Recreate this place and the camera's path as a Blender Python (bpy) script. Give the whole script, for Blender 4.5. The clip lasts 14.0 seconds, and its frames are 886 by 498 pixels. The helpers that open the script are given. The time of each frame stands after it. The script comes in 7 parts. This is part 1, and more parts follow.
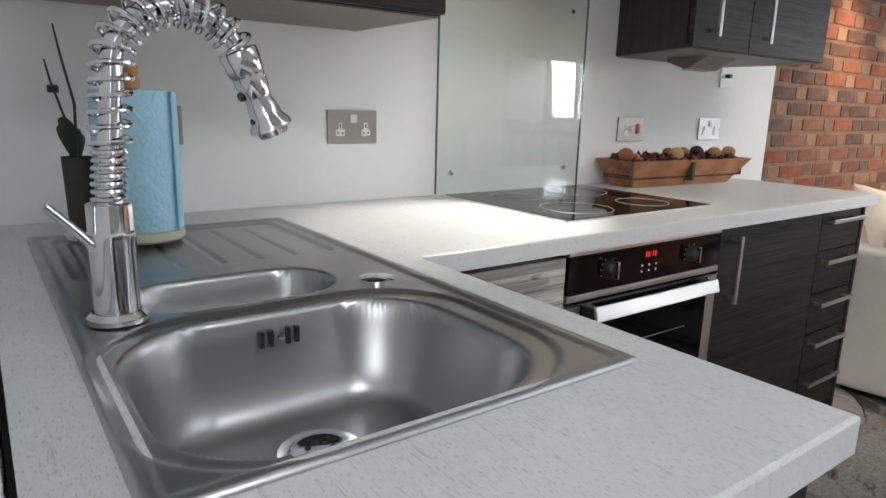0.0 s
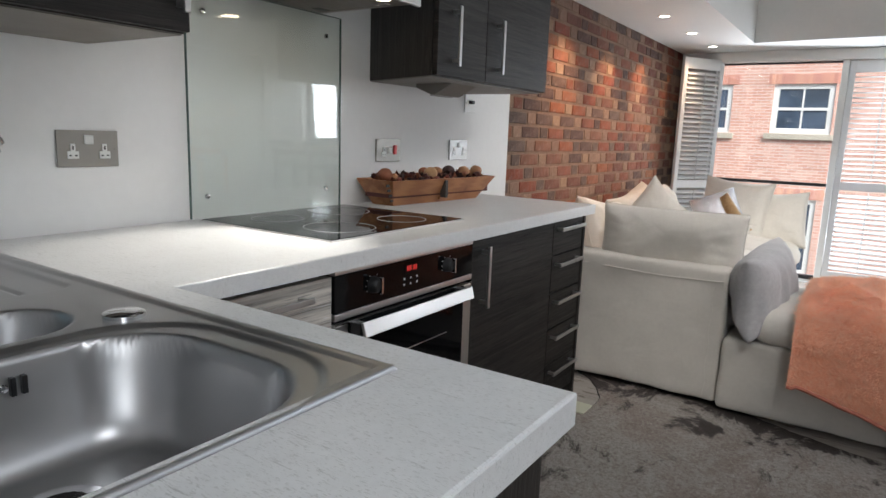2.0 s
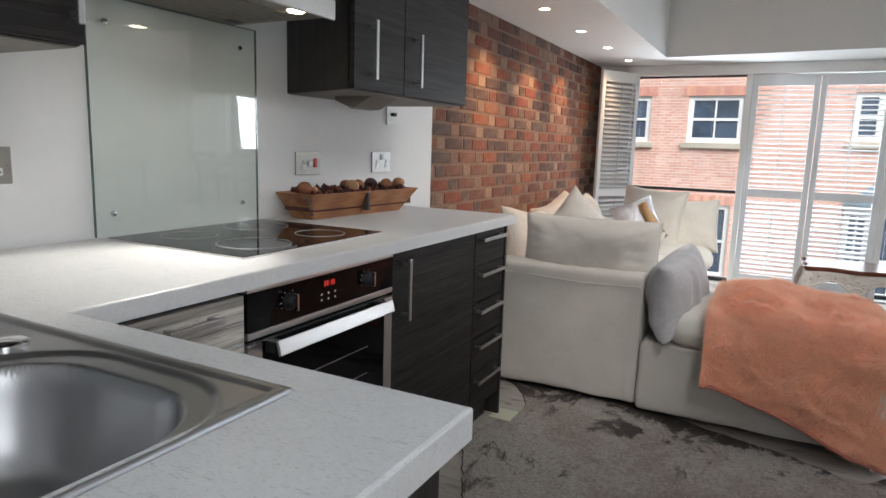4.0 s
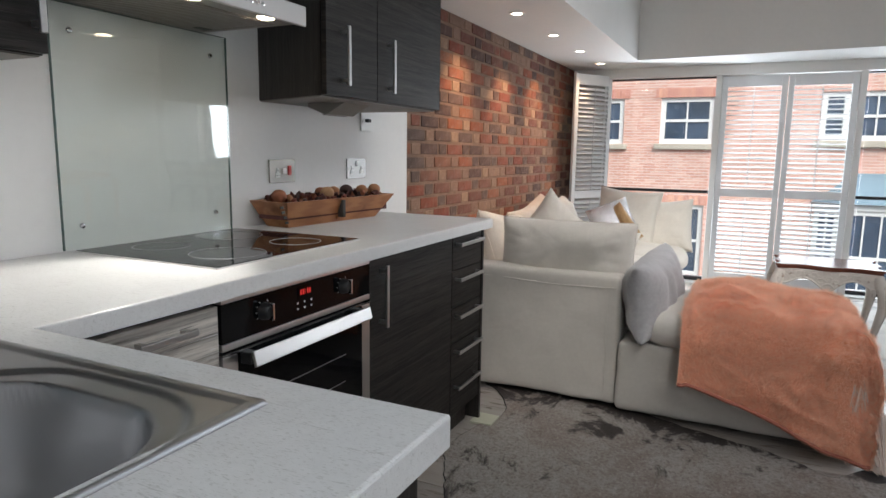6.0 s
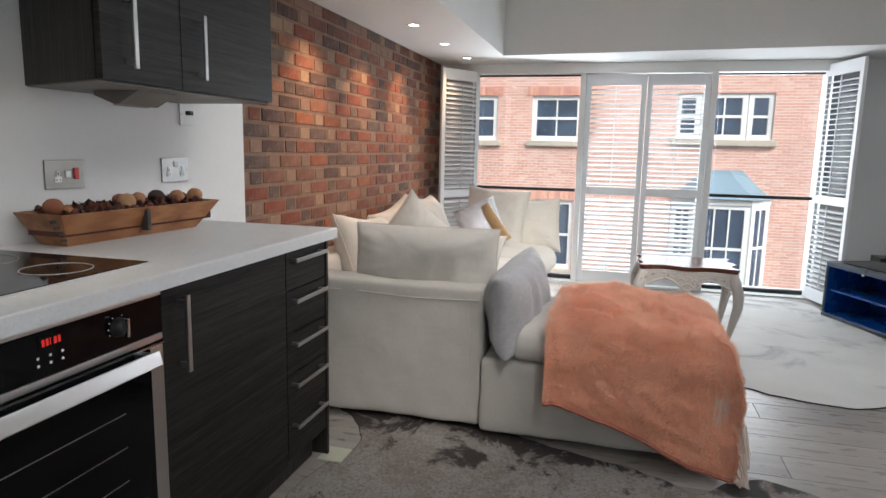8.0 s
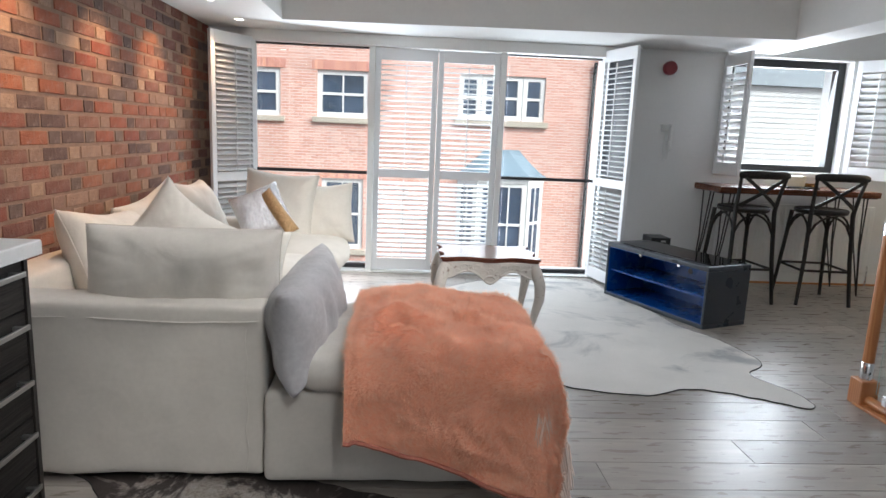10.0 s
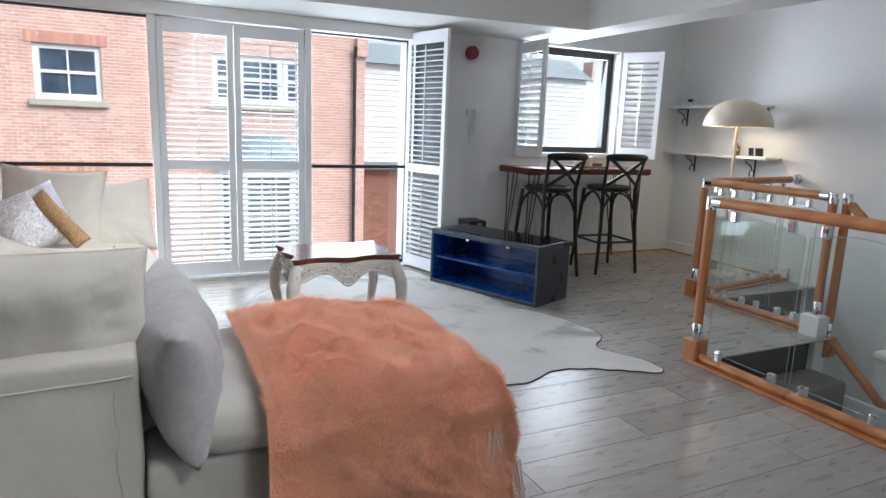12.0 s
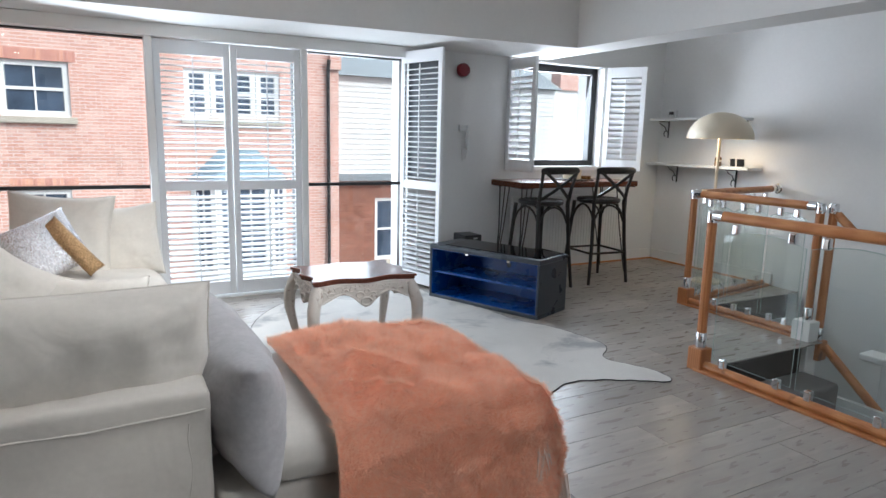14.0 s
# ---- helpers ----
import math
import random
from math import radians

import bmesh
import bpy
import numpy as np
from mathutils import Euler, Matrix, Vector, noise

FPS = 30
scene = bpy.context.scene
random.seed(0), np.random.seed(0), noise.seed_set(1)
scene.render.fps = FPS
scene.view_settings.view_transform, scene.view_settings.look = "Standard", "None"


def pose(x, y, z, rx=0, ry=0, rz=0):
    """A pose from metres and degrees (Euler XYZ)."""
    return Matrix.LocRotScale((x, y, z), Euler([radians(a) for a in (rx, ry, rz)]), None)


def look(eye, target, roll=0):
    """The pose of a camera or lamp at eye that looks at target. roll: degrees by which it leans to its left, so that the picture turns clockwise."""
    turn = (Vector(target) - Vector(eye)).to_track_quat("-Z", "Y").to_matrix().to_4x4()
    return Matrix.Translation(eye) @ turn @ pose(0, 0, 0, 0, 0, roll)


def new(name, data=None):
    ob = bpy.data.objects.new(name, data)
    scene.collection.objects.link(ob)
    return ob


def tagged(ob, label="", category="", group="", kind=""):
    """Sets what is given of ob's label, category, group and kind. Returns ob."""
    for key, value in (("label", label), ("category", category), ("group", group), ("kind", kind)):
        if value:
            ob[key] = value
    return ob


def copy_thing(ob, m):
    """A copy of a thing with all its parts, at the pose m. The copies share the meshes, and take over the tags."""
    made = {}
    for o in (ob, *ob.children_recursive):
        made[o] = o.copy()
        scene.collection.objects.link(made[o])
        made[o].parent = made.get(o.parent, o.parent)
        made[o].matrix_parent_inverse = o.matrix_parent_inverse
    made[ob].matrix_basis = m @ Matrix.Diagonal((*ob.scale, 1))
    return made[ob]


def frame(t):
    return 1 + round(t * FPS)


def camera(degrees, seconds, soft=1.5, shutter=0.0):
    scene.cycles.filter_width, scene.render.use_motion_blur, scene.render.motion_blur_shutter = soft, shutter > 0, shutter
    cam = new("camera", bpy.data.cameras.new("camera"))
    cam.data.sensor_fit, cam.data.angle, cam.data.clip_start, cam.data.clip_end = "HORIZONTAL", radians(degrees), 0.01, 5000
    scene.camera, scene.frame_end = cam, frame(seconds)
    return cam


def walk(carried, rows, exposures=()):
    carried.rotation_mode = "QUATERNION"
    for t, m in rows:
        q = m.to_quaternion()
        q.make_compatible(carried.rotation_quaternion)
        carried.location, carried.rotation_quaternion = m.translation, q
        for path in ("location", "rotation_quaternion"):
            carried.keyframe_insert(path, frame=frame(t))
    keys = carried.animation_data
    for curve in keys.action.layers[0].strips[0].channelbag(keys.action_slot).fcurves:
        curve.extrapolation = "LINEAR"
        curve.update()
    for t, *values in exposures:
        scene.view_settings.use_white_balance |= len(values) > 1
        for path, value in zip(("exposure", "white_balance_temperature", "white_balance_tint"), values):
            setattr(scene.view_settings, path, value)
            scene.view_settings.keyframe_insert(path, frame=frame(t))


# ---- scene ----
cam = camera(69.2, 14.0)
PATH = [
    (0, (0.041, -1.579, 1.168), (1.193, -0.003, 0.733), 1.5),
    (0.5, (0.044, -1.583, 1.166), (1.382, -0.156, 0.753), 1.9),
    (1, (0.038, -1.592, 1.165), (1.503, -0.286, 0.78), 2.0),
    (1.5, (0.034, -1.6, 1.169), (1.603, -0.416, 0.802), 2.1),
    (2.2, (0.042, -1.61, 1.174), (1.707, -0.557, 0.825), 2.0),
    (3, (0.051, -1.633, 1.184), (1.767, -0.662, 0.849), 2.1),
    (5.5, (0.067, -1.647, 1.184), (1.845, -0.784, 0.881), 1.0),
    (6.5, (0.071, -1.642, 1.185), (1.864, -0.808, 0.886), 0.7),
    (7, (0.112, -1.637, 1.192), (1.927, -0.853, 0.892), 0.6),
    (7.5, (0.232, -1.646, 1.196), (2.091, -0.973, 0.895), 0.7),
    (8, (0.426, -1.658, 1.203), (2.334, -1.145, 0.894), 1.2),
    (8.5, (0.563, -1.678, 1.219), (2.503, -1.306, 0.905), 1.4),
    (9, (0.651, -1.675, 1.226), (2.616, -1.487, 0.903), 1.8),
    (11.3, (1.244, -1.362, 1.211), (3.133, -1.904, 0.837), 2.5),
    (11.5, (1.271, -1.319, 1.209), (3.135, -1.943, 0.841), 2.4),
    (12, (1.347, -1.155, 1.202), (3.114, -2.013, 0.827), 2.2),
    (12.5, (1.372, -1.042, 1.221), (3.085, -2.008, 0.857), 1.9),
    (13, (1.384, -0.988, 1.251), (3.088, -1.973, 0.896), 1.8),
    (13.3, (1.384, -0.958, 1.273), (3.079, -1.958, 0.918), 1.8),
    (13.5, (1.387, -0.944, 1.267), (3.089, -1.933, 0.914), 1.9),
    (14, (1.404, -0.918, 1.255), (3.131, -1.865, 0.91), 1.4),
]
walk(cam, [(t, look(eye, target, roll)) for t, eye, target, roll in PATH],
     exposures=[(0, 1.34, 6350, 8), (1.5, 1.12, 6270, 9), (3, 1.03, 6270, 9), (7.5, 0.97, 6270, 9), (9, 1.14, 6270, 9), (11.5, 1.11, 5930, 8), (14, 1.11, 5920, 8)])

# ---- world and lights ----
world = bpy.data.worlds.new("world")
scene.world = world
world.use_nodes = True
wn = world.node_tree.nodes
sky = wn.new("ShaderNodeTexSky")
sky.sky_type, sky.sun_disc = "NISHITA", False
sky.sun_elevation, sky.sun_rotation = radians(42), radians(200)
sky.air_density, sky.dust_density, sky.ozone_density = 1.0, 4.0, 1.0
grey = wn.new("ShaderNodeHueSaturation")
grey.inputs["Saturation"].default_value = 0.35
world.node_tree.links.new(sky.outputs[0], grey.inputs["Color"])
world.node_tree.links.new(grey.outputs[0], wn["Background"].inputs["Color"])
wn["Background"].inputs["Strength"].default_value = 0.15


def lamp(name, kind, m, power, colour=(1, 1, 1), **more):
    data = bpy.data.lights.new(name, kind)
    data.energy, data.color = power, colour
    for key, value in more.items():
        if key == "size":
            data.shape, data.size, data.size_y = "RECTANGLE", value[0], value[1]
        elif key == "angle":
            data.angle = value
        elif key == "spot":
            data.spot_size, data.spot_blend = value
        elif key == "radius":
            data.shadow_soft_size = value
    ob = new(name, data)
    ob.matrix_world = m
    return ob


lamp("sun", "SUN", look((-20, -18, 30), (10, -2, 0)), 1.4, (1, 0.96, 0.9), angle=radians(12))
WARM = (1.0, 0.62, 0.32)
# sky light in the window openings
lamp("window_light", "AREA", look((6.62, -1.85, 1.0), (4.0, -2.9, 0.75)), 36, (0.87, 0.93, 1.0), size=(3.0, 1.7))
lamp("window_light", "AREA", look((6.62, -5.0, 1.5), (4.0, -4.6, 1.0)), 19, (0.90, 0.94, 1.0), size=(0.75, 0.9))
# added overhead fill over the high part of the room; its opening is unseen
lamp("rooflight_light", "AREA", look((2.6, -2.6, 3.05), (2.6, -2.6, 0)), 3.8, (0.86, 0.93, 1.0), size=(2.2, 1.6))
# second added fill over the sink end, through another unseen roof opening
lamp("rooflight_light", "AREA", look((0.45, -2.25, 2.66), (0.5, -1.2, 0.9)), 3.6, (0.92, 0.96, 1.0), size=(0.5, 0.5))
# assumed unseen window behind the sink end, filling the kitchen from the left
lamp("window_light", "AREA", look((-0.70, -2.45, 1.5), (0.3, -0.6, 0.9)), 3.5, (0.9, 0.95, 1.0), size=(1.2, 0.9))
scene.view_settings.exposure = 1.1


# ---- materials ----
class Mat:
    """A node material that is built up step by step."""

    def __init__(self, name, base=(0.5, 0.5, 0.5), rough=0.5, metal=0.0, stretch=(1, 1, 1), coat=0.0):
        self.mat = bpy.data.materials.new(name)
        self.mat.use_nodes = True
        self.tree = self.mat.node_tree
        self.bsdf = self.tree.nodes["Principled BSDF"]
        self.bsdf.inputs["Roughness"].default_value = rough
        self.bsdf.inputs["Metallic"].default_value = metal
        self.bsdf.inputs["Coat Weight"].default_value = coat
        self.rough = rough
        coords = self.node("ShaderNodeTexCoord")
        mapping = self.node("ShaderNodeMapping")
        mapping.inputs["Scale"].default_value = stretch
        self.link(coords.outputs["Object"], mapping.inputs["Vector"])
        self.vector = mapping.outputs[0]
        rgb = self.node("ShaderNodeRGB")
        rgb.outputs[0].default_value = (*base, 1)
        self.colour = rgb.outputs[0]
        self.normal = None
        self.link(self.colour, self.bsdf.inputs["Base Color"])

    def node(self, kind):
        return self.tree.nodes.new(kind)

    def link(self, a, b):
        self.tree.links.new(a, b)

    def noise(self, scale, detail=4, rough=0.55, stretch=None, distort=0.0):
        n = self.node("ShaderNodeTexNoise")
        n.inputs["Scale"].default_value = scale
        n.inputs["Detail"].default_value = detail
        n.inputs["Roughness"].default_value = rough
        n.inputs["Distortion"].default_value = distort
        v = self.vector
        if stretch:
            m = self.node("ShaderNodeMapping")
            m.inputs["Scale"].default_value = stretch
            self.link(v, m.inputs["Vector"])
            v = m.outputs[0]
        self.link(v, n.inputs["Vector"])
        return n.outputs[0]

    def wave(self, scale, distort=4, detail=3, dscale=1.0, stretch=None, direction="Z"):
        n = self.node("ShaderNodeTexWave")
        n.bands_direction = direction
        n.inputs["Scale"].default_value = scale
        n.inputs["Distortion"].default_value = distort
        n.inputs["Detail"].default_value = detail
        n.inputs["Detail Scale"].default_value = dscale
        v = self.vector
        if stretch:
            m = self.node("ShaderNodeMapping")
            m.inputs["Scale"].default_value = stretch
            self.link(v, m.inputs["Vector"])
            v = m.outputs[0]
        self.link(v, n.inputs["Vector"])
        return n.outputs[0]

    def ramp(self, value, low, high, out0=0.0, out1=1.0):
        n = self.node("ShaderNodeMapRange")
        for i, v in enumerate((low, high, out0, out1)):
            n.inputs[i + 1].default_value = v
        self.link(value, n.inputs[0])
        return n.outputs[0]

    def mix(self, value, colour, blend="MIX"):
        """Mixes a colour over what is there, by value."""
        n = self.node("ShaderNodeMix")
        n.data_type, n.blend_type = "RGBA", blend
        if isinstance(value, (int, float)):
            n.inputs[0].default_value = value
        else:
            self.link(value, n.inputs[0])
        self.link(self.colour, n.inputs[6])
        if isinstance(colour, tuple):
            n.inputs[7].default_value = (*colour, 1)
        else:
            self.link(colour, n.inputs[7])
        self.colour = n.outputs[2]
        self.link(self.colour, self.bsdf.inputs["Base Color"])
        return self

    def shade(self, value, amount):
        """Lightens and darkens by a value around one half."""
        n = self.node("ShaderNodeHueSaturation")
        self.link(self.ramp(value, 0.25, 0.75, 1 - amount, 1 + amount), n.inputs["Value"])
        self.link(self.colour, n.inputs["Color"])
        self.colour = n.outputs[0]
        self.link(self.colour, self.bsdf.inputs["Base Color"])
        return self

    def random(self, amount, hue=0.0):
        """Varies from object to object."""
        info = self.node("ShaderNodeObjectInfo")
        n = self.node("ShaderNodeHueSaturation")
        self.link(self.ramp(info.outputs["Random"], 0, 1, 1 - amount, 1 + amount), n.inputs["Value"])
        if hue:
            self.link(self.ramp(info.outputs["Random"], 0, 1, 0.5 - hue, 0.5 + hue), n.inputs["Hue"])
        self.link(self.colour, n.inputs["Color"])
        self.colour = n.outputs[0]
        self.link(self.colour, self.bsdf.inputs["Base Color"])
        return self

    def bump(self, value, distance, strength=1.0):
        n = self.node("ShaderNodeBump")
        n.inputs["Strength"].default_value = strength
        n.inputs["Distance"].default_value = distance
        self.link(value, n.inputs["Height"])
        if self.normal:
            self.link(self.normal, n.inputs["Normal"])
        self.normal = n.outputs[0]
        self.link(self.normal, self.bsdf.inputs["Normal"])
        return self

    def gloss(self, value, amount):
        self.link(self.ramp(value, 0.25, 0.75, self.rough - amount, self.rough + amount), self.bsdf.inputs["Roughness"])
        return self


def paint(name, base, rough=0.6, vary=0.03, relief=0.0004):
    m = Mat(name, base, rough)
    m.shade(m.noise(1.3, 5), vary).shade(m.noise(35, 3), vary * 0.5)
    m.bump(m.noise(220, 3), relief, 0.5).gloss(m.noise(6), 0.06)
    return m.mat


wall_paint = paint("wall_paint", (0.80, 0.797, 0.785))
ceiling_paint = paint("ceiling_paint", (0.80, 0.795, 0.775), 0.75)
shutter_paint = paint("shutter_paint", (0.84, 0.85, 0.86), 0.38, 0.015, 0.0001)
trim_paint = paint("trim_paint", (0.82, 0.82, 0.80), 0.4, 0.02, 0.0001)

m = Mat("worktop_laminate", (0.64, 0.64, 0.635), 0.40)
m.shade(m.noise(14, 6), 0.035).shade(m.noise(90, 3), 0.04)
m.mix(m.ramp(m.noise(300, 3, 0.65, (1.9, 0.45, 1.6), 0.3), 0.57, 0.63, 0, 0.45), (0.33, 0.32, 0.30))
m.mix(m.ramp(m.noise(42, 6, 0.8, (4.5, 0.4, 2.0), 0.4), 0.585, 0.645, 0, 0.62), (0.31, 0.305, 0.29))
m.bump(m.noise(120, 4, 0.6, (2, 1, 1)), 0.0002, 0.3).gloss(m.noise(90), 0.03)
worktop_mat = m.mat


def dark_wood(name, low, high, rough=0.42, along=(0.45, 0.45, 14), shine=0.3, line=0.55):
    m = Mat(name, low, rough)
    m.bsdf.inputs["Specular IOR Level"].default_value = shine
    grain = m.noise(6, 8, 0.62, along, 0.8)
    m.mix(m.ramp(grain, 0.38, 0.68), high)
    lines = m.noise(16, 4, 0.6, along, 1.4)
    m.mix(m.ramp(lines, 0.58, 0.70, 0, 0.85), tuple(c * line for c in low))
    m.mix(m.ramp(m.noise(9, 5, 0.55, tuple(a * 1.3 for a in along), 2.2), 0.60, 0.68, 0, 0.55), tuple(min(0.8, c * 1.9) for c in high))
    m.shade(m.noise(2.5, 3, 0.5, (0.6, 0.6, 2)), 0.16)
    m.bump(grain, 0.0016, 0.6).gloss(lines, 0.1)
    return m.mat


cabinet_wood = dark_wood("cabinet_wood", (0.008, 0.007, 0.0062), (0.032, 0.0275, 0.0245), 0.52, (0.35, 0.35, 12), 0.2, 0.3)
cabinet_side = dark_wood("cabinet_side", (0.014, 0.0115, 0.010), (0.034, 0.029, 0.025), 0.45, (10, 10, 0.5))
washer_wood = dark_wood("washer_wood", (0.24, 0.22, 0.20), (0.74, 0.69, 0.62), 0.36, (0.3, 0.3, 11), 0.3, 0.16)
underside_wood = paint("underside_board", (0.17, 0.15, 0.13), 0.5, 0.08)
stool_wood = dark_wood("stool_wood", (0.012, 0.010, 0.009), (0.03, 0.024, 0.02), 0.4, (8, 8, 0.7))
bar_wood = dark_wood("bar_wood", (0.075, 0.022, 0.010), (0.15, 0.05, 0.022), 0.25, (8, 0.5, 8))
table_top_wood = dark_wood("table_top_wood", (0.09, 0.028, 0.018), (0.17, 0.06, 0.036), 0.16, (8, 0.6, 8))


def pine(name, low, high, along):
    m = Mat(name, low, 0.34)
    m.mix(m.ramp(m.wave(3.2, 5, 4, 1.5, along, "X"), 0.2, 0.9, 0, 0.8), high)
    m.mix(m.ramp(m.noise(9, 2, 0.4), 0.70, 0.76, 0, 0.75), (0.13, 0.04, 0.012))
    m.shade(m.noise(4, 4), 0.1).bump(m.noise(90, 3, 0.5, along), 0.0004, 0.5)
    return m.mat


pine_x = pine("pine_wood", (0.47, 0.185, 0.065), (0.58, 0.26, 0.10), (0.5, 7, 7))
pine_z = pine("pine_wood_upright", (0.44, 0.165, 0.058), (0.54, 0.235, 0.09), (7, 7, 0.5))
box_wood = pine("old_box_wood", (0.27, 0.105, 0.04), (0.38, 0.175, 0.072), (0.6, 5, 7))
knob_wood = paint("turned_wood", (0.5, 0.22, 0.1), 0.5, 0.08)

m = Mat("brushed_steel", (0.42, 0.42, 0.425), 0.34, 1.0)
m.shade(m.noise(5, 3), 0.03).gloss(m.noise(7, 3), 0.02)
steel = m.mat
m = Mat("basin_steel", (0.40, 0.405, 0.41), 0.31, 1.0)
m.shade(m.noise(5, 4), 0.06).bump(m.noise(300, 2), 0.00006, 0.5).gloss(m.noise(14, 5), 0.03)
bowl_steel = m.mat
m = Mat("handle_steel", (0.50, 0.49, 0.48), 0.34, 1.0)
m.shade(m.noise(30, 3), 0.05)
handle_steel = m.mat
m = Mat("polished_plate", (0.44, 0.43, 0.42), 0.42, 1.0)
m.shade(m.noise(20, 3), 0.05)
polished_plate = m.mat
m = Mat("oven_steel", (0.66, 0.65, 0.64), 0.3, 1.0)
m.shade(m.noise(4, 3), 0.04).bump(m.noise(200, 2, 0.5, (0.1, 1, 6)), 0.00005, 0.5)
oven_steel = m.mat
m = Mat("chrome", (0.75, 0.75, 0.76), 0.06, 1.0)
m.gloss(m.noise(30), 0.03)
chrome = m.mat
m = Mat("socket_steel", (0.36, 0.34, 0.31), 0.46, 1.0)
m.shade(m.noise(20, 3), 0.05)
socket_steel = m.mat
m = Mat("black_glass", (0.004, 0.004, 0.0045), 0.045, 0.0)
m.gloss(m.noise(12), 0.015)
m.bsdf.inputs["Specular IOR Level"].default_value = 0.16
black_glass = m.mat
black_plastic = paint("black_plastic", (0.014, 0.014, 0.015), 0.42, 0.1)
black_metal = paint("black_metal", (0.018, 0.018, 0.02), 0.45, 0.1)
white_plastic = paint("white_plastic", (0.78, 0.78, 0.76), 0.3, 0.02)
red_plastic = paint("red_plastic", (0.55, 0.02, 0.02), 0.35, 0.03)
dark_red = paint("alarm_red", (0.20, 0.012, 0.022), 0.35, 0.05)
ring_white = paint("hob_ring_print", (0.35, 0.35, 0.35), 0.3, 0.02)
blue_lacquer = paint("blue_lacquer", (0.004, 0.055, 0.25), 0.28, 0.05)
slate_lacquer = paint("slate_lacquer", (0.032, 0.040, 0.052), 0.3, 0.05)
cream_enamel = paint("cream_enamel", (0.72, 0.63, 0.48), 0.4, 0.03)
grey_carpet = Mat("grey_carpet", (0.25, 0.235, 0.225), 0.95)
grey_carpet.shade(grey_carpet.noise(260, 2), 0.35).shade(grey_carpet.noise(5), 0.1).bump(grey_carpet.noise(420, 2), 0.003, 0.8)
grey_carpet = grey_carpet.mat


def glass(name, tint, rough=0.0, alpha_clear=True):
    mat = bpy.data.materials.new(name)
    mat.use_nodes = True
    t = mat.node_tree
    t.nodes.clear()
    out = t.nodes.new("ShaderNodeOutputMaterial")
    clear = t.nodes.new("ShaderNodeBsdfTransparent")
    clear.inputs[0].default_value = (*tint, 1)
    shine = t.nodes.new("ShaderNodeBsdfGlossy")
    shine.inputs["Roughness"].default_value = rough
    face = t.nodes.new("ShaderNodeLayerWeight")
    face.inputs[0].default_value = 0.5
    steep = t.nodes.new("ShaderNodeMath")
    steep.operation = "POWER"
    steep.inputs[1].default_value = 4.5
    t.links.new(face.outputs["Facing"], steep.inputs[0])
    fres = t.nodes.new("ShaderNodeMapRange")
    fres.inputs[3].default_value, fres.inputs[4].default_value = 0.045, 0.9
    t.links.new(steep.outputs[0], fres.inputs[0])
    mix = t.nodes.new("ShaderNodeMixShader")
    t.links.new(fres.outputs[0], mix.inputs[0])
    t.links.new(clear.outputs[0], mix.inputs[1])
    t.links.new(shine.outputs[0], mix.inputs[2])
    t.links.new(mix.outputs[0], out.inputs[0])
    return mat


pane_glass = glass("pane_glass", (0.97, 0.985, 0.98))
rail_glass = glass("rail_glass", (0.955, 0.98, 0.97))
splash_glass = glass("splash_glass", (0.965, 0.985, 0.972))
glass_edge = Mat("glass_edge", (0.10, 0.15, 0.135), 0.15).mat
far_glass = Mat("far_glass", (0.06, 0.085, 0.13), 0.06)
far_glass.shade(far_glass.noise(1.2), 0.5)
far_glass = far_glass.mat
amber_glass = Mat("amber_bottle", (0.45, 0.2, 0.04), 0.1)
amber_glass.bsdf.inputs["Transmission Weight"].default_value = 0.6
amber_glass = amber_glass.mat


def glow(name, colour, strength):
    mat = bpy.data.materials.new(name)
    mat.use_nodes = True
    b = mat.node_tree.nodes["Principled BSDF"]
    b.inputs["Emission Color"].default_value = (*colour, 1)
    b.inputs["Emission Strength"].default_value = strength
    b.inputs["Base Color"].default_value = (0.8, 0.8, 0.8, 1)
    return mat


lamp_face = glow("lamp_face", (1, 0.8, 0.55), 14)
spot_face = glow("spot_face", (1, 0.88, 0.72), 9)
red_digits = glow("red_digits", (1, 0.03, 0.02), 0.22)
red_digits.node_tree.nodes["Principled BSDF"].inputs["Base Color"].default_value = (0.12, 0.004, 0.004, 1)


def cloth(name, base, weave=900, folds=0.012, rough=0.9, vary=0.05):
    m = Mat(name, base, rough)
    m.bsdf.inputs["Sheen Weight"].default_value = 0.2
    m.shade(m.noise(7, 5), vary).shade(m.noise(60, 3), vary * 0.6)
    m.bump(m.noise(4.5, 3, 0.5, (1, 1, 1.6), 0.8), folds * 0.8, 0.45)
    m.bump(m.noise(17, 3, 0.5, (1, 1, 0.5), 1.2), folds * 0.16, 0.4)
    m.bump(m.noise(weave, 2), 0.0008, 0.5)
    return m.mat


linen = cloth("cream_linen", (0.54, 0.50, 0.445))
cushion_linen = cloth("cushion_linen", (0.60, 0.56, 0.50), folds=0.02)
grey_linen = cloth("grey_linen", (0.40, 0.385, 0.385), folds=0.02, vary=0.14)
wool = Mat("orange_mohair", (0.90, 0.44, 0.26), 0.95)
wool.mix(wool.ramp(wool.noise(3.0, 5), 0.35, 0.7), (0.92, 0.52, 0.36))
wool.shade(wool.noise(25, 5, 0.6, (0.5, 1, 1), 1.0), 0.10).bump(wool.noise(16, 5, 0.6, (0.5, 1, 1), 1.5), 0.012, 0.7)
wool.bsdf.inputs["Sheen Weight"].default_value = 0.6
wool.bsdf.inputs["Sheen Tint"].default_value = (1, 0.8, 0.7, 1)
wool = wool.mat
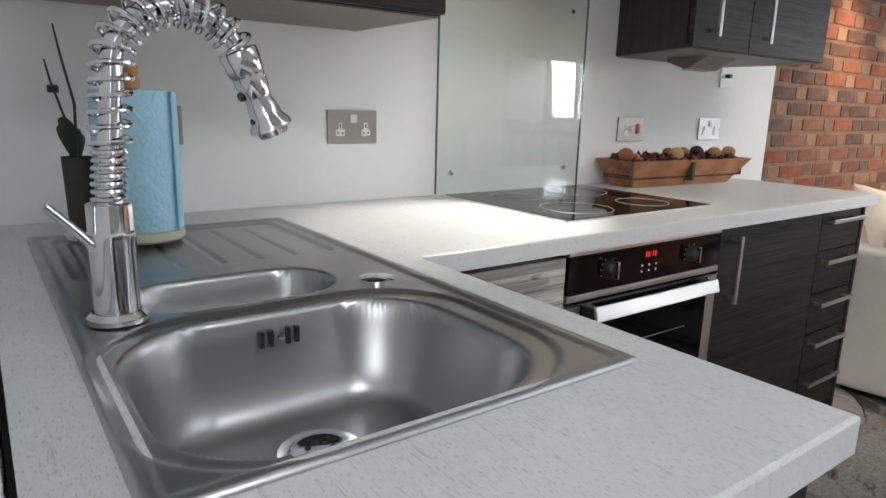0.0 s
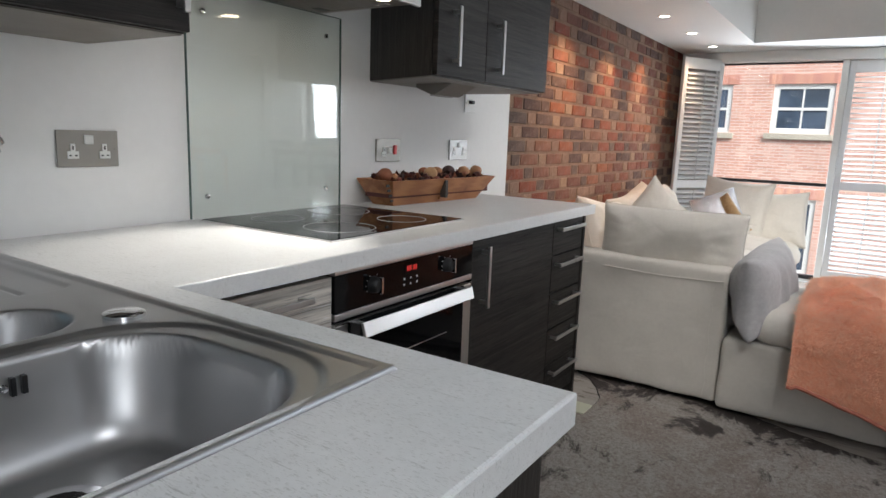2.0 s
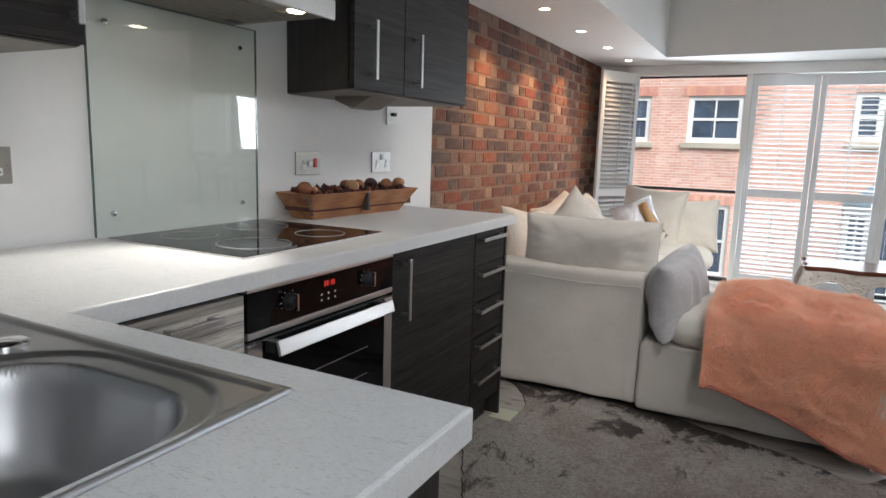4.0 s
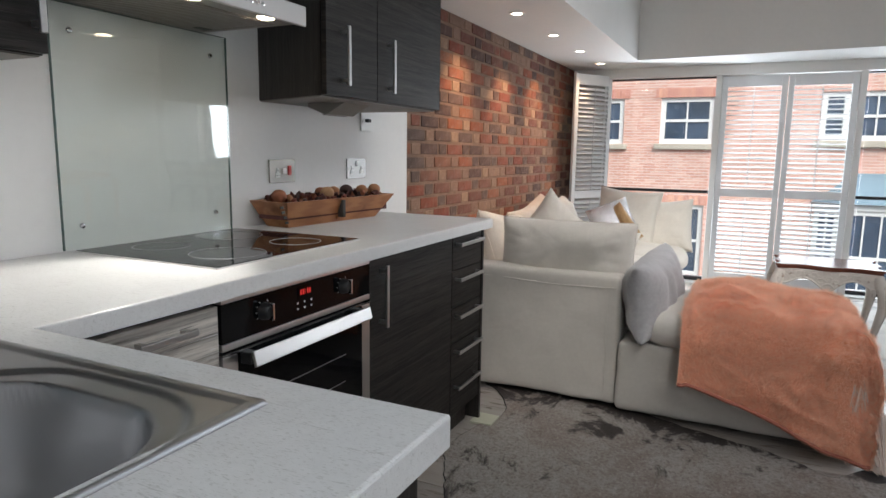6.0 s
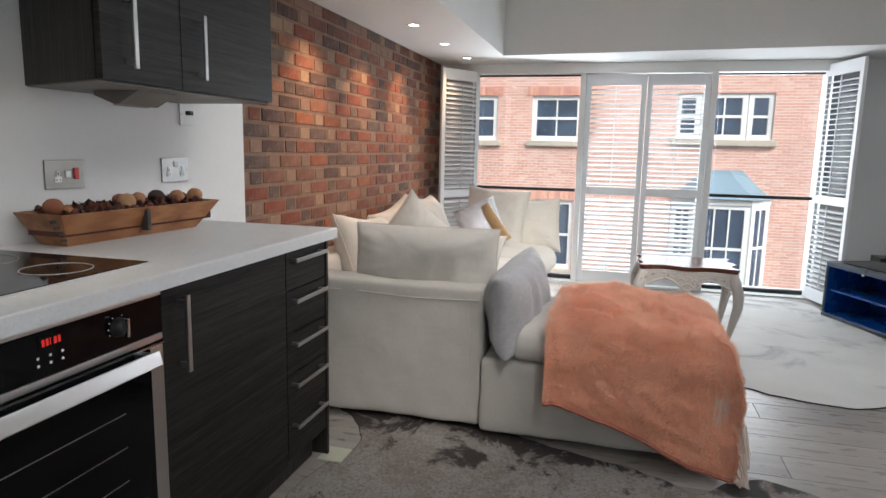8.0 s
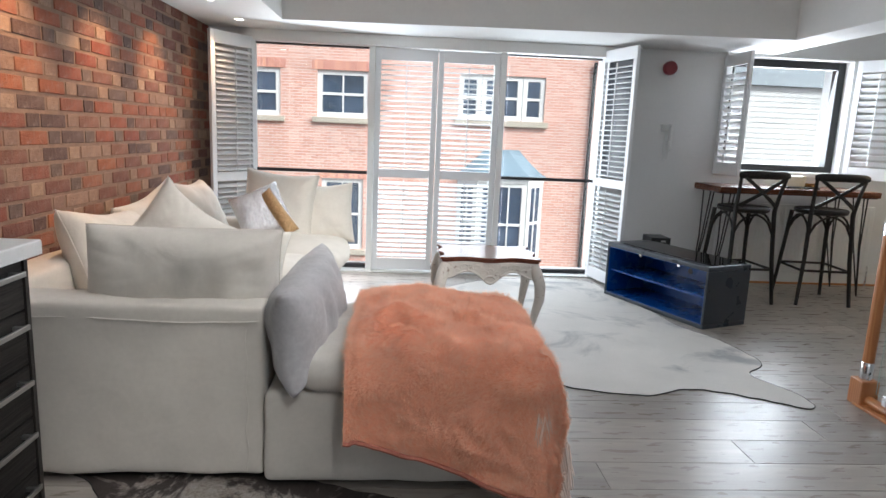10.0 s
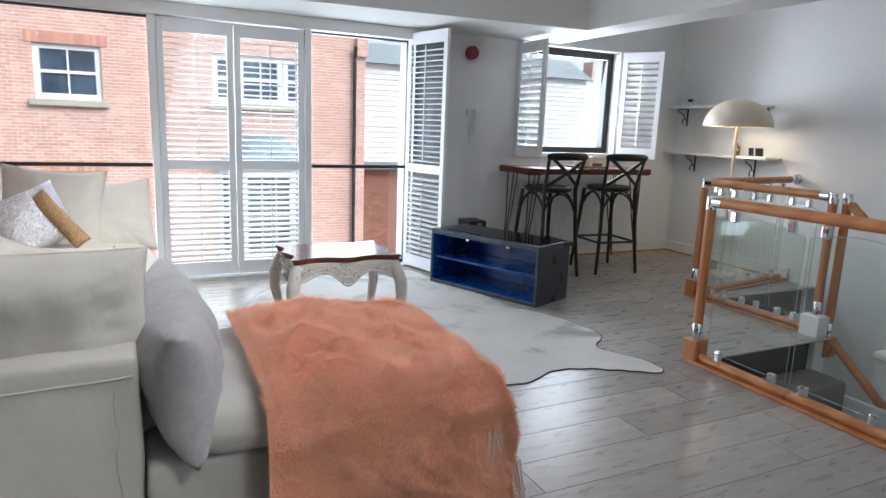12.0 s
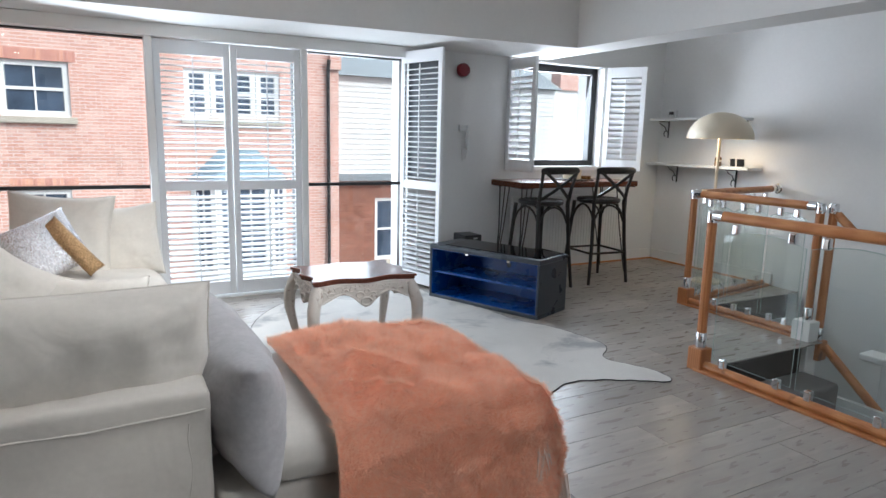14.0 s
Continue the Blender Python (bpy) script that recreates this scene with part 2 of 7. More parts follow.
wool_fuzz = Mat("mohair_pile", (0.98, 0.62, 0.43), 0.85)
wool_fuzz.bsdf.inputs["Sheen Weight"].default_value = 0.4
# the paler mix paints bright highlights into single strands
wool_fuzz.shade(wool_fuzz.noise(14, 4), 0.10).mix(wool_fuzz.ramp(wool_fuzz.noise(70, 3), 0.42, 0.60, 0, 0.45), (0.98, 0.80, 0.66))
through_hair = wool_fuzz.node("ShaderNodeBsdfTranslucent")
wool_fuzz.link(wool_fuzz.colour, through_hair.inputs["Color"])
both = wool_fuzz.node("ShaderNodeMixShader")
both.inputs[0].default_value = 0.5
wool_fuzz.link(wool_fuzz.bsdf.outputs[0], both.inputs[1])
wool_fuzz.link(through_hair.outputs[0], both.inputs[2])
wool_fuzz.link(both.outputs[0], wool_fuzz.tree.nodes["Material Output"].inputs["Surface"])
wool_fuzz = wool_fuzz.mat
fringe_wool = Mat("fringe_wool", (0.92, 0.76, 0.66), 0.95)
fringe_wool.random(0.1)
fringe_wool = fringe_wool.mat
hem_wool = paint("hem_stitching", (0.42, 0.15, 0.10), 0.9, 0.2)
m = Mat("sequins", (0.75, 0.76, 0.8), 0.25, 0.9)
m.shade(m.noise(120, 2), 0.5).bump(m.noise(160, 2), 0.006, 1.0)
silver_sequins = m.mat
m = Mat("gold_sequins", (0.42, 0.27, 0.14), 0.3, 0.85)
m.shade(m.noise(120, 2), 0.4).bump(m.noise(160, 2), 0.006, 1.0)
gold_sequins = m.mat

# hides
m = Mat("brindle_hide", (0.31, 0.285, 0.255), 0.75)
m.mix(m.ramp(m.noise(1.5, 6, 0.7, (1, 1, 1), 0.4), 0.43, 0.60, 0, 0.85), (0.15, 0.10, 0.075))
m.mix(m.ramp(m.noise(85, 5, 0.75, (1, 1, 1)), 0.46, 0.60, 0, 0.6), (0.12, 0.082, 0.064))
m.mix(m.ramp(m.noise(60, 4, 0.7, (1, 1.3, 1)), 0.56, 0.68, 0, 0.5), (0.44, 0.415, 0.38))
m.mix(m.ramp(m.noise(3.0, 8, 0.75, (1, 2.0, 1), 0.6), 0.585, 0.65, 0, 0.92), (0.022, 0.014, 0.011))
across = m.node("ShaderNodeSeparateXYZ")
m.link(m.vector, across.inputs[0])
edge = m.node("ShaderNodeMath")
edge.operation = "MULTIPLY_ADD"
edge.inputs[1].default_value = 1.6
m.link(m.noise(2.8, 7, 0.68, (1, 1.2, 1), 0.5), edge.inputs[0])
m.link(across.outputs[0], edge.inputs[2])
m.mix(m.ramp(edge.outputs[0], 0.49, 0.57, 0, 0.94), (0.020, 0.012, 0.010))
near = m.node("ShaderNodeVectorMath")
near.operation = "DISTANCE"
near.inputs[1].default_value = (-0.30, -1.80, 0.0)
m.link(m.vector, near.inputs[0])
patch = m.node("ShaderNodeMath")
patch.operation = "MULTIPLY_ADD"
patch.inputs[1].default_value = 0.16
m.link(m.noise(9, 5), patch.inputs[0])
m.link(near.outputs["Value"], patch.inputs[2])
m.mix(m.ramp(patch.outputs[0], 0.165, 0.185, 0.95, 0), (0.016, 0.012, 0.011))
m.shade(m.noise(300, 3, 0.6, (0.5, 1.5, 1)), 0.16).bump(m.noise(380, 3, 0.6, (0.4, 1.5, 1)), 0.003, 0.7)
hide_dark = m.mat
m = Mat("pale_hide", (0.64, 0.61, 0.565), 0.7)
m.shade(m.noise(3, 5), 0.08)
m.mix(m.ramp(m.noise(1.7, 7, 0.62, (1.4, 1, 1), 0.8), 0.52, 0.66, 0, 0.75), (0.24, 0.24, 0.245))
m.shade(m.noise(260, 3, 0.6, (0.5, 1.5, 1)), 0.07).bump(m.noise(380, 3), 0.002, 0.6)
hide_pale = m.mat
hide_edge = paint("hide_edge", (0.02, 0.017, 0.015), 0.8, 0.2)

# grey oak laminate floor
m = Mat("floor_laminate", (0.29, 0.255, 0.222), 0.30)
m.mix(m.ramp(m.noise(3.0, 7, 0.62, (6, 0.7, 1), 1.0), 0.35, 0.7), (0.40, 0.36, 0.318))
m.mix(m.ramp(m.noise(9, 5, 0.6, (6, 0.5, 1), 1.6), 0.60, 0.74, 0, 0.45), (0.22, 0.19, 0.165))
m.mix(m.ramp(m.noise(3.4, 3, 0.5, (1.5, 0.8, 1), 0.6), 0.66, 0.74, 0, 0.35), (0.20, 0.175, 0.155))
m.random(0.19).bump(m.noise(14, 5, 0.6, (8, 0.5, 1)), 0.0006, 0.5).gloss(m.noise(7, 4, 0.5, (4, 1, 1)), 0.06)
floor_laminate = m.mat
seam_dark = paint("seam_dark", (0.06, 0.052, 0.045), 0.8, 0.1)

# bricks
m = Mat("mortar", (0.235, 0.147, 0.102), 0.95)
m.shade(m.noise(20, 5), 0.2).bump(m.noise(150, 4), 0.004, 0.8)
mortar = m.mat
brick_mats = []
for i, c in enumerate([(0.24, 0.070, 0.034), (0.25, 0.092, 0.05), (0.17, 0.068, 0.044), (0.10, 0.056, 0.044), (0.285, 0.175, 0.12), (0.13, 0.085, 0.066)]):
    m = Mat("brick_face", c, 0.88)
    m.shade(m.noise(12, 5), 0.22).mix(m.ramp(m.noise(30, 4, 0.7), 0.56, 0.72, 0, 0.4), (0.32, 0.235, 0.19))
    m.mix(m.ramp(m.noise(22, 4, 0.7), 0.60, 0.75, 0, 0.5), (0.08, 0.05, 0.045))
    m.mix(m.ramp(m.noise(5, 6, 0.7), 0.5, 0.7, 0, 0.45), (0.25, 0.17, 0.13))
    m.random(0.2, 0.008).bump(m.noise(45, 6, 0.7), 0.010, 0.9)
    brick_mats.append(m.mat)


def far_brick(name, c1, c2, joint):
    m = Mat(name, c1, 0.9)
    b = m.node("ShaderNodeTexBrick")
    swap = m.node("ShaderNodeSeparateXYZ")
    join = m.node("ShaderNodeCombineXYZ")
    m.link(m.vector, swap.inputs[0])
    m.link(swap.outputs[1], join.inputs[0])
    m.link(swap.outputs[2], join.inputs[1])
    m.link(join.outputs[0], b.inputs["Vector"])
    b.inputs["Scale"].default_value = 1.0
    b.inputs["Color1"].default_value = (*c1, 1)
    b.inputs["Color2"].default_value = (*c2, 1)
    b.inputs["Mortar"].default_value = (*joint, 1)
    b.inputs["Mortar Size"].default_value = 0.007
    b.inputs["Bias"].default_value = -0.45
    b.inputs["Brick Width"].default_value = 0.225
    b.inputs["Row Height"].default_value = 0.075
    m.mix(1.0, b.outputs[0]).shade(m.noise(0.8, 5), 0.10).shade(m.noise(9, 3), 0.06)
    m.bump(b.outputs[1], -0.006, 0.7)
    return m.mat


facade_brick = far_brick("facade_brick", (0.62, 0.335, 0.265), (0.75, 0.53, 0.455), (0.74, 0.64, 0.59))
facade_brick_old = far_brick("facade_brick_old", (0.22, 0.08, 0.05), (0.36, 0.15, 0.10), (0.28, 0.2, 0.16))
lintel_brick = Mat("soldier_brick", (0.62, 0.31, 0.235), 0.9, stretch=(1, 1, 1))
lintel_brick.random(0.16, 0.01).shade(lintel_brick.noise(20), 0.1)
lintel_brick = lintel_brick.mat
far_white = paint("far_white_paint", (0.78, 0.78, 0.77), 0.5, 0.03)
clad_white = paint("clad_white_paint", (0.62, 0.63, 0.63), 0.6, 0.08)
stone = paint("sill_stone", (0.47, 0.42, 0.35), 0.8, 0.1)
lead = paint("bay_lead", (0.17, 0.25, 0.31), 0.55, 0.12)
slate = paint("roof_slate", (0.20, 0.23, 0.25), 0.6, 0.15)
asphalt = paint("asphalt", (0.05, 0.05, 0.052), 0.9, 0.2, 0.004)
pavement_mat = paint("pavement_slab", (0.32, 0.31, 0.29), 0.9, 0.1, 0.002)
blue_paper = Mat("blue_paper_roll", (0.38, 0.62, 0.75), 0.85)
blue_paper.shade(blue_paper.noise(9, 4), 0.05).bump(blue_paper.noise(55, 2, 0.4, (1, 1, 1), 1.0), 0.006, 0.6)
blue_paper = blue_paper.mat
leaf_green = paint("orchid_leaf", (0.028, 0.045, 0.025), 0.4, 0.2)
stem_dark = paint("plant_stem", (0.04, 0.035, 0.03), 0.6, 0.2)
pale_base = paint("holder_base", (0.50, 0.50, 0.38), 0.5, 0.05)
candle_wax = paint("candle_wax", (0.75, 0.66, 0.48), 0.5, 0.05)
distressed = Mat("distressed_paint", (0.56, 0.51, 0.46), 0.7)
distressed.mix(distressed.ramp(distressed.noise(22, 6, 0.75), 0.58, 0.66, 0, 0.8), (0.20, 0.13, 0.095))
distressed.shade(distressed.noise(5, 4), 0.1).bump(distressed.noise(60, 4), 0.004, 0.6)
distressed = distressed.mat
POT = []
for c in [(0.17, 0.045, 0.03), (0.10, 0.03, 0.025), (0.28, 0.10, 0.05), (0.05, 0.022, 0.018), (0.36, 0.17, 0.08), (0.42, 0.24, 0.12)]:
    POT.append(paint("dried_petal", c, 0.75, 0.2))
sky_white = glow("overcast_backdrop", (0.93, 0.96, 1.0), 1.1)


# ---- builders ----
origin = {}


def thing(name, label, category, at=(0, 0, 0), group="", kind=""):
    """A thing's Empty at its base; its parts are given in world coordinates."""
    ob = new(name)
    ob.location = at
    ob.empty_display_size = 0.05
    origin[ob] = Vector(at)
    return tagged(ob, label, category, group, kind)


def part(name, bm, mat, parent=None, label="", smooth=False, kind="", category="", group=""):
    if parent is not None:
        bmesh.ops.translate(bm, verts=bm.verts, vec=-origin[parent])
    data = bpy.data.meshes.new(name)
    bm.to_mesh(data)
    bm.free()
    for mt in (mat if isinstance(mat, list) else [mat]):
        data.materials.append(mt)
    if smooth:
        data.shade_smooth()
        if smooth != "all":
            data.set_sharp_from_angle(angle=radians(38))
    ob = new(name, data)
    if parent is not None:
        ob.parent = parent
        origin[ob] = origin[parent]
    else:
        origin[ob] = Vector((0, 0, 0))
    return tagged(ob, label, category, group, kind)


def solo(name, bm, mat, label, category, group="", smooth=False, kind=""):
    return part(name, bm, mat, None, label, smooth, kind, category, group)


def box(x0, y0, z0, x1, y1, z1, bevel=0.0, seg=2, bm=None, m=None):
    own = bmesh.new()
    bmesh.ops.create_cube(own, size=1)
    for v in own.verts:
        v.co = Vector(((x0 + x1) / 2 + v.co.x * (x1 - x0), (y0 + y1) / 2 + v.co.y * (y1 - y0), (z0 + z1) / 2 + v.co.z * (z1 - z0)))
    if bevel:
        bmesh.ops.bevel(own, geom=own.edges[:], offset=bevel, segments=seg, affect="EDGES", profile=0.5)
    if m is not None:
        bmesh.ops.transform(own, matrix=m, verts=own.verts)
    return join(bm, own)


def join(bm, own):
    if bm is None:
        return own
    data = bpy.data.meshes.new("tmp")
    own.to_mesh(data)
    own.free()
    bm.from_mesh(data)
    bpy.data.meshes.remove(data)
    return bm


def tube(pts, r, seg=10, bm=None, closed=False, flat=1.0, caps=True):
    """A tube along points; r is a number or one for each point; flat squashes it across."""
    own = bmesh.new()
    pts = [Vector(p) for p in pts]
    n = len(pts)
    rr = r if isinstance(r, (list, tuple)) else [r] * n
    up = Vector((0, 0, 1))
    rings = []
    side = None
    for i, p in enumerate(pts):
        if closed:
            d = pts[(i + 1) % n] - pts[i - 1]
        else:
            d = pts[min(i + 1, n - 1)] - pts[max(i - 1, 0)]
        d.normalize()
        if side is None:
            side = d.cross(up)
            if side.length < 0.05:
                side = d.cross(Vector((0, 1, 0)))
        side = (side - d * side.dot(d)).normalized()
        other = d.cross(side)
        rings.append([own.verts.new(p + side * math.cos(a) * rr[i] * flat + other * math.sin(a) * rr[i]) for a in [2 * math.pi * k / seg for k in range(seg)]])
    m = n if closed else n - 1
    for i in range(m):
        a, b = rings[i], rings[(i + 1) % n]
        for k in range(seg):
            own.faces.new((a[k], a[(k + 1) % seg], b[(k + 1) % seg], b[k]))
    if not closed and caps:
        own.faces.new(rings[0][::-1])
        own.faces.new(rings[-1])
    bmesh.ops.recalc_face_normals(own, faces=own.faces)
    return join(bm, own)


def lathe(profile, at=(0, 0, 0), seg=24, bm=None, m=None):
    """Turns (radius, height) points round the z axis."""
    own = bmesh.new()
    rings = []
    for r, z in profile:
        if r < 1e-5:
            rings.append([own.verts.new((0, 0, z))])
        else:
            rings.append([own.verts.new((r * math.cos(a), r * math.sin(a), z)) for a in [2 * math.pi * k / seg for k in range(seg)]])
    for a, b in zip(rings, rings[1:]):
        for k in range(seg):
            k2 = (k + 1) % seg
            vs = [a[k % len(a)], a[k2 % len(a)], b[k2 % len(b)], b[k % len(b)]]
            vs = list(dict.fromkeys(vs))
            if len(vs) > 2:
                own.faces.new(vs)
    bmesh.ops.recalc_face_normals(own, faces=own.faces)
    if m is not None:
        bmesh.ops.transform(own, matrix=m, verts=own.verts)
    bmesh.ops.translate(own, verts=own.verts, vec=at)
    return join(bm, own)


def prism(outline, z0, z1, bm=None, m=None, bevel=0.0):
    """An outline in x and y, raised from z0 to z1."""
    own = bmesh.new()
    low = [own.verts.new((x, y, z0)) for x, y in outline]
    high = [own.verts.new((x, y, z1)) for x, y in outline]
    own.faces.new(low[::-1])
    own.faces.new(high)
    n = len(outline)
    for i in range(n):
        own.faces.new((low[i], low[(i + 1) % n], high[(i + 1) % n], high[i]))
    bmesh.ops.recalc_face_normals(own, faces=own.faces)
    if bevel:
        top = [e for e in own.edges if abs(e.verts[0].co.z - z1) < 1e-6 and abs(e.verts[1].co.z - z1) < 1e-6]
        bmesh.ops.bevel(own, geom=top, offset=bevel, segments=2, affect="EDGES", profile=0.5)
    if m is not None:
        bmesh.ops.transform(own, matrix=m, verts=own.verts)
    return join(bm, own)


def round_rect(x0, y0, x1, y1, r, seg=6):
    pts = []
    for cx, cy, a0 in ((x1 - r, y1 - r, 0), (x0 + r, y1 - r, 90), (x0 + r, y0 + r, 180), (x1 - r, y0 + r, 270)):
        for k in range(seg + 1):
            a = radians(a0 + 90 * k / seg)
            pts.append((cx + r * math.cos(a), cy + r * math.sin(a)))
    return pts


def holed(axis, at, thick, u0, u1, z0, z1, holes):
    """A wall slab with openings, across the x or y axis from at to at + thick; holes are (u0, u1, z0, z1)."""
    us = sorted({u0, u1, *[h[0] for h in holes], *[h[1] for h in holes]})
    zs = sorted({z0, z1, *[h[2] for h in holes], *[h[3] for h in holes]})
    bm = bmesh.new()
    a, b = min(at, at + thick), max(at, at + thick)
    cells = {}
    for i, (ua, ub) in enumerate(zip(us, us[1:])):
        for k, (za, zb) in enumerate(zip(zs, zs[1:])):
            if not any(h[0] - 1e-6 <= ua and ub <= h[1] + 1e-6 and h[2] - 1e-6 <= za and zb <= h[3] + 1e-6 for h in holes):
                cells[i, k] = (ua, ub, za, zb)

    def quad(pts):
        bm.faces.new([bm.verts.new(p if axis == "x" else (p[1], p[0], p[2])) for p in pts])

    for (i, k), (ua, ub, za, zb) in cells.items():
        quad([(a, ua, za), (a, ub, za), (a, ub, zb), (a, ua, zb)])
        quad([(b, ua, za), (b, ua, zb), (b, ub, zb), (b, ub, za)])
        if (i - 1, k) not in cells:
            quad([(a, ua, za), (a, ua, zb), (b, ua, zb), (b, ua, za)])
        if (i + 1, k) not in cells:
            quad([(a, ub, za), (b, ub, za), (b, ub, zb), (a, ub, zb)])
        if (i, k - 1) not in cells:
            quad([(a, ua, za), (b, ua, za), (b, ub, za), (a, ub, za)])
        if (i, k + 1) not in cells:
            quad([(a, ua, zb), (a, ub, zb), (b, ub, zb), (b, ua, zb)])
    bmesh.ops.remove_doubles(bm, verts=bm.verts, dist=1e-5)
    bmesh.ops.recalc_face_normals(bm, faces=bm.faces)
    return bm


def soft_box(x0, y0, z0, x1, y1, z1, r=0.04, bulge=0.0, wrinkle=0.006, cut=0.05, seed=0.0):
    """An upholstered block with rounded, slightly uneven faces."""
    bm = bmesh.new()
    size = Vector((x1 - x0, y1 - y0, z1 - z0))
    mid = Vector(((x0 + x1) / 2, (y0 + y1) / 2, (z0 + z1) / 2))
    counts = [max(4, int(round(s / cut))) for s in size]

    def coords(n, s):
        inner = [-s / 2 + r + (s - 2 * r) * k / (n - 2) for k in range(n - 1)]
        edge = [-s / 2, -s / 2 + r * 0.12, -s / 2 + r * 0.45]
        return edge + inner + [-e for e in edge[::-1]]

    cs = [coords(n, s) for n, s in zip(counts, size)]
    verts = {}

    def vert(p):
        key = tuple(round(c, 5) for c in p)
        if key not in verts:
            q = Vector(p)
            core = Vector([max(-size[i] / 2 + r, min(size[i] / 2 - r, q[i])) for i in range(3)])
            d = q - core
            if d.length > 1e-6:
                q = core + d.normalized() * r
            out = Vector([math.cos(math.pi * q[i] / size[i]) for i in range(3)])
            n = d.normalized() if d.length > 1e-6 else Vector((0, 0, 0))
            q += Vector((n.x * out.y * out.z, n.y * out.x * out.z, n.z * out.x * out.y)) * bulge
            w = q + mid
            q += n * wrinkle * (noise.noise(w * 5 + Vector((seed, 0, 0))) + 0.6 * noise.noise(w * 13 + Vector((0, seed, 0))))
            verts[key] = bm.verts.new(q + mid)
        return verts[key]

    for ax in range(3):
        a, b = [i for i in range(3) if i != ax]
        for side in (-1, 1):
            for i in range(len(cs[a]) - 1):
                for k in range(len(cs[b]) - 1):
                    quad = []
                    for da, db in ((0, 0), (1, 0), (1, 1), (0, 1)):
                        p = [0, 0, 0]
                        p[ax] = side * size[ax] / 2
                        p[a], p[b] = cs[a][i + da], cs[b][k + db]
                        quad.append(vert(p))
                    if len(set(quad)) == 4:
                        bm.faces.new(quad)
    bmesh.ops.recalc_face_normals(bm, faces=bm.faces)
    return bm


def pillow(w, h, t, m, seed=0.0, n=26, pinch=0.05, crease=0.012, sag=0.0):
    """A stuffed cushion, w by h and t thick, lying in x and y before m is applied."""
    bm = bmesh.new()
    grids = []
    for side in (1, -1):
        g = []
        for i in range(n + 1):
            row = []
            for k in range(n + 1):
                u, v = -1 + 2 * i / n, -1 + 2 * k / n
                su = math.copysign(abs(u) ** 0.8, u)
                sv = math.copysign(abs(v) ** 0.8, v)
                x = w / 2 * su * (1 - pinch * (1 - sv * sv))
                y = h / 2 * sv * (1 - pinch * (1 - su * su))
                z = t / 2 * (max(0, 1 - abs(su) ** 2.6) * max(0, 1 - abs(sv) ** 2.6)) ** 0.42
                q = Vector((x * 6 + seed, y * 6, side * 2))
                f = (1 - abs(su) ** 6) * (1 - abs(sv) ** 6)
                z += crease * f * noise.noise(q) + crease * 0.5 * f * noise.noise(q * 2.3)
                rim = max(abs(su), abs(sv)) ** 3 * (1 - max(0, abs(su) + abs(sv) - 1.6))
                z += crease * 0.9 * rim * f * noise.noise(Vector((math.atan2(y, x) * 7 + seed, side, 0)))
                z = max(z, 0.0)
                y -= sag * (1 - su * su) * (0.5 + 0.5 * sv)
                if side == -1 and (i in (0, n) or k in (0, n)):
                    row.append(grids[0][i][k])
                else:
                    row.append(bm.verts.new((x, y, side * z)))
            g.append(row)
        grids.append(g)
        for i in range(n):
            for k in range(n):
                bm.faces.new((g[i][k], g[i + 1][k], g[i + 1][k + 1], g[i][k + 1]))
    bmesh.ops.recalc_face_normals(bm, faces=bm.faces)
    bmesh.ops.transform(bm, matrix=m, verts=bm.verts)
    return bm


def rim(w, h, m, pinch=0.05, r=0.005, sag=0.0):
    """The piping round a pillow of the same size."""
    pts = []
    for u0, v0, u1, v1 in ((-1, -1, 1, -1), (1, -1, 1, 1), (1, 1, -1, 1), (-1, 1, -1, -1)):
        for k in range(12):
            u, v = u0 + (u1 - u0) * k / 12, v0 + (v1 - v0) * k / 12
            su = math.copysign(abs(u) ** 0.8, u)
            sv = math.copysign(abs(v) ** 0.8, v)
            y = h / 2 * sv * (1 - pinch * (1 - su * su)) - sag * (1 - su * su) * (0.5 + 0.5 * sv)
            pts.append(m @ Vector((w / 2 * su * (1 - pinch * (1 - sv * sv)), y, 0)))
    return tube(pts, r, 6, closed=True)


def bars(name, items, mat, parent, label="", smooth=False, bevel=0.002):
    """One part for each box in items."""
    return [part(name, box(*b, bevel=bevel), mat, parent, label, smooth) for b in items]


# ---- large structure ----
X_WIN, X_WALL, Y_SOUTH, LOW, HIGH = 6.45, 6.40, -6.25, 1.975, 2.62
WELL_N, WELL_E, WELL_MID = -3.85, 4.78, -5.02


def structure(name, bm, mat, label="", smooth=False):
    return part(name, bm, mat, None, label, smooth, "structure")


structure("wall_north", box(-0.9, 0.0, -0.3, 3.05, 0.12, HIGH), wall_paint, "white painted plaster kitchen wall")
wall_brick = structure("wall_brick", box(3.05, 0.012, -0.3, 6.75, 0.132, HIGH), mortar, "exposed red brick feature wall with sandy mortar")
structure("wall_west", box(-0.08, -1.3, -0.3, 0.032, 0.0, HIGH), wall_paint, "white painted plaster wall beside the sink")
# out of view; its opening is assumed, made for the lamp behind the sink end
structure("wall_far_west", holed("x", -1.02, 0.12, Y_SOUTH - 0.12, 0.12, -0.3, HIGH + 0.2, [(-3.3, -2.1, 1.0, 1.95)]), wall_paint, "white painted wall")
structure("wall_west_return", box(-0.9, -1.3, -0.3, -0.08, -1.18, HIGH), wall_paint, "white painted wall return")
structure("wall_east", holed("x", X_WALL, 0.35, Y_SOUTH - 0.12, 0.0, -0.3, HIGH + 0.2, [(-3.30, -0.30, 0.0, 1.90), (-5.40, -4.34, 1.0, 1.95)]), wall_paint, "white painted plaster window wall")
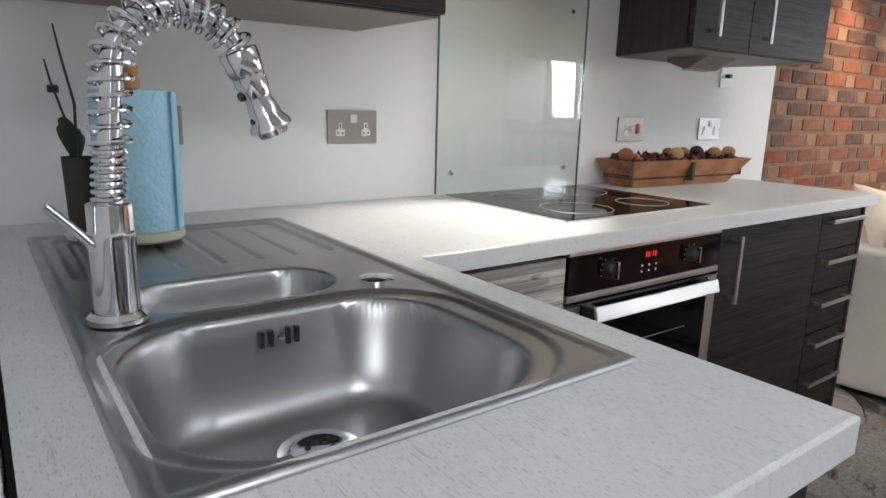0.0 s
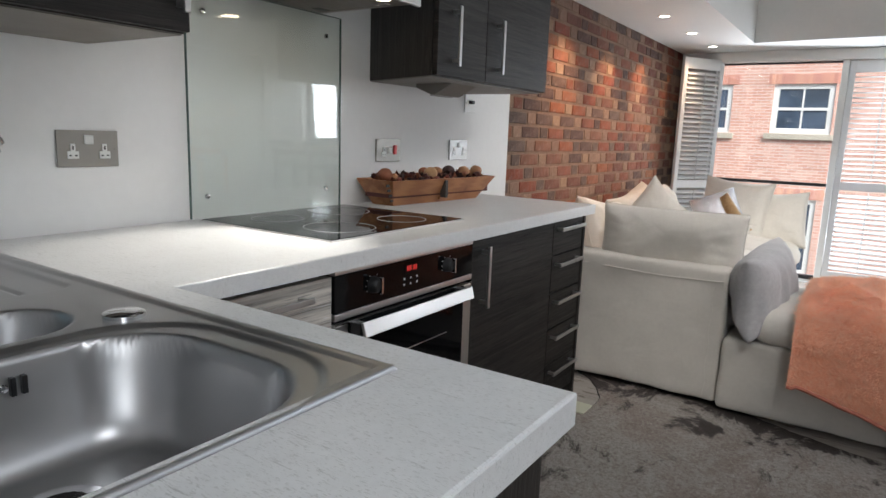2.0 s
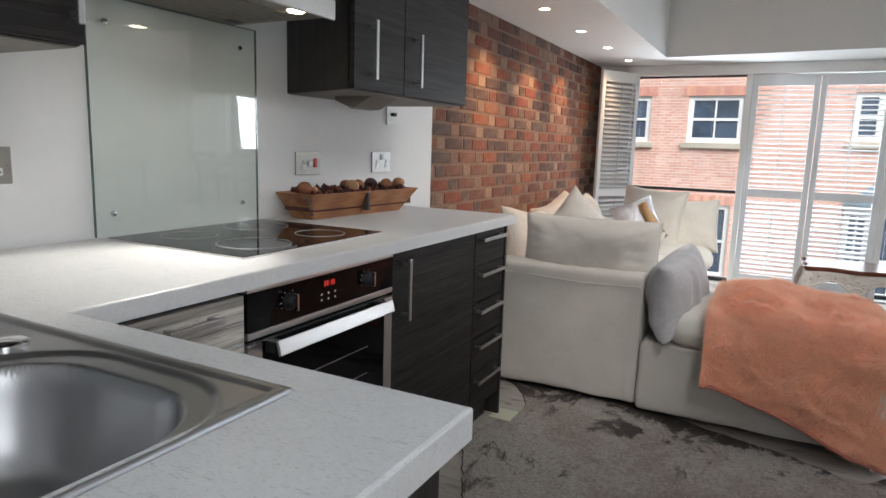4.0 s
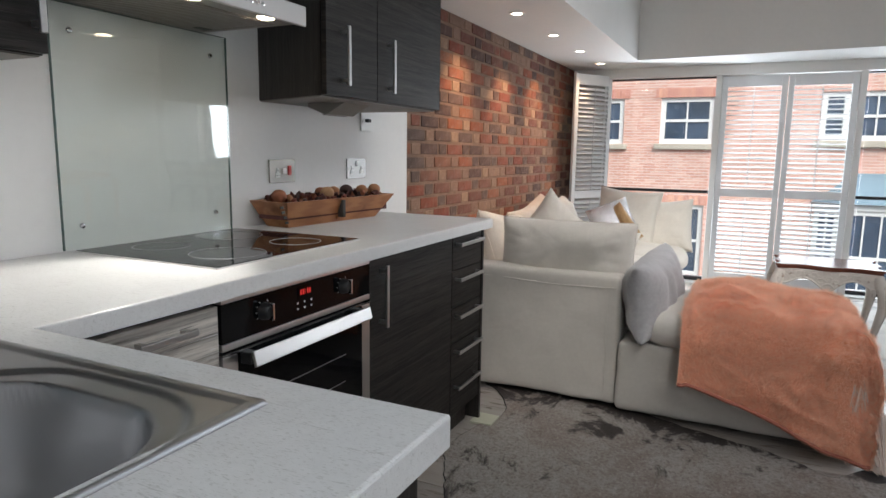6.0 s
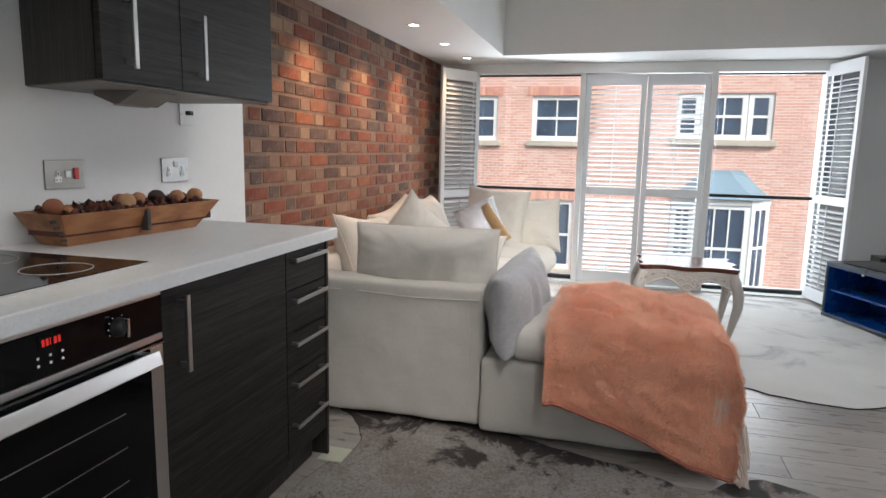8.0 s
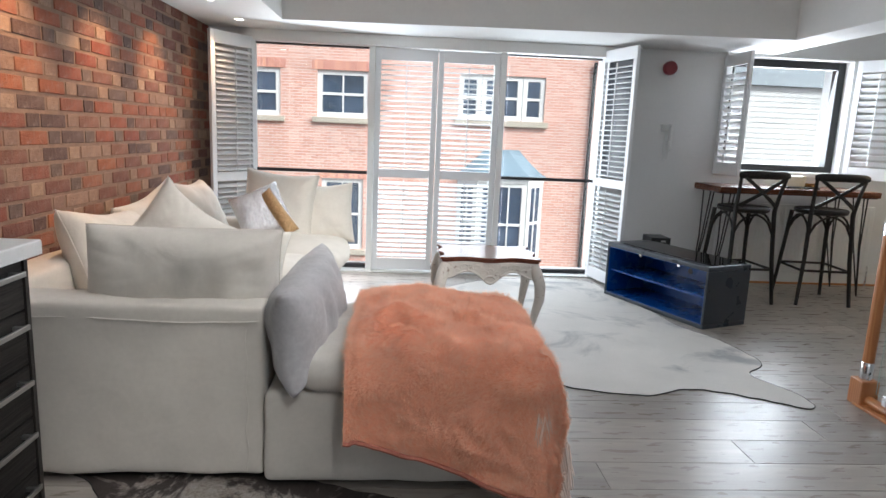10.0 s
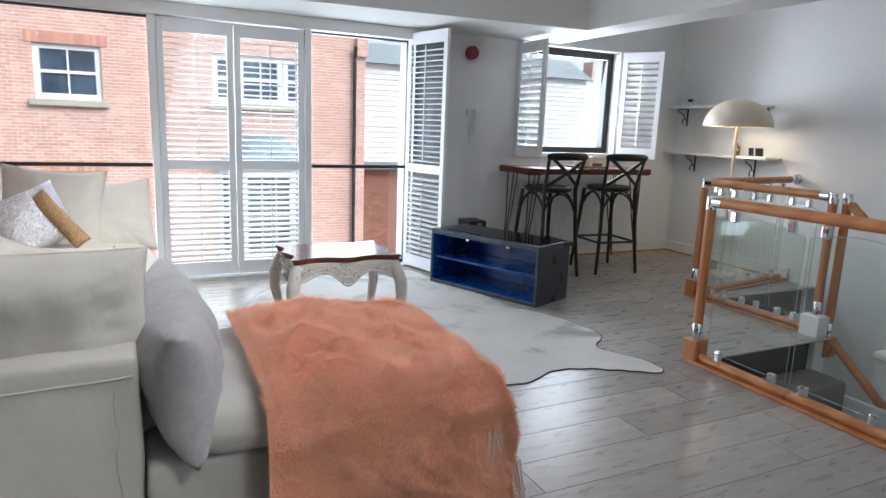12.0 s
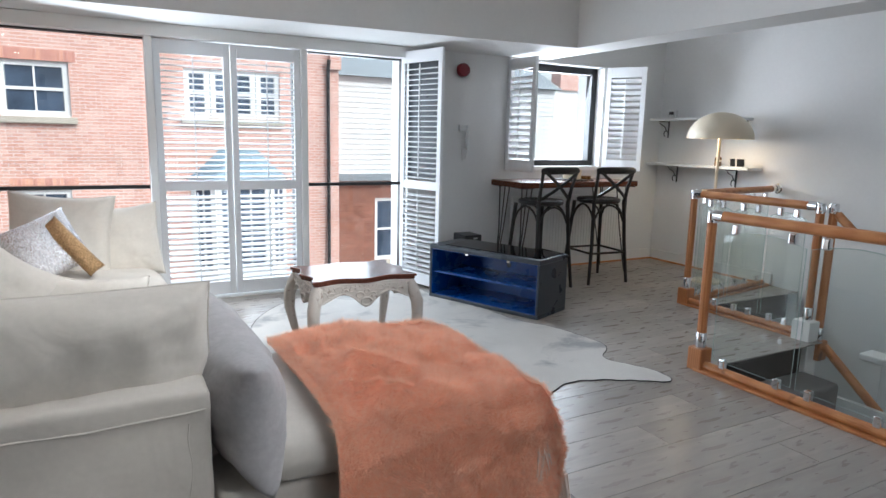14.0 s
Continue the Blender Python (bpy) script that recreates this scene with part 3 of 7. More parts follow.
structure("wall_south", box(-1.02, Y_SOUTH - 0.12, -2.7, X_WALL, Y_SOUTH, HIGH + 0.2), wall_paint, "white painted plaster wall by the staircase")
# ceilings: the low strips and beam, and the high part, opened for added fill
structure("ceiling_low", box(-0.9, -0.68, LOW, X_WALL, 0.0, HIGH + 0.1), ceiling_paint, "white painted low ceiling strip over the kitchen wall")
structure("ceiling_low", prism([(5.87, -0.68), (5.55, -4.69), (X_WALL, -4.69), (X_WALL, -0.68)], LOW, HIGH + 0.05), ceiling_paint, "white painted low ceiling strip over the windows")
structure("beam", prism([(-0.9, -4.69), (5.55, -4.69), (5.575, -4.38), (-0.9, -4.38)], LOW, HIGH + 0.05), ceiling_paint, "white boxed ceiling beam")
roof = [(-0.9, 5.95, -0.68, -1.8), (-0.9, 5.95, -3.4, -4.5), (-0.9, 0.2, -1.8, -3.4), (0.7, 1.5, -1.8, -3.4), (0.2, 0.7, -1.8, -2.0), (0.2, 0.7, -2.5, -3.4), (3.7, 5.95, -1.8, -3.4), (-0.9, X_WALL, -4.69, Y_SOUTH)]
bm = bmesh.new()
for x0, x1, y1, y0 in roof:
    box(x0, y0, HIGH, x1, y1, HIGH + 0.1, bm=bm)
for x0, x1, y1, y0 in [(1.4, 1.5, -1.8, -3.4), (3.7, 3.8, -1.8, -3.4), (1.5, 3.7, -1.7, -1.8), (1.5, 3.7, -3.4, -3.5)]:
    box(x0, y0, HIGH + 0.1, x1, y1, HIGH + 0.35, bm=bm)
structure("ceiling_high", bm, ceiling_paint, "white painted high ceiling, out of view, with openings for added fill light")

# floor slab with the stairwell opening
bm = bmesh.new()
for x0, x1, y0, y1 in [(-0.9, 6.75, WELL_N, 0.0), (3.80, 6.75, WELL_MID, WELL_N), (WELL_E, 6.75, Y_SOUTH, WELL_MID), (-0.9, 0.7, Y_SOUTH, WELL_N)]:
    box(x0, y0, -0.25, x1, y1, -0.008, bm=bm)
floor = structure("floor", bm, seam_dark, "floor of grey oak laminate planks with narrow dark joints")
structure("window_threshold", box(X_WALL - 0.02, -3.30, -0.006, 6.76, -0.30, 0.012), trim_paint, "pale threshold under the tall windows")

# stairwell
structure("well_wall", box(0.6, WELL_N, -2.7, 3.80, WELL_N + 0.05, -0.25), wall_paint, "white painted stairwell wall")
structure("well_wall", box(3.80, WELL_MID, -2.7, 3.85, WELL_N, -0.25), wall_paint, "white painted stairwell wall")
structure("well_wall", box(3.85, WELL_MID, -2.7, WELL_E, WELL_MID + 0.05, -0.25), wall_paint, "white painted stairwell wall")
structure("well_wall", box(WELL_E, Y_SOUTH, -2.7, WELL_E + 0.05, WELL_MID, -0.25), wall_paint, "white painted stairwell wall")
structure("well_wall", box(0.55, Y_SOUTH, -2.7, 0.6, WELL_N, -0.25), wall_paint, "white painted stairwell wall")
structure("lower_floor", box(0.5, Y_SOUTH, -2.75, 4.95, -3.8, -2.65), grey_carpet, "grey carpeted landing of the floor below")
steps = thing("staircase", "grey carpeted staircase leading down beside a white string", "staircase", (3.7, -4.4, -2.65))
for i in range(9):
    z = -0.20 * (i + 1)
    x1 = 3.80 - 0.24 * i
    part("tread", soft_box(x1 - 0.26, -4.94, z - 0.26, x1, WELL_N - 0.002, z, 0.03, 0, 0.002, 0.2), grey_carpet, steps, smooth=True)
part("string", box(1.7, -4.98, -2.2, 3.78, -4.945, -0.30), trim_paint, steps, "white painted string")
newel = thing("newel_post", "white painted square newel post with a flat moulded cap", "post", (3.72, -5.69, -2.65))
part("shaft", box(3.65, -5.76, -2.65, 3.79, -5.62, -0.23, 0.004), trim_paint, newel)
part("cap", box(3.635, -5.775, -0.23, 3.805, -5.605, -0.18, 0.012), trim_paint, newel)

# skirting
structure("baseboard", box(X_WALL - 0.018, Y_SOUTH + 0.018, 0, X_WALL, -3.34, 0.11, bevel=0.005), trim_paint, "white painted skirting board")
structure("baseboard", box(4.95, Y_SOUTH, 0, X_WALL - 0.018, Y_SOUTH + 0.018, 0.11, bevel=0.005), trim_paint, "white painted skirting board")
structure("floor_strip", box(X_WALL - 0.032, Y_SOUTH + 0.032, 0, X_WALL - 0.018, -3.34, 0.016), pine_x, "brown wood strip along the skirting")
structure("floor_strip", box(4.95, Y_SOUTH + 0.018, 0, X_WALL - 0.032, Y_SOUTH + 0.032, 0.016), pine_x, "brown wood strip along the skirting")


# ---- windows and shutters ----
def slats(parent, p, d, width, z0, z1, pitch, tilt, depth=0.046):
    """Louvres across a leaf that starts at p and runs along d."""
    n = int((z1 - z0) / pitch)
    nrm = Vector((-d.y, d.x, 0))
    first = None
    for i in range(n):
        z = z0 + pitch * (i + 0.5)
        m = Matrix.Translation((p.x, p.y, z)) @ Matrix(((d.x, nrm.x, 0, 0), (d.y, nrm.y, 0, 0), (0, 0, 1, 0), (0, 0, 0, 1)))
        if first is None:
            bm = box(0, -depth / 2, -0.004, width, depth / 2, 0.004, bevel=0.0032, seg=2, m=pose(0, 0, 0, tilt, 0, 0))
            ob = part("slat", bm, shutter_paint, None)
            ob.parent = parent
            origin[ob] = Vector()
            first = ob
        else:
            ob = new("slat", first.data)
            ob.parent = parent
        ob.matrix_basis = Matrix.Translation(-origin[parent]) @ m


def leaf(parent, a, b, z0, z1, mid, upper_tilt=12, lower_tilt=25, rod=True, pitch=0.0415, lower=True):
    """One shutter leaf as a child of parent, between plan points a and b."""
    a, b = Vector((*a, 0)), Vector((*b, 0))
    d = (b - a).normalized()
    w = (b - a).length
    nrm = Vector((-d.y, d.x, 0))
    m = Matrix.Translation(a) @ Matrix(((d.x, nrm.x, 0, 0), (d.y, nrm.y, 0, 0), (0, 0, 1, 0), (0, 0, 0, 1)))
    s = 0.045
    bm = box(0, -0.014, z0, s, 0.014, z1, 0.002)
    box(w - s, -0.014, z0, w, 0.014, z1, 0.002, bm=bm)
    box(s, -0.013, z1 - 0.095, w - s, 0.013, z1, 0.002, bm=bm)
    box(s, -0.013, z0, w - s, 0.013, z0 + 0.10, 0.002, bm=bm)
    if lower:
        box(s, -0.013, mid - 0.035, w - s, 0.013, mid + 0.035, 0.002, bm=bm)
    bmesh.ops.transform(bm, matrix=m, verts=bm.verts)
    frame_ob = part("leaf", bm, shutter_paint, parent)
    p = a + d * s
    zones = [(mid + 0.04, z1 - 0.10, upper_tilt), (z0 + 0.105, mid - 0.04, lower_tilt)] if lower else [(z0 + 0.105, z1 - 0.10, upper_tilt)]
    for za, zb, tilt in zones:
        slats(frame_ob, p, d, w - 2 * s, za, zb, pitch, tilt)
        if rod:
            q = a + d * (w / 2) - nrm * 0.027
            part("tilt_rod", box(q.x - 0.004, q.y - 0.004, za + 0.01, q.x + 0.004, q.y + 0.004, zb - 0.01), shutter_paint, frame_ob)
    return frame_ob


GX0, GX1 = X_WIN + 0.05, X_WIN + 0.10
window_1 = thing("window_1", "wide floor-to-ceiling window in three lights with dark frame and slim rail", "window", (X_WIN, -1.8, 0), kind="structure")
for y0, y1 in ((-3.30, -2.43), (-2.37, -1.35), (-1.29, -0.30)):
    ob = part("pane", box(GX0 + 0.01, y0 + 0.03, 0.06, GX0 + 0.02, y1 - 0.03, 1.87), pane_glass, window_1)
    ob.visible_shadow = False
for b in [(GX0 - 0.01, -3.30, 0.012, GX1, -3.268, 1.90), (GX0 - 0.01, -0.332, 0.012, GX1, -0.30, 1.90), (GX0 - 0.01, -2.425, 0.012, GX1, -2.385, 1.90), (GX0 - 0.01, -1.335, 0.012, GX1, -1.295, 1.90),
          (GX0 - 0.008, -3.268, 1.875, GX1, -0.332, 1.90), (GX0 - 0.008, -3.268, 0.012, GX1, -0.332, 0.045)]:
    part("window_frame", box(*b, bevel=0.002), black_metal, window_1, "black metal frame")
for y0, y1 in ((-2.372, -2.335), (-1.375, -1.338)):
    part("window_frame", box(GX0 - 0.01, y0, 0.012, GX1, y1, 1.872, bevel=0.002), black_metal, window_1, "black metal frame")
for y0, y1 in ((-3.268, -2.425), (-1.295, -0.332)):
    part("window_rail", box(GX0 - 0.03, y0, 0.835, GX0 - 0.012, y1, 0.862, 0.002), black_metal, window_1, "slim black rail")
# white timber surround and fixed mullions
for b in [(X_WALL - 0.03, -3.34, 1.885, X_WIN + 0.03, -0.26, 1.972), (X_WIN - 0.06, -1.335, 0.012, X_WIN + 0.038, -1.285, 1.885), (X_WIN - 0.06, -2.425, 0.012, X_WIN + 0.038, -2.375, 1.885),
          (X_WIN - 0.06, -3.34, 0.0, X_WIN + 0.03, -3.29, 1.885), (X_WIN - 0.06, -0.31, 0.0, X_WIN + 0.03, -0.26, 1.885)]:
    part("window_surround", box(*b, bevel=0.003), trim_paint, window_1, "white painted timber surround")

GROUP = "shutters of the tall window"
sh = thing("shutter_pair", "closed pair of white louvred shutters inside the tall window", "shutter", (X_WIN, -1.86, 0.02), GROUP)
leaf(sh, (X_WIN - 0.02, -1.338), (X_WIN - 0.02, -1.852), 0.02, 1.878, 0.855, 8, 20)
leaf(sh, (X_WIN - 0.02, -1.858), (X_WIN - 0.02, -2.372), 0.02, 1.878, 0.855, 8, 20)
sh = thing("folded_shutter", "white louvred shutter leaf folded back against the brick wall", "shutter", (6.2, -0.2, 0.02), GROUP)
leaf(sh, (6.0, -0.115), (6.41, -0.36), 0.02, 1.905, 0.80, 35, 30)
sh = thing("folded_shutter", "white louvred shutter leaf folded open, with an added dark shade sheet behind", "shutter", (6.2, -3.35, 0.02), GROUP)
leaf(sh, (6.42, -3.245), (5.93, -3.365), 0.02, 1.935, 0.855, 4, 12)
# added dark sheet, standing in for the deep shade between the upper slats
part("back_panel", prism([(6.0, -3.380), (6.385, -3.286), (6.385, -3.294), (6.0, -3.388)], 0.90, 1.85), slate_lacquer, sh, "added dark sheet for the shade between the slats")

window_2 = thing("window_2", "square window with a black frame, bright outside", "window", (X_WIN, -5.0, 1.0), kind="structure")
ob = part("pane", box(GX0 + 0.01, -5.34, 1.06, GX0 + 0.02, -4.40, 1.89), pane_glass, window_2)
ob.visible_shadow = False
for b in [(GX0 - 0.03, -5.40, 1.0, GX1, -5.335, 1.95), (GX0 - 0.03, -4.405, 1.0, GX1, -4.34, 1.95), (GX0 - 0.03, -5.335, 1.885, GX1, -4.405, 1.95), (GX0 - 0.03, -5.335, 1.0, GX1, -4.405, 1.055)]:
    part("window_frame", box(*b, bevel=0.003), black_metal, window_2, "black metal frame")
for b in [(X_WALL - 0.03, -5.45, 0.955, GX0 - 0.03, -4.29, 0.998), (X_WALL - 0.03, -5.45, 1.952, X_WALL + 0.04, -4.29, 1.974), (X_WALL - 0.03, -5.45, 0.998, X_WALL + 0.04, -5.402, 1.952), (X_WALL - 0.03, -4.338, 0.998, X_WALL + 0.04, -4.29, 1.952)]:
    part("window_surround", box(*b, bevel=0.003), trim_paint, window_2, "white painted timber surround")
sh = thing("window_shutter", "white louvred window shutter standing open into the room", "shutter", (6.2, -4.5, 0.98), "shutters of the small window")
leaf(sh, (6.365, -4.275), (5.955, -4.28), 0.965, 1.945, 1.4, -48, -48, True, 0.056, False)
sh = thing("window_shutter", "white louvred window shutter opened flat against the wall", "shutter", (6.2, -5.6, 0.98), "shutters of the small window")
leaf(sh, (6.355, -5.43), (6.03, -5.63), 0.965, 1.955, 1.4, -50, -50, True, 0.056, False)


# ---- kitchen ----
CT = 0.905
worktop = thing("worktop", "pale grey speckled laminate worktop in an L shape", "worktop", (0.66, -0.66, 0.867))
SINK = (0.105, -1.18, 0.592, -0.19)
for run in ("sink_slab", "hob_slab"):
    part(run, box(0.1, -0.2, 0.867, 0.2, -0.1, CT), worktop_mat, worktop)


def steel_sink():
    """An inset sink: a pressed plate with two bowls and a grooved drainer, as a height field."""
    sx0, sy0, sx1, sy1 = SINK
    z_top = CT + 0.006
    nx, ny = 120, 236

    def rr(x, y, x0, y0, x1, y1, r):
        """Signed distance to a rounded rectangle, below nought inside."""
        qx = abs(x - (x0 + x1) / 2) - ((x1 - x0) / 2 - r)
        qy = abs(y - (y0 + y1) / 2) - ((y1 - y0) / 2 - r)
        return math.hypot(max(qx, 0), max(qy, 0)) + min(max(qx, qy), 0) - r

    def bowl(d, depth, wall):
        if d >= 0.006:
            return 0
        t = min(1, (0.006 - d) / wall)
        s = 1 - (1 - t) ** 2.8
        lip = min(1, (0.006 - d) / 0.007)
        return depth * s * (0.35 + 0.65 * lip * lip * (3 - 2 * lip))

    def smooth(t):
        t = max(0, min(1, t))
        return t * t * (3 - 2 * t)

    bm = bmesh.new()
    g = []
    for i in range(nx + 1):
        row = []
        for k in range(ny + 1):
            x = sx0 + (sx1 - sx0) * i / nx
            y = sy0 + (sy1 - sy0) * k / ny
            z = z_top
            outer = -rr(x, y, sx0, sy0, sx1, sy1, 0.012)
            z -= 0.0035 * smooth((outer - 0.010) / 0.008)
            main = rr(x, y, 0.138, -1.150, 0.522, -0.818, 0.11)
            small = rr(x, y, 0.185, -0.765, 0.465, -0.625, 0.068)
            ledge = rr(x, y, 0.116, -1.166, 0.556, -0.80, 0.125)
            z -= 0.0045 * smooth((0.012 - ledge) / 0.008)
            z -= bowl(main, 0.128, 0.068)
            z -= bowl(small, 0.08, 0.05)
            dr = rr(x, y, 0.135, -0.555, 0.56, -0.215, 0.03)
            if dr < 0:
                z -= 0.004 * smooth(-dr / 0.012)
                if -0.535 < y < -0.245:
                    f = (x - 0.165) / 0.064
                    if 0 <= f <= 5.6:
                        c = abs(f - round(f)) * 0.064
                        z -= 0.0032 * smooth((0.006 - c) / 0.003) * smooth((y + 0.535) / 0.012) * smooth((-0.245 - y) / 0.012)
            row.append(bm.verts.new((x, y, z)))
        g.append(row)
    for i in range(nx):
        for k in range(ny):
            bm.faces.new((g[i][k], g[i + 1][k], g[i + 1][k + 1], g[i][k + 1]))
    # turned-down rim
    edge = [g[i][0] for i in range(nx + 1)] + [g[nx][k] for k in range(1, ny + 1)] + [g[i][ny] for i in range(nx - 1, -1, -1)] + [g[0][k] for k in range(ny - 1, 0, -1)]
    low = [bm.verts.new((v.co.x + 0.003 * math.copysign(1, v.co.x - 0.35), v.co.y + 0.003 * math.copysign(1, v.co.y + 0.68), CT + 0.0004)) for v in edge]
    for i in range(len(edge)):
        j = (i + 1) % len(edge)
        bm.faces.new((edge[j], edge[i], low[i], low[j]))
    return bm


# the worktop is cut away under the bowls
def cut_worktop(run):
    slab = [o for o in worktop.children if o.name.startswith(run)][0]
    data = slab.data
    o = origin[worktop]
    x0, y0, x1, y1 = SINK
    rects = [(0.040, -1.372, 0.665, y0 + 0.02), (0.040, y0 + 0.02, x0 + 0.02, -0.003), (x1 - 0.02, y0 + 0.02, 0.665, -0.003), (x0 + 0.02, y1 - 0.02, x1 - 0.02, -0.003), (0.665, -0.662, 2.612, -0.003)]
    grid = bmesh.new()
    gx = sorted({0.040, x0 + 0.02, x1 - 0.02, 0.665, 2.612})
    gy = sorted({-1.372, y0 + 0.02, y1 - 0.02, -0.662, -0.003})
    solid = {}
    for i in range(len(gx) - 1):
        for k in range(len(gy) - 1):
            cx, cy = (gx[i] + gx[i + 1]) / 2, (gy[k] + gy[k + 1]) / 2
            if (cx > 0.665) == (run == "hob_slab") and any(r[0] < cx < r[2] and r[1] < cy < r[3] for r in rects):
                solid[i, k] = True
    for (i, k) in solid:
        a, b, c, d = gx[i], gx[i + 1], gy[k], gy[k + 1]
        for z, flip in ((0.867, True), (CT, False)):
            q = [grid.verts.new(p) for p in ((a, c, z), (b, c, z), (b, d, z), (a, d, z))]
            grid.faces.new(q[::-1] if flip else q)
        for di, dk, e in ((-1, 0, ((a, d), (a, c))), (1, 0, ((b, c), (b, d))), (0, -1, ((a, c), (b, c))), (0, 1, ((b, d), (a, d)))):
            if (i + di, k + dk) not in solid:
                (xa, ya), (xb, yb) = e
                grid.faces.new([grid.verts.new(p) for p in ((xa, ya, 0.867), (xb, yb, 0.867), (xb, yb, CT), (xa, ya, CT))])
    bmesh.ops.remove_doubles(grid, verts=grid.verts, dist=1e-5)
    bmesh.ops.recalc_face_normals(grid, faces=grid.faces)
    rim_edges = [e for e in grid.edges if len(e.link_faces) == 2 and abs(e.link_faces[0].normal.dot(e.link_faces[1].normal)) < 0.1 and e.verts[0].co.z > 0.9 and e.verts[1].co.z > 0.9
                 and (min(v.co.y for v in e.verts) <= -1.371 or min(v.co.x for v in e.verts) >= 0.664)
                 and not (max(v.co.x for v in e.verts) < 0.666 and max(v.co.y for v in e.verts) > -0.66)]
    bmesh.ops.bevel(grid, geom=rim_edges, offset=0.004, segments=2, affect="EDGES", profile=0.5)
    bmesh.ops.translate(grid, verts=grid.verts, vec=-o)
    grid.to_mesh(data)
    grid.free()


for run in ("sink_slab", "hob_slab"):
    cut_worktop(run)
sink = thing("sink", "stainless steel inset sink with two bowls and grooved drainer", "sink", (0.35, -0.68, CT))
part("sink_plate", steel_sink(), steel, sink, "brushed stainless steel pressed plate", smooth="all")
part("drain", lathe([(0, 0.001), (0.026, 0.001), (0.030, 0.003), (0.045, 0.004), (0.050, 0.002), (0.050, 0.0)], (0.33, -0.955, CT - 0.130)), chrome, sink, "chrome waste strainer", True)
for i in range(8):
    a = i * math.pi / 4
    part("drain_hole", lathe([(0, 0.0007), (0.004, 0.0005), (0.004, 0)], (0.33 + 0.016 * math.cos(a), -0.955 + 0.016 * math.sin(a), CT - 0.1285), 8), black_plastic, sink)
for x in (0.312, 0.324, 0.347, 0.359):
    part("overflow_slot", box(x - 0.0028, -0.8275, CT - 0.044, x + 0.0028, -0.8195, CT - 0.022, 0.0008, m=None), black_plastic, sink, "dark overflow slot")
part("overflow_screw", lathe([(0, 0.004), (0.004, 0.003), (0.005, 0)], (0, 0, 0), 12, m=pose(0.3355, -0.8285, CT - 0.031, 90, 0, 0)), chrome, sink, "chrome screw", True)
part("hole_cover", lathe([(0, 0.0080), (0.023, 0.0072), (0.0275, 0.0050), (0.0275, 0.0)], (0.515, -0.765, CT + 0.0025)), chrome, sink, "round chrome cover for the spare tap hole", True)

# cabinets under the worktop
YF = -0.62


def handle(parent, x0, x1, y, z0, z1, label="brushed bar handle"):
    """A flat bar handle; upright when x0 equals x1."""
    if x0 == x1:
        bm = box(x0 - 0.007, y - 0.033, z0, x0 + 0.007, y - 0.025, z1, 0.002)
        for z in (z0 + 0.018, z1 - 0.018):
            box(x0 - 0.005, y - 0.027, z - 0.006, x0 + 0.005, y, z + 0.006, 0.001, bm=bm)
    else:
        bm = box(x0, y - 0.033, z0 - 0.007, x1, y - 0.025, z0 + 0.007, 0.002)
        for x in (x0 + 0.016, x1 - 0.016):
            box(x - 0.006, y - 0.027, z0 - 0.005, x + 0.006, y, z0 + 0.005, 0.001, bm=bm)
    return part("handle", bm, handle_steel, parent, label)


washer = thing("washing_machine", "integrated washing machine behind a pale streaked grey wood-effect panel", "washing machine", (0.9, -0.35, 0.0))
part("carcass", box(0.685, -0.585, 0.10, 1.075, -0.05, 0.862), black_plastic, washer)
door = part("door", box(0.69, YF, 0.11, 1.082, YF + 0.02, 0.845, 0.0015), washer_wood, washer, "pale streaked wood-effect door")
handle(door, 0.86, 1.0, YF, 0.812, 0)
oven = thing("oven", "built-in electric oven with black glass door and steel handle", "oven", (1.39, -0.35, 0.0))
part("body", box(1.09, -0.60, 0.12, 1.69, -0.04, 0.862), black_plastic, oven)
part("top_trim", box(1.088, YF - 0.004, 0.846, 1.692, YF + 0.018, 0.8655, 0.001), oven_steel, oven, "brushed steel trim")
part("control_panel", box(1.088, YF - 0.003, 0.755, 1.692, YF + 0.018, 0.8445, 0.001), black_glass, oven, "black glass control panel")
part("lower_trim", box(1.088, YF - 0.004, 0.738, 1.692, YF + 0.018, 0.7535, 0.001), oven_steel, oven, "brushed steel trim")
part("door_gap_trim", box(1.088, YF - 0.006, 0.727, 1.692, YF + 0.0, 0.731, 0.0005), chrome, oven, "bright steel line")
door = part("oven_door", box(1.135, YF - 0.005, 0.24, 1.648, YF + 0.018, 0.724, 0.001), black_glass, oven, "black glass oven door")
for x0, x1 in ((1.088, 1.134), (1.649, 1.692)):
    part("side_trim", box(x0, YF - 0.004, 0.20, x1, YF + 0.018, 0.724, 0.001), oven_steel, door, "brushed steel edge")
part("bottom_trim", box(1.088, YF - 0.004, 0.12, 1.692, YF + 0.018, 0.238, 0.001), oven_steel, oven, "brushed steel plinth trim")
bm = box(-0.245, -0.004, -0.018, 0.245, 0.004, 0.018, 0.002, m=pose(1.385, -0.666, 0.714, -14, 0, 0))
part("door_handle", bm, oven_steel, door, "wide flat brushed steel handle")
for x0, x1 in ((1.14, 1.165), (1.595, 1.62)):
    part("handle_bracket", box(x0, -0.656, 0.700, x1, YF - 0.005, 0.728, 0.002), black_plastic, door, "black bracket")
for z in (0.60, 0.52, 0.44):
    part("rack_line", box(1.23, YF - 0.0058, z, 1.56, YF - 0.0048, z + 0.0022), handle_steel, door, "pale line of the rack behind the glass")
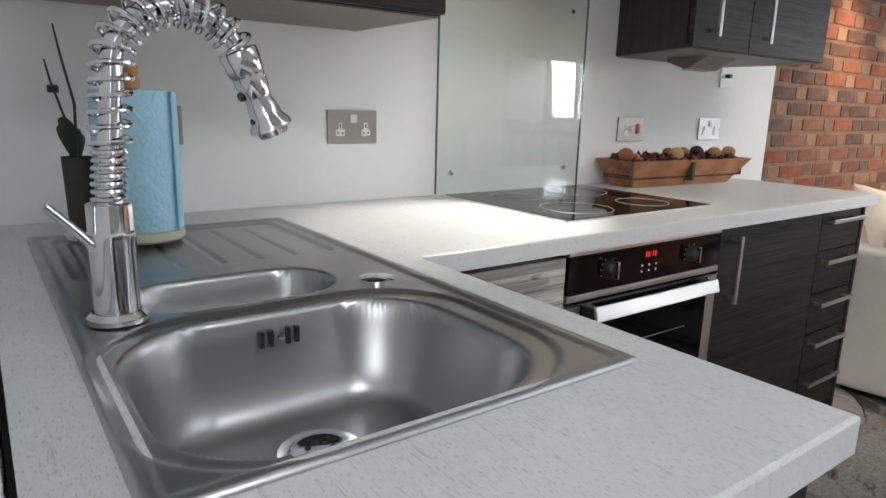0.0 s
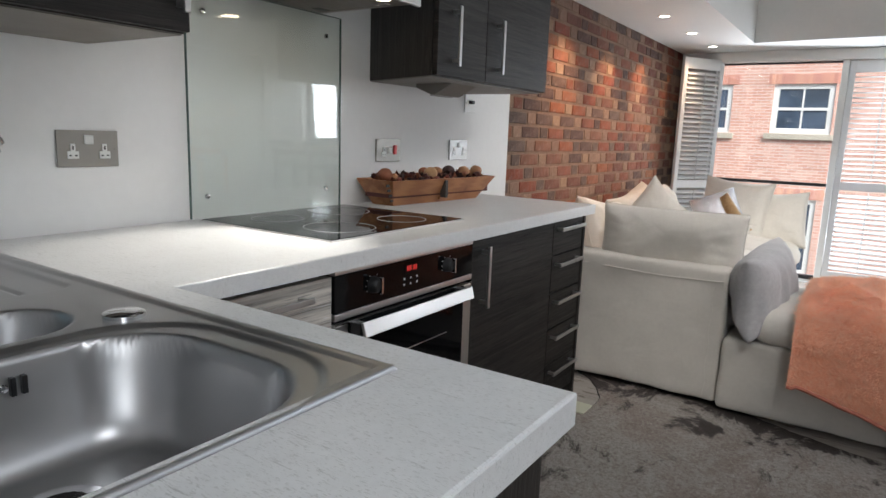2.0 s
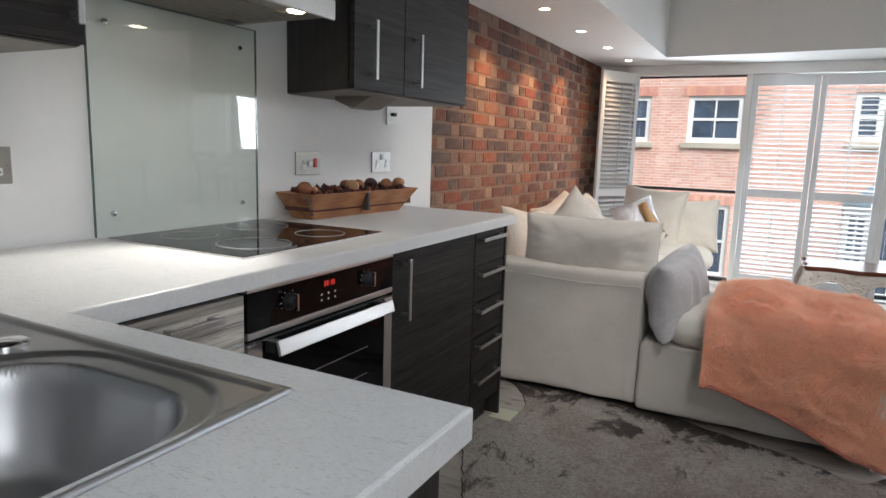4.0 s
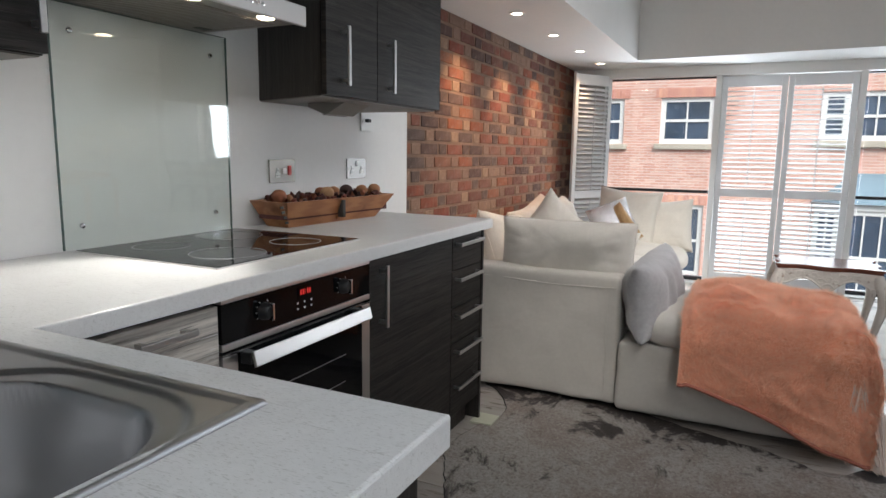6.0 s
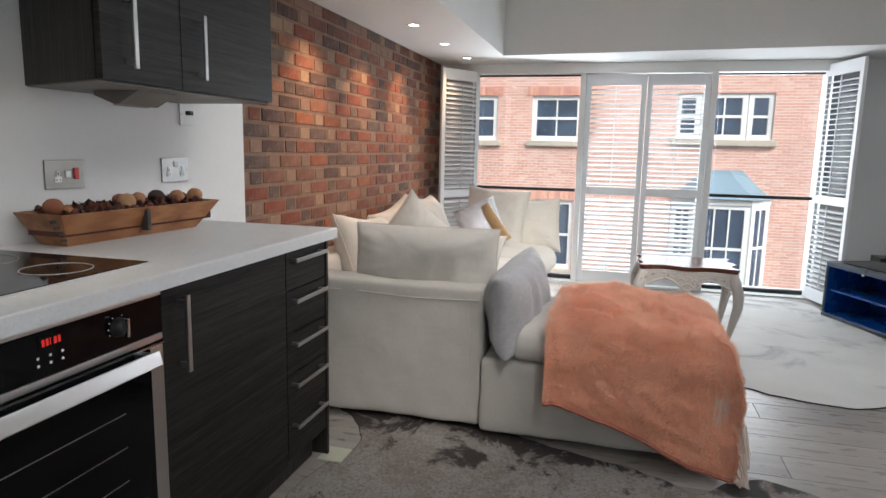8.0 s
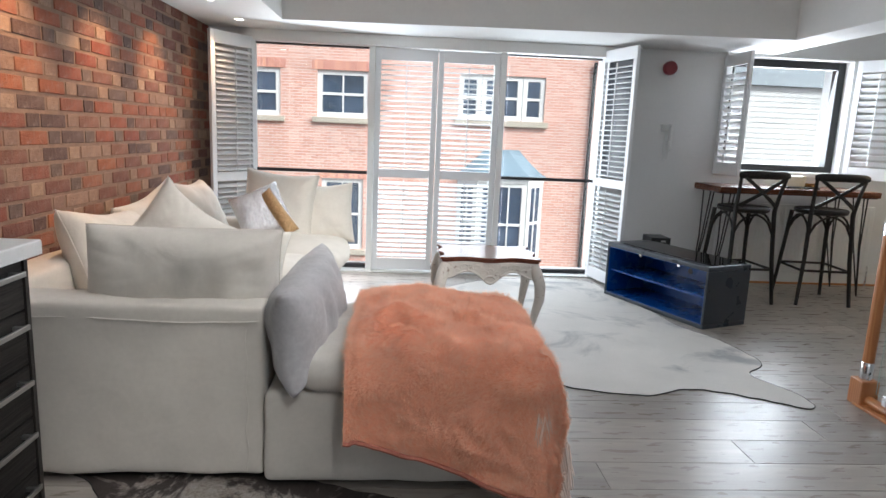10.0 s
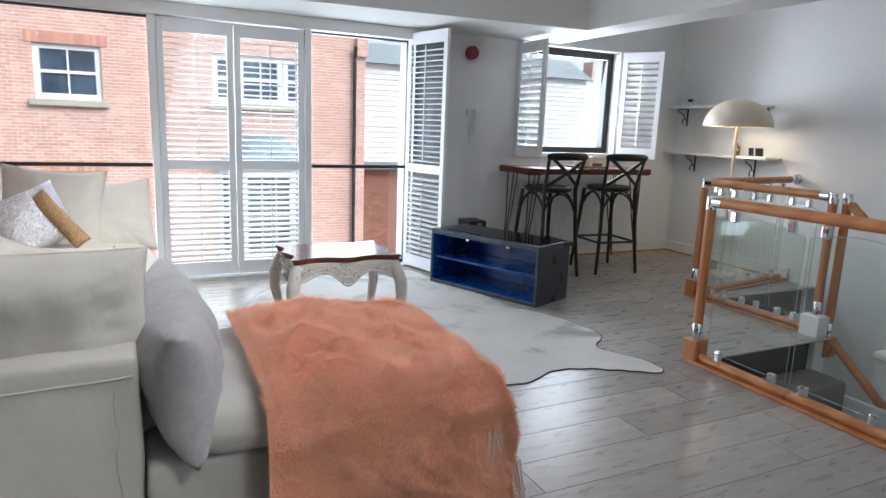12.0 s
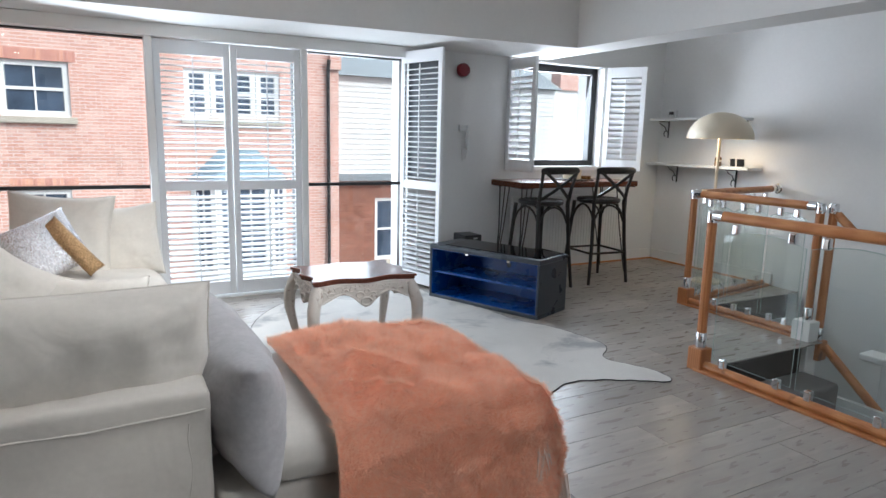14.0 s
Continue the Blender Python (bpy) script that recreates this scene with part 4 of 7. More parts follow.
for x in (1.225, 1.553):
    k = part("knob", lathe([(0, 0.022), (0.014, 0.022), (0.019, 0.016), (0.022, 0.0)], (0, 0, 0), 20, m=pose(x, YF - 0.003, 0.803, 90, 0, 0)), black_plastic, oven, "black knob", True)
    part("knob_grip", box(x - 0.0035, YF - 0.034, 0.783, x + 0.0035, YF - 0.020, 0.825, 0.002), chrome, k, "chrome grip")
    for a in range(-120, 121, 30):
        if abs(a) > 10:
            part("dial_mark", box(-0.0010, -0.0004, 0.0255, 0.0010, 0, 0.0285, m=Matrix.Translation((x, YF - 0.003, 0.803)) @ Matrix.Rotation(radians(a), 4, "Y")), white_plastic, oven)
part("display", box(1.352, YF - 0.0042, 0.808, 1.412, YF - 0.0032, 0.836, 0.0004), black_glass, oven, "small display")
for i, ch in enumerate("00:00"):
    x = 1.360 + i * 0.0092
    part("digit", box(x, YF - 0.0050, 0.815, x + (0.0018 if ch == ":" else 0.006), YF - 0.0044, 0.829), red_digits, oven, "red lit digit")
for i in range(3):
    for z in (0.780, 0.795):
        part("button_mark", box(1.348 + 0.028 * i, YF - 0.0041, z - 0.0025, 1.353 + 0.028 * i, YF - 0.0032, z + 0.0025), white_plastic, oven)

cab = thing("base_cabinet", "dark grey wood-effect base cabinet with one tall door", "cabinet", (1.97, -0.33, 0.0))
part("body", box(1.70, -0.598, 0.10, 2.293, -0.01, 0.862), cabinet_side, cab)
door = part("door", box(1.697, YF, 0.11, 2.295, YF + 0.02, 0.858, 0.0015), cabinet_wood, cab)
handle(door, 1.757, 1.757, YF, 0.635, 0.832)
drawers = thing("drawer_cabinet", "dark grey wood-effect cabinet of five drawers", "cabinet", (2.43, -0.33, 0.0))
part("body", box(2.298, -0.598, 0.10, 2.592, -0.01, 0.862), cabinet_side, drawers)
part("end_panel", box(2.592, -0.625, 0.012, 2.608, -0.01, 0.866), cabinet_side, drawers, "dark end panel down to the floor")
ZS = [0.120, 0.277, 0.426, 0.571, 0.721, 0.860]
for z0, z1 in zip(ZS, ZS[1:]):
    d = part("drawer", box(2.299, YF, z0 + 0.002, 2.590, YF + 0.02, z1 - 0.002, 0.0015), cabinet_wood, drawers)
    handle(d, 2.315, 2.553, YF, z1 - 0.034, 0)
plinth = solo("plinth", box(0.69, -0.56, 0.0, 2.59, -0.54, 0.10), cabinet_side, "dark recessed plinth under the base cabinets", "plinth")
corner = thing("sink_cabinet", "dark grey wood-effect base unit under the sink", "cabinet", (0.33, -0.9, 0.0))
part("front", box(0.60, -1.33, 0.10, 0.62, -0.64, 0.862), cabinet_wood, corner)
part("end_panel", box(0.05, -1.352, 0.0, 0.628, -1.334, 0.866), cabinet_side, corner, "dark end panel")
part("back", box(0.034, -1.33, 0.10, 0.05, -0.02, 0.862), cabinet_side, corner)
part("inner_side", box(0.64, -0.60, 0.0, 0.684, -0.02, 0.862), cabinet_side, corner)
part("base", box(0.05, -1.33, 0.09, 0.60, -0.02, 0.11), cabinet_side, corner)
block = solo("timber_offcut", box(2.55, -0.70, 0.0, 2.66, -0.60, 0.011, 0.002), pale_base, "small pale wood offcut under the end panel", "offcut")

# hob
hob = thing("hob", "black glass ceramic hob with printed cooking rings", "hob", (1.46, -0.29, CT))
part("glass", prism(round_rect(1.163, -0.543, 1.757, -0.04, 0.006), CT, CT + 0.0055, bevel=0.0015), black_glass, hob)
part("steel_edge", box(1.160, -0.5455, CT, 1.7600, -0.5432, CT + 0.0045, 0.0005), oven_steel, hob, "thin steel edge")
part("steel_edge", box(1.1600, -0.5432, CT, 1.1627, -0.04, CT + 0.0045, 0.0005), oven_steel, hob, "thin steel edge")
for x, y, r in ((1.335, -0.41, 0.098), (1.60, -0.42, 0.075), (1.33, -0.17, 0.075), (1.60, -0.16, 0.10)):
    pts = [(x + r * math.cos(a), y + r * math.sin(a), CT + 0.0056) for a in [2 * math.pi * i / 48 for i in range(48)]]
    part("ring", tube(pts, 0.0011, 4, closed=True), ring_white, hob, "printed pale ring")

# glass splashback
splash = thing("splashback", "clear glass splashback screwed to the wall behind the hob", "splashback", (1.46, -0.005, CT))
sp = part("glass_sheet", box(-0.3005, -0.0035, CT + 0.002, 0.3005, 0.0035, 1.548, m=pose(1.4565, -0.0145, 0, 0, 0, -1.15)), splash_glass, splash)
sp.visible_shadow = False
for b in [(1.1538, -0.0125, CT + 0.002, 1.1555, -0.004, 1.548), (1.7575, -0.0205, CT + 0.002, 1.7590, -0.013, 1.548), (1.1555, -0.0125, 1.5485, 1.7575, -0.004, 1.5505)]:
    part("glass_edge", box(*b), glass_edge, splash, "dark green glass edge")
for x in (1.207, 1.690):
    for z in (0.970, 1.482):
        part("screw_cap", lathe([(0, 0.008), (0.006, 0.007), (0.0085, 0.003), (0.0085, 0)], m=pose(x, -0.012, z, 90, 0, 0), seg=16), chrome, splash, "chrome screw cap", True)

# wall cabinets
CB = 1.357


def wall_cabinet(name, x0, x1, splits, handles, label, taper=0.0):
    cabinet = thing(name, label, "wall cabinet", ((x0 + x1) / 2, -0.2, CB))
    part("body", prism([(x0, -0.378), (x1, -0.378), (x1, -0.002), (x0 + taper, -0.002)], CB, LOW - 0.003), cabinet_side, cabinet)
    part("underside", prism([(x0 + 0.004, -0.374), (x1 - 0.004, -0.374), (x1 - 0.004, -0.004), (x0 + taper + 0.004, -0.004)], CB - 0.003, CB - 0.0003), underside_wood, cabinet, "pale worn underside board")
    for a, b, h in zip(splits, splits[1:], handles):
        door = part("door", box(a + 0.0015, -0.40, CB + 0.002, b - 0.0015, -0.381, LOW - 0.006, 0.0015), cabinet_wood, cabinet)
        handle(door, h, h, -0.40, 1.392, 1.582)
    return cabinet


wall_cabinet("wall_cabinet", 1.795, 2.618, (1.795, 2.104, 2.618), (1.884, 2.180), "dark grey wood-effect wall cabinet with two doors and bar handles", 0.14)
wall_cabinet("wall_cabinet", 0.16, 0.895, (0.16, 0.50, 0.895), (0.42, 0.868), "dark grey wood-effect wall cabinet over the sink corner")

# cooker hood
hood = thing("cooker_hood", "stainless steel cooker hood with two lit lamps", "cooker hood", (1.45, -0.25, 1.55))
part("canopy", box(1.15, -0.405, 1.555, 1.675, -0.002, 1.60, 0.003), oven_steel, hood)
part("front_lip", box(1.15, -0.418, 1.542, 1.675, -0.406, 1.60, 0.003), oven_steel, hood, "polished steel front edge")
part("underside_frame", box(1.155, -0.40, 1.551, 1.67, -0.006, 1.5548, 0.001), socket_steel, hood, "steel underside")
part("filter", box(1.18, -0.33, 1.5478, 1.64, -0.03, 1.5508, 0.001), underside_wood, hood, "grease filter panel")
bm = bmesh.new()
for i in range(30):
    box(1.19 + i * 0.0145, -0.32, 1.5466, 1.195 + i * 0.0145, -0.04, 1.5478, bm=bm)
part("filter_mesh", bm, socket_steel, hood, "fine metal mesh", kind="stuff")
part("filter_latch", box(1.57, -0.10, 1.5455, 1.62, -0.07, 1.5465, 0.001), black_plastic, hood, "black latch")
part("chimney", box(1.27, -0.26, 1.60, 1.56, -0.002, LOW - 0.002, 0.002), oven_steel, hood, "steel chimney")
for x in (1.29, 1.558):
    part("hood_lamp", lathe([(0, -0.003), (0.022, -0.003), (0.026, 0.0)], (x, -0.366, 1.5508), 20), lamp_face, hood, "lit halogen lamp", True)
    # left spot is boosted and aimed aside to add the worktop's bright pool
    left = x < 1.4
    lamp("hood_light", "SPOT", look((x, -0.366, 1.54), (x - (0.34 if left else 0), -0.42, 0.9)), 18 if left else 2.0, (1, 0.93, 0.84) if left else (1, 0.82, 0.62), spot=(radians(64), 0.7), radius=0.045)
for i in range(4):
    part("button", lathe([(0, 0.006), (0.006, 0.005), (0.0075, 0)], m=pose(1.42 + 0.022 * i, -0.418, 1.571, 90, 0, 0), seg=12), chrome, hood, "round chrome button", True)

# ---- things on the worktop and the wall ----
def socket_plate(x0, x1, z0, z1, metal, switches, label, category="socket"):
    """A wall plate; switches is a text with one letter for each insert: o outlet, r rocker, c cooker switch, k knob."""
    s = thing("socket", label, category, ((x0 + x1) / 2, 0.0, z0), "sockets on the kitchen wall")
    part("plate", box(x0, -0.007, z0, x1, -0.0005, z1, 0.0015), metal, s)
    zc = (z0 + z1) / 2
    w = x1 - x0
    for kind, f, dz in switches:
        x = x0 + w * f
        z = zc + dz
        if kind == "o":
            part("outlet", box(x - 0.0135, -0.0095, z - 0.016, x + 0.0135, -0.0068, z + 0.002, 0.001), white_plastic, s, "white outlet")
            part("outlet", box(x - 0.006, -0.0095, z + 0.002, x + 0.006, -0.0068, z + 0.020, 0.001), white_plastic, s, "white outlet")
            for a, b, c, d in ((-0.0018, 0.0018, 0.006, 0.015), (-0.0095, -0.004, -0.010, -0.0065), (0.004, 0.0095, -0.010, -0.0065)):
                part("slot", box(x + a, -0.0099, z + c, x + b, -0.0094, z + d), black_plastic, s, "dark pin slot")
        elif kind == "r":
            part("rocker", box(x - 0.011, -0.012, z - 0.011, x + 0.011, -0.0068, z + 0.011, 0.002), white_plastic, s, "white rocker switch")
        elif kind == "c":
            part("cooker_switch", box(x - 0.009, -0.013, z - 0.016, x + 0.009, -0.0068, z + 0.020, 0.002), red_plastic, s, "red cooker switch")
        elif kind == "k":
            part("switch_knob", box(x - 0.012, -0.028, z - 0.008, x + 0.012, -0.0068, z + 0.008, 0.003), black_plastic, s, "black knob")
    for x in (x0 + 0.008, x1 - 0.008):
        part("screw", lathe([(0, 0.0012), (0.0028, 0.001), (0.003, 0)], m=pose(x, -0.007, zc, 90, 0, 0), seg=10), socket_steel, s, "plate screw")
    return s


DOUBLE = [("o", 0.24, -0.008), ("o", 0.76, -0.008), ("r", 0.5, 0.022)]
socket_plate(0.804, 0.952, 1.062, 1.150, socket_steel, DOUBLE, "brushed steel double socket with white inserts")
socket_plate(0.292, 0.438, 1.065, 1.153, socket_steel, DOUBLE, "brushed steel double socket partly behind the paper roll")
socket_plate(1.975, 2.123, 1.056, 1.144, socket_steel, [("o", 0.30, -0.008), ("r", 0.55, 0.0), ("c", 0.76, 0.0)], "steel cooker control plate with a red switch")
socket_plate(2.489, 2.640, 1.056, 1.146, polished_plate, DOUBLE, "polished chrome double socket")
socket_plate(2.606, 2.690, 1.272, 1.357, white_plastic, [("k", 0.5, 0.005)], "white switch plate with a black knob", "switch")

cabinet_light = thing("cabinet_light", "wedge-shaped grey light fitting under the wall cabinet", "light fitting", (2.15, -0.2, CB - 0.05))
m = Matrix(((0, 0, 1, 2.04), (1, 0, 0, 0), (0, 1, 0, CB - 0.004), (0, 0, 0, 1)))
part("housing", prism([(-0.30, 0), (-0.14, 0), (-0.14, -0.014), (-0.21, -0.040), (-0.225, -0.040)], 0.0, 0.17, m=m), underside_wood, cabinet_light)
part("cover", box(2.055, -0.205, CB - 0.0465, 2.195, -0.205 + 0.012, CB - 0.0442, m=None), underside_wood, cabinet_light)

# tap with a spring neck
tap = thing("tap", "polished chrome kitchen tap with a sprung neck and spray head", "tap", (0.160, -0.765, CT + 0.006))
TX, TY = 0.160, -0.765
part("base_ring", lathe([(0.034, 0), (0.034, 0.006), (0.028, 0.012), (0.026, 0.012), (0.026, 0)], (TX, TY, CT + 0.005), 32), chrome, tap, "", True)
part("body", lathe([(0.0255, 0.0), (0.0255, 0.095), (0.0265, 0.097), (0.0265, 0.103), (0.0245, 0.105), (0.0245, 0.136), (0.019, 0.139), (0, 0.139)], (TX, TY, CT + 0.008), 32), chrome, tap, "", True)
lv = part("lever", tube([(TX - 0.018, TY - 0.010, 1.000), (TX - 0.045, TY - 0.018, 1.032), (TX - 0.066, TY - 0.026, 1.055)], [0.0055, 0.005, 0.0055], 12), chrome, tap, "slim chrome lever", True)


def neck(s):
    """The line of the neck: up with a slight lean, over in an arc and down to the spray head."""
    z0, z1, r, lean = 1.045, 1.196, 0.0755, 0.014
    rise = z1 - z0
    if s < rise:
        return Vector((TX + lean * s / rise, TY, z0 + s))
    a = (s - rise) / r
    return Vector((TX + lean + r - r * math.cos(a), TY + 0.006 * math.sin(a * 0.5), z1 + r * math.sin(a)))


total = 0.151 + 0.0755 * radians(155)
part("hose", tube([neck(total * i / 60) for i in range(61)], [0.0115 + 0.0009 * (i % 2) for i in range(61)], 12), chrome, tap, "ribbed chrome hose", True)
pts = []
s, ph = 0.0, 0.0
while s < total:
    p, q = neck(s), neck(min(total, s + 0.002))
    d = (neck(s + 0.002) - p).normalized()
    n1 = d.cross(Vector((0, 1, 0))).normalized()
    n2 = d.cross(n1)
    pitch = 0.0088 if s < 0.070 else 0.0172
    ph += 2 * math.pi * 0.0010 / pitch
    rad = 0.0172 if s < 0.070 else 0.0215
    pts.append(p + n1 * rad * math.cos(ph) + n2 * rad * math.sin(ph))
    s += 0.0010
part("spring", tube(pts, 0.0030, 7), chrome, tap, "open chrome coil spring", True)
p, q = neck(total), neck(total + 0.003)
d = (q - p).normalized()
head_m = Matrix.Translation(p) @ d.to_track_quat("Z", "Y").to_matrix().to_4x4()
part("spray_head", lathe([(0, 0), (0.0215, 0.0), (0.0225, 0.004), (0.0215, 0.030), (0.019, 0.034), (0.0195, 0.045), (0.0165, 0.062), (0.0155, 0.068), (0.0185, 0.080), (0.019, 0.094), (0.0255, 0.104), (0.026, 0.110), (0.020, 0.112), (0.018, 0.120), (0, 0.120)], seg=28, m=head_m @ Matrix.Diagonal((1.08, 1.08, 0.92, 1))), chrome, tap, "shaped chrome spray head", True)
part("trigger", lathe([(0, 0.005), (0.005, 0.004), (0.0065, 0)], seg=14, m=head_m @ pose(0.0, -0.0195, 0.052, 90, 0, 0)), black_plastic, tap, "black button", True)
part("trigger", lathe([(0, 0.004), (0.006, 0.003), (0.0075, 0)], seg=14, m=head_m @ pose(0.0, -0.0185, 0.088, 90, 0, 0)), black_plastic, tap, "black button", True)

# paper roll on its holder
roll = thing("paper_roll", "pale blue paper towel roll on a wooden holder", "paper towel", (0.285, -0.29, CT + 0.008))
RX, RY = 0.283, -0.292
part("base", lathe([(0, 0), (0.070, 0), (0.074, 0.004), (0.074, 0.016), (0.070, 0.019), (0, 0.019)], (RX, RY, CT + 0.007), 40), pale_base, roll, "pale round base", True)
part("paper", lathe([(0.018, 0), (0.0715, 0), (0.0725, 0.003), (0.072, 0.1), (0.073, 0.2), (0.0715, 0.247), (0.0705, 0.249), (0.018, 0.249), (0.018, 0)], (RX, RY, CT + 0.027), 56), blue_paper, roll, "", True)
part("loose_edge", box(RX + 0.050, RY - 0.062, CT + 0.028, RX + 0.0535, RY - 0.050, CT + 0.275, 0.0005), blue_paper, roll, "loose edge of the paper")
part("rod", tube([(RX, RY, CT + 0.02), (RX, RY, CT + 0.28)], 0.008, 12), knob_wood, roll, "wooden rod")
part("knob", lathe([(0, 0), (0.013, 0.002), (0.013, 0.020), (0.011, 0.024), (0.014, 0.030), (0.014, 0.040), (0.010, 0.045), (0, 0.046)], (RX, RY, CT + 0.277), 20), knob_wood, roll, "turned wooden knob", True)

orchid = thing("orchid", "leafless-stemmed orchid in a slim dark pot beside the wall", "plant", (0.16, -0.24, CT + 0.006))
OX, OY = 0.192, -0.238
part("pot", lathe([(0, 0), (0.022, 0), (0.026, 0.14), (0.0235, 0.14), (0.0215, 0.12), (0, 0.12)], (OX, OY, CT + 0.016), 20), stem_dark, orchid, "slim dark pot", True)
part("saucer", lathe([(0, 0), (0.03, 0), (0.033, 0.008), (0, 0.010)], (OX, OY, CT + 0.006), 20), white_plastic, orchid, "small white saucer", True)
for i, (dx, dy, h, w) in enumerate(((-0.018, -0.01, 0.075, 0.017), (0.008, 0.008, 0.055, 0.015), (-0.004, 0.018, 0.05, 0.014))):
    pts = [(OX + dx * t * 1.4, OY + dy * t, CT + 0.145 + h * math.sin(t * 1.7)) for t in [k / 8 for k in range(9)]]
    part("leaf", tube(pts, [w * max(0.12, math.sin(math.pi * (0.08 + 0.86 * k / 8))) for k in range(9)], 8, flat=0.25), leaf_green, orchid, "thick dark green leaf", True)
for pts in ([(OX, OY, CT + 0.15), (OX + 0.004, OY, CT + 0.25), (OX - 0.010, OY, CT + 0.33), (OX - 0.018, OY, CT + 0.385)], [(OX - 0.004, OY, CT + 0.15), (OX - 0.012, OY, CT + 0.22), (OX - 0.030, OY, CT + 0.29), (OX - 0.036, OY, CT + 0.325)]):
    part("stem", tube(pts, [0.003, 0.0025, 0.0022, 0.0016], 6), stem_dark, orchid, "thin bare stem", True)
part("stem_clip", box(OX - 0.036, OY - 0.006, CT + 0.268, OX - 0.018, OY + 0.006, CT + 0.282, 0.003), black_plastic, orchid, "dark clip on the stem")

# wooden trough of potpourri
trough = thing("wooden_trough", "old wooden trough with flared sides standing on the worktop", "wooden box", (2.15, -0.13, CT))


def flared(bx0, bx1, by0, by1, tx0, tx1, ty0, ty1, z0, z1, t):
    """The four boards and the bottom of a trough that widens upwards."""
    b = [(bx0, by0), (bx1, by0), (bx1, by1), (bx0, by1)]
    u = [(tx0, ty0), (tx1, ty0), (tx1, ty1), (tx0, ty1)]
    out = []
    cx, cy = (bx0 + bx1) / 2, (by0 + by1) / 2
    for i in range(4):
        j = (i + 1) % 4
        bm = bmesh.new()

        def inner(p):
            return (p[0] + math.copysign(t, cx - p[0]), p[1] + math.copysign(t, cy - p[1]))
        ring = []
        for p, q, z in ((b[i], b[j], z0), (u[i], u[j], z1)):
            ring.append([(*p, z), (*q, z), (*inner(q), z), (*inner(p), z)])
        lo = [bm.verts.new(p) for p in ring[0]]
        hi = [bm.verts.new(p) for p in ring[1]]
        bm.faces.new(lo[::-1])
        bm.faces.new(hi)
        for k in range(4):
            bm.faces.new((lo[k], lo[(k + 1) % 4], hi[(k + 1) % 4], hi[k]))
        bmesh.ops.recalc_face_normals(bm, faces=bm.faces)
        bmesh.ops.bevel(bm, geom=bm.edges[:], offset=0.0015, segments=1, affect="EDGES")
        out.append(bm)
    return out


TR = pose(2.155, -0.125, 0, 0, 0, -4)
for bm, nm in zip(flared(-0.265, 0.265, -0.055, 0.050, -0.312, 0.352, -0.095, 0.090, CT + 0.0005, CT + 0.095, 0.009), ("side_board", "end_board", "side_board", "end_board")):
    bmesh.ops.transform(bm, matrix=TR, verts=bm.verts)
    part(nm, bm, box_wood, trough)
part("bottom_board", box(-0.262, -0.053, CT, 0.262, 0.048, CT + 0.010, m=TR), box_wood, trough)
part("divider", box(-0.006, -0.07, CT + 0.012, 0.006, 0.065, CT + 0.085, m=TR), box_wood, trough)
bm = box(-0.008, -0.0995, CT + 0.02, 0.008, -0.0705, CT + 0.088, 0.003)
bmesh.ops.transform(bm, matrix=TR, verts=bm.verts)
part("worn_patch", bm, stem_dark, trough, "dark worn mark at the middle joint")
for z in (0.02, 0.04, 0.06, 0.078):
    for x in (-0.268 - z * 0.85,):
        part("joint_pin", box(x - 0.004, -0.0565 - z * 0.42, CT + z - 0.004, x + 0.012, -0.052 - z * 0.42, CT + z + 0.005, 0.001, m=TR), stem_dark, trough, "dark dovetail joint")
rnd = random.Random(8)
fill = bmesh.new()
for x in range(50):
    px = -0.275 + 0.59 * x / 49
    box(px - 0.012, -0.07, CT + 0.03, px + 0.012, 0.065, CT + 0.076 + 0.006 * math.sin(x * 1.7), bm=fill, m=TR)
part("packed_petals", fill, POT[1], trough, "", kind="stuff")
potpourri = thing("potpourri", "heap of dried red and brown petals, cones and fruit slices", "potpourri", (2.155, -0.125, CT + 0.08))
for i in range(190):
    px, py = rnd.uniform(-0.285, 0.325), rnd.uniform(-0.075, 0.068)
    hump = 0.014 * (1 - (py / 0.09) ** 2)
    c = TR @ Vector((px, py, CT + 0.082 + hump + rnd.uniform(0, 0.014)))
    r = rnd.uniform(0.009, 0.019)
    bm = bmesh.new()
    if i % 3:
        n = rnd.choice((5, 6, 7))
        mid = bm.verts.new((0, 0, r * 0.3))
        ring = [bm.verts.new((r * rnd.uniform(0.6, 1.1) * math.cos(2 * math.pi * k / n), r * rnd.uniform(0.6, 1.1) * math.sin(2 * math.pi * k / n), rnd.uniform(-0.5, 0.5) * r)) for k in range(n)]
        for k in range(n):
            bm.faces.new((mid, ring[k], ring[(k + 1) % n]))
        bmesh.ops.solidify(bm, geom=bm.faces[:], thickness=0.0012)
    else:
        bmesh.ops.create_icosphere(bm, subdivisions=2, radius=r * 0.75)
        for v in bm.verts:
            v.co *= 1 + 0.35 * noise.noise(v.co * 130 + Vector((i, 0, 0)))
    bmesh.ops.transform(bm, matrix=Matrix.Translation(c) @ Euler((rnd.uniform(-1.2, 1.2), rnd.uniform(-1.2, 1.2), rnd.uniform(0, 6))).to_matrix().to_4x4(), verts=bm.verts)
    part("petal", bm, POT[rnd.choice((0, 0, 1, 1, 2, 3, 3, 4))], potpourri)
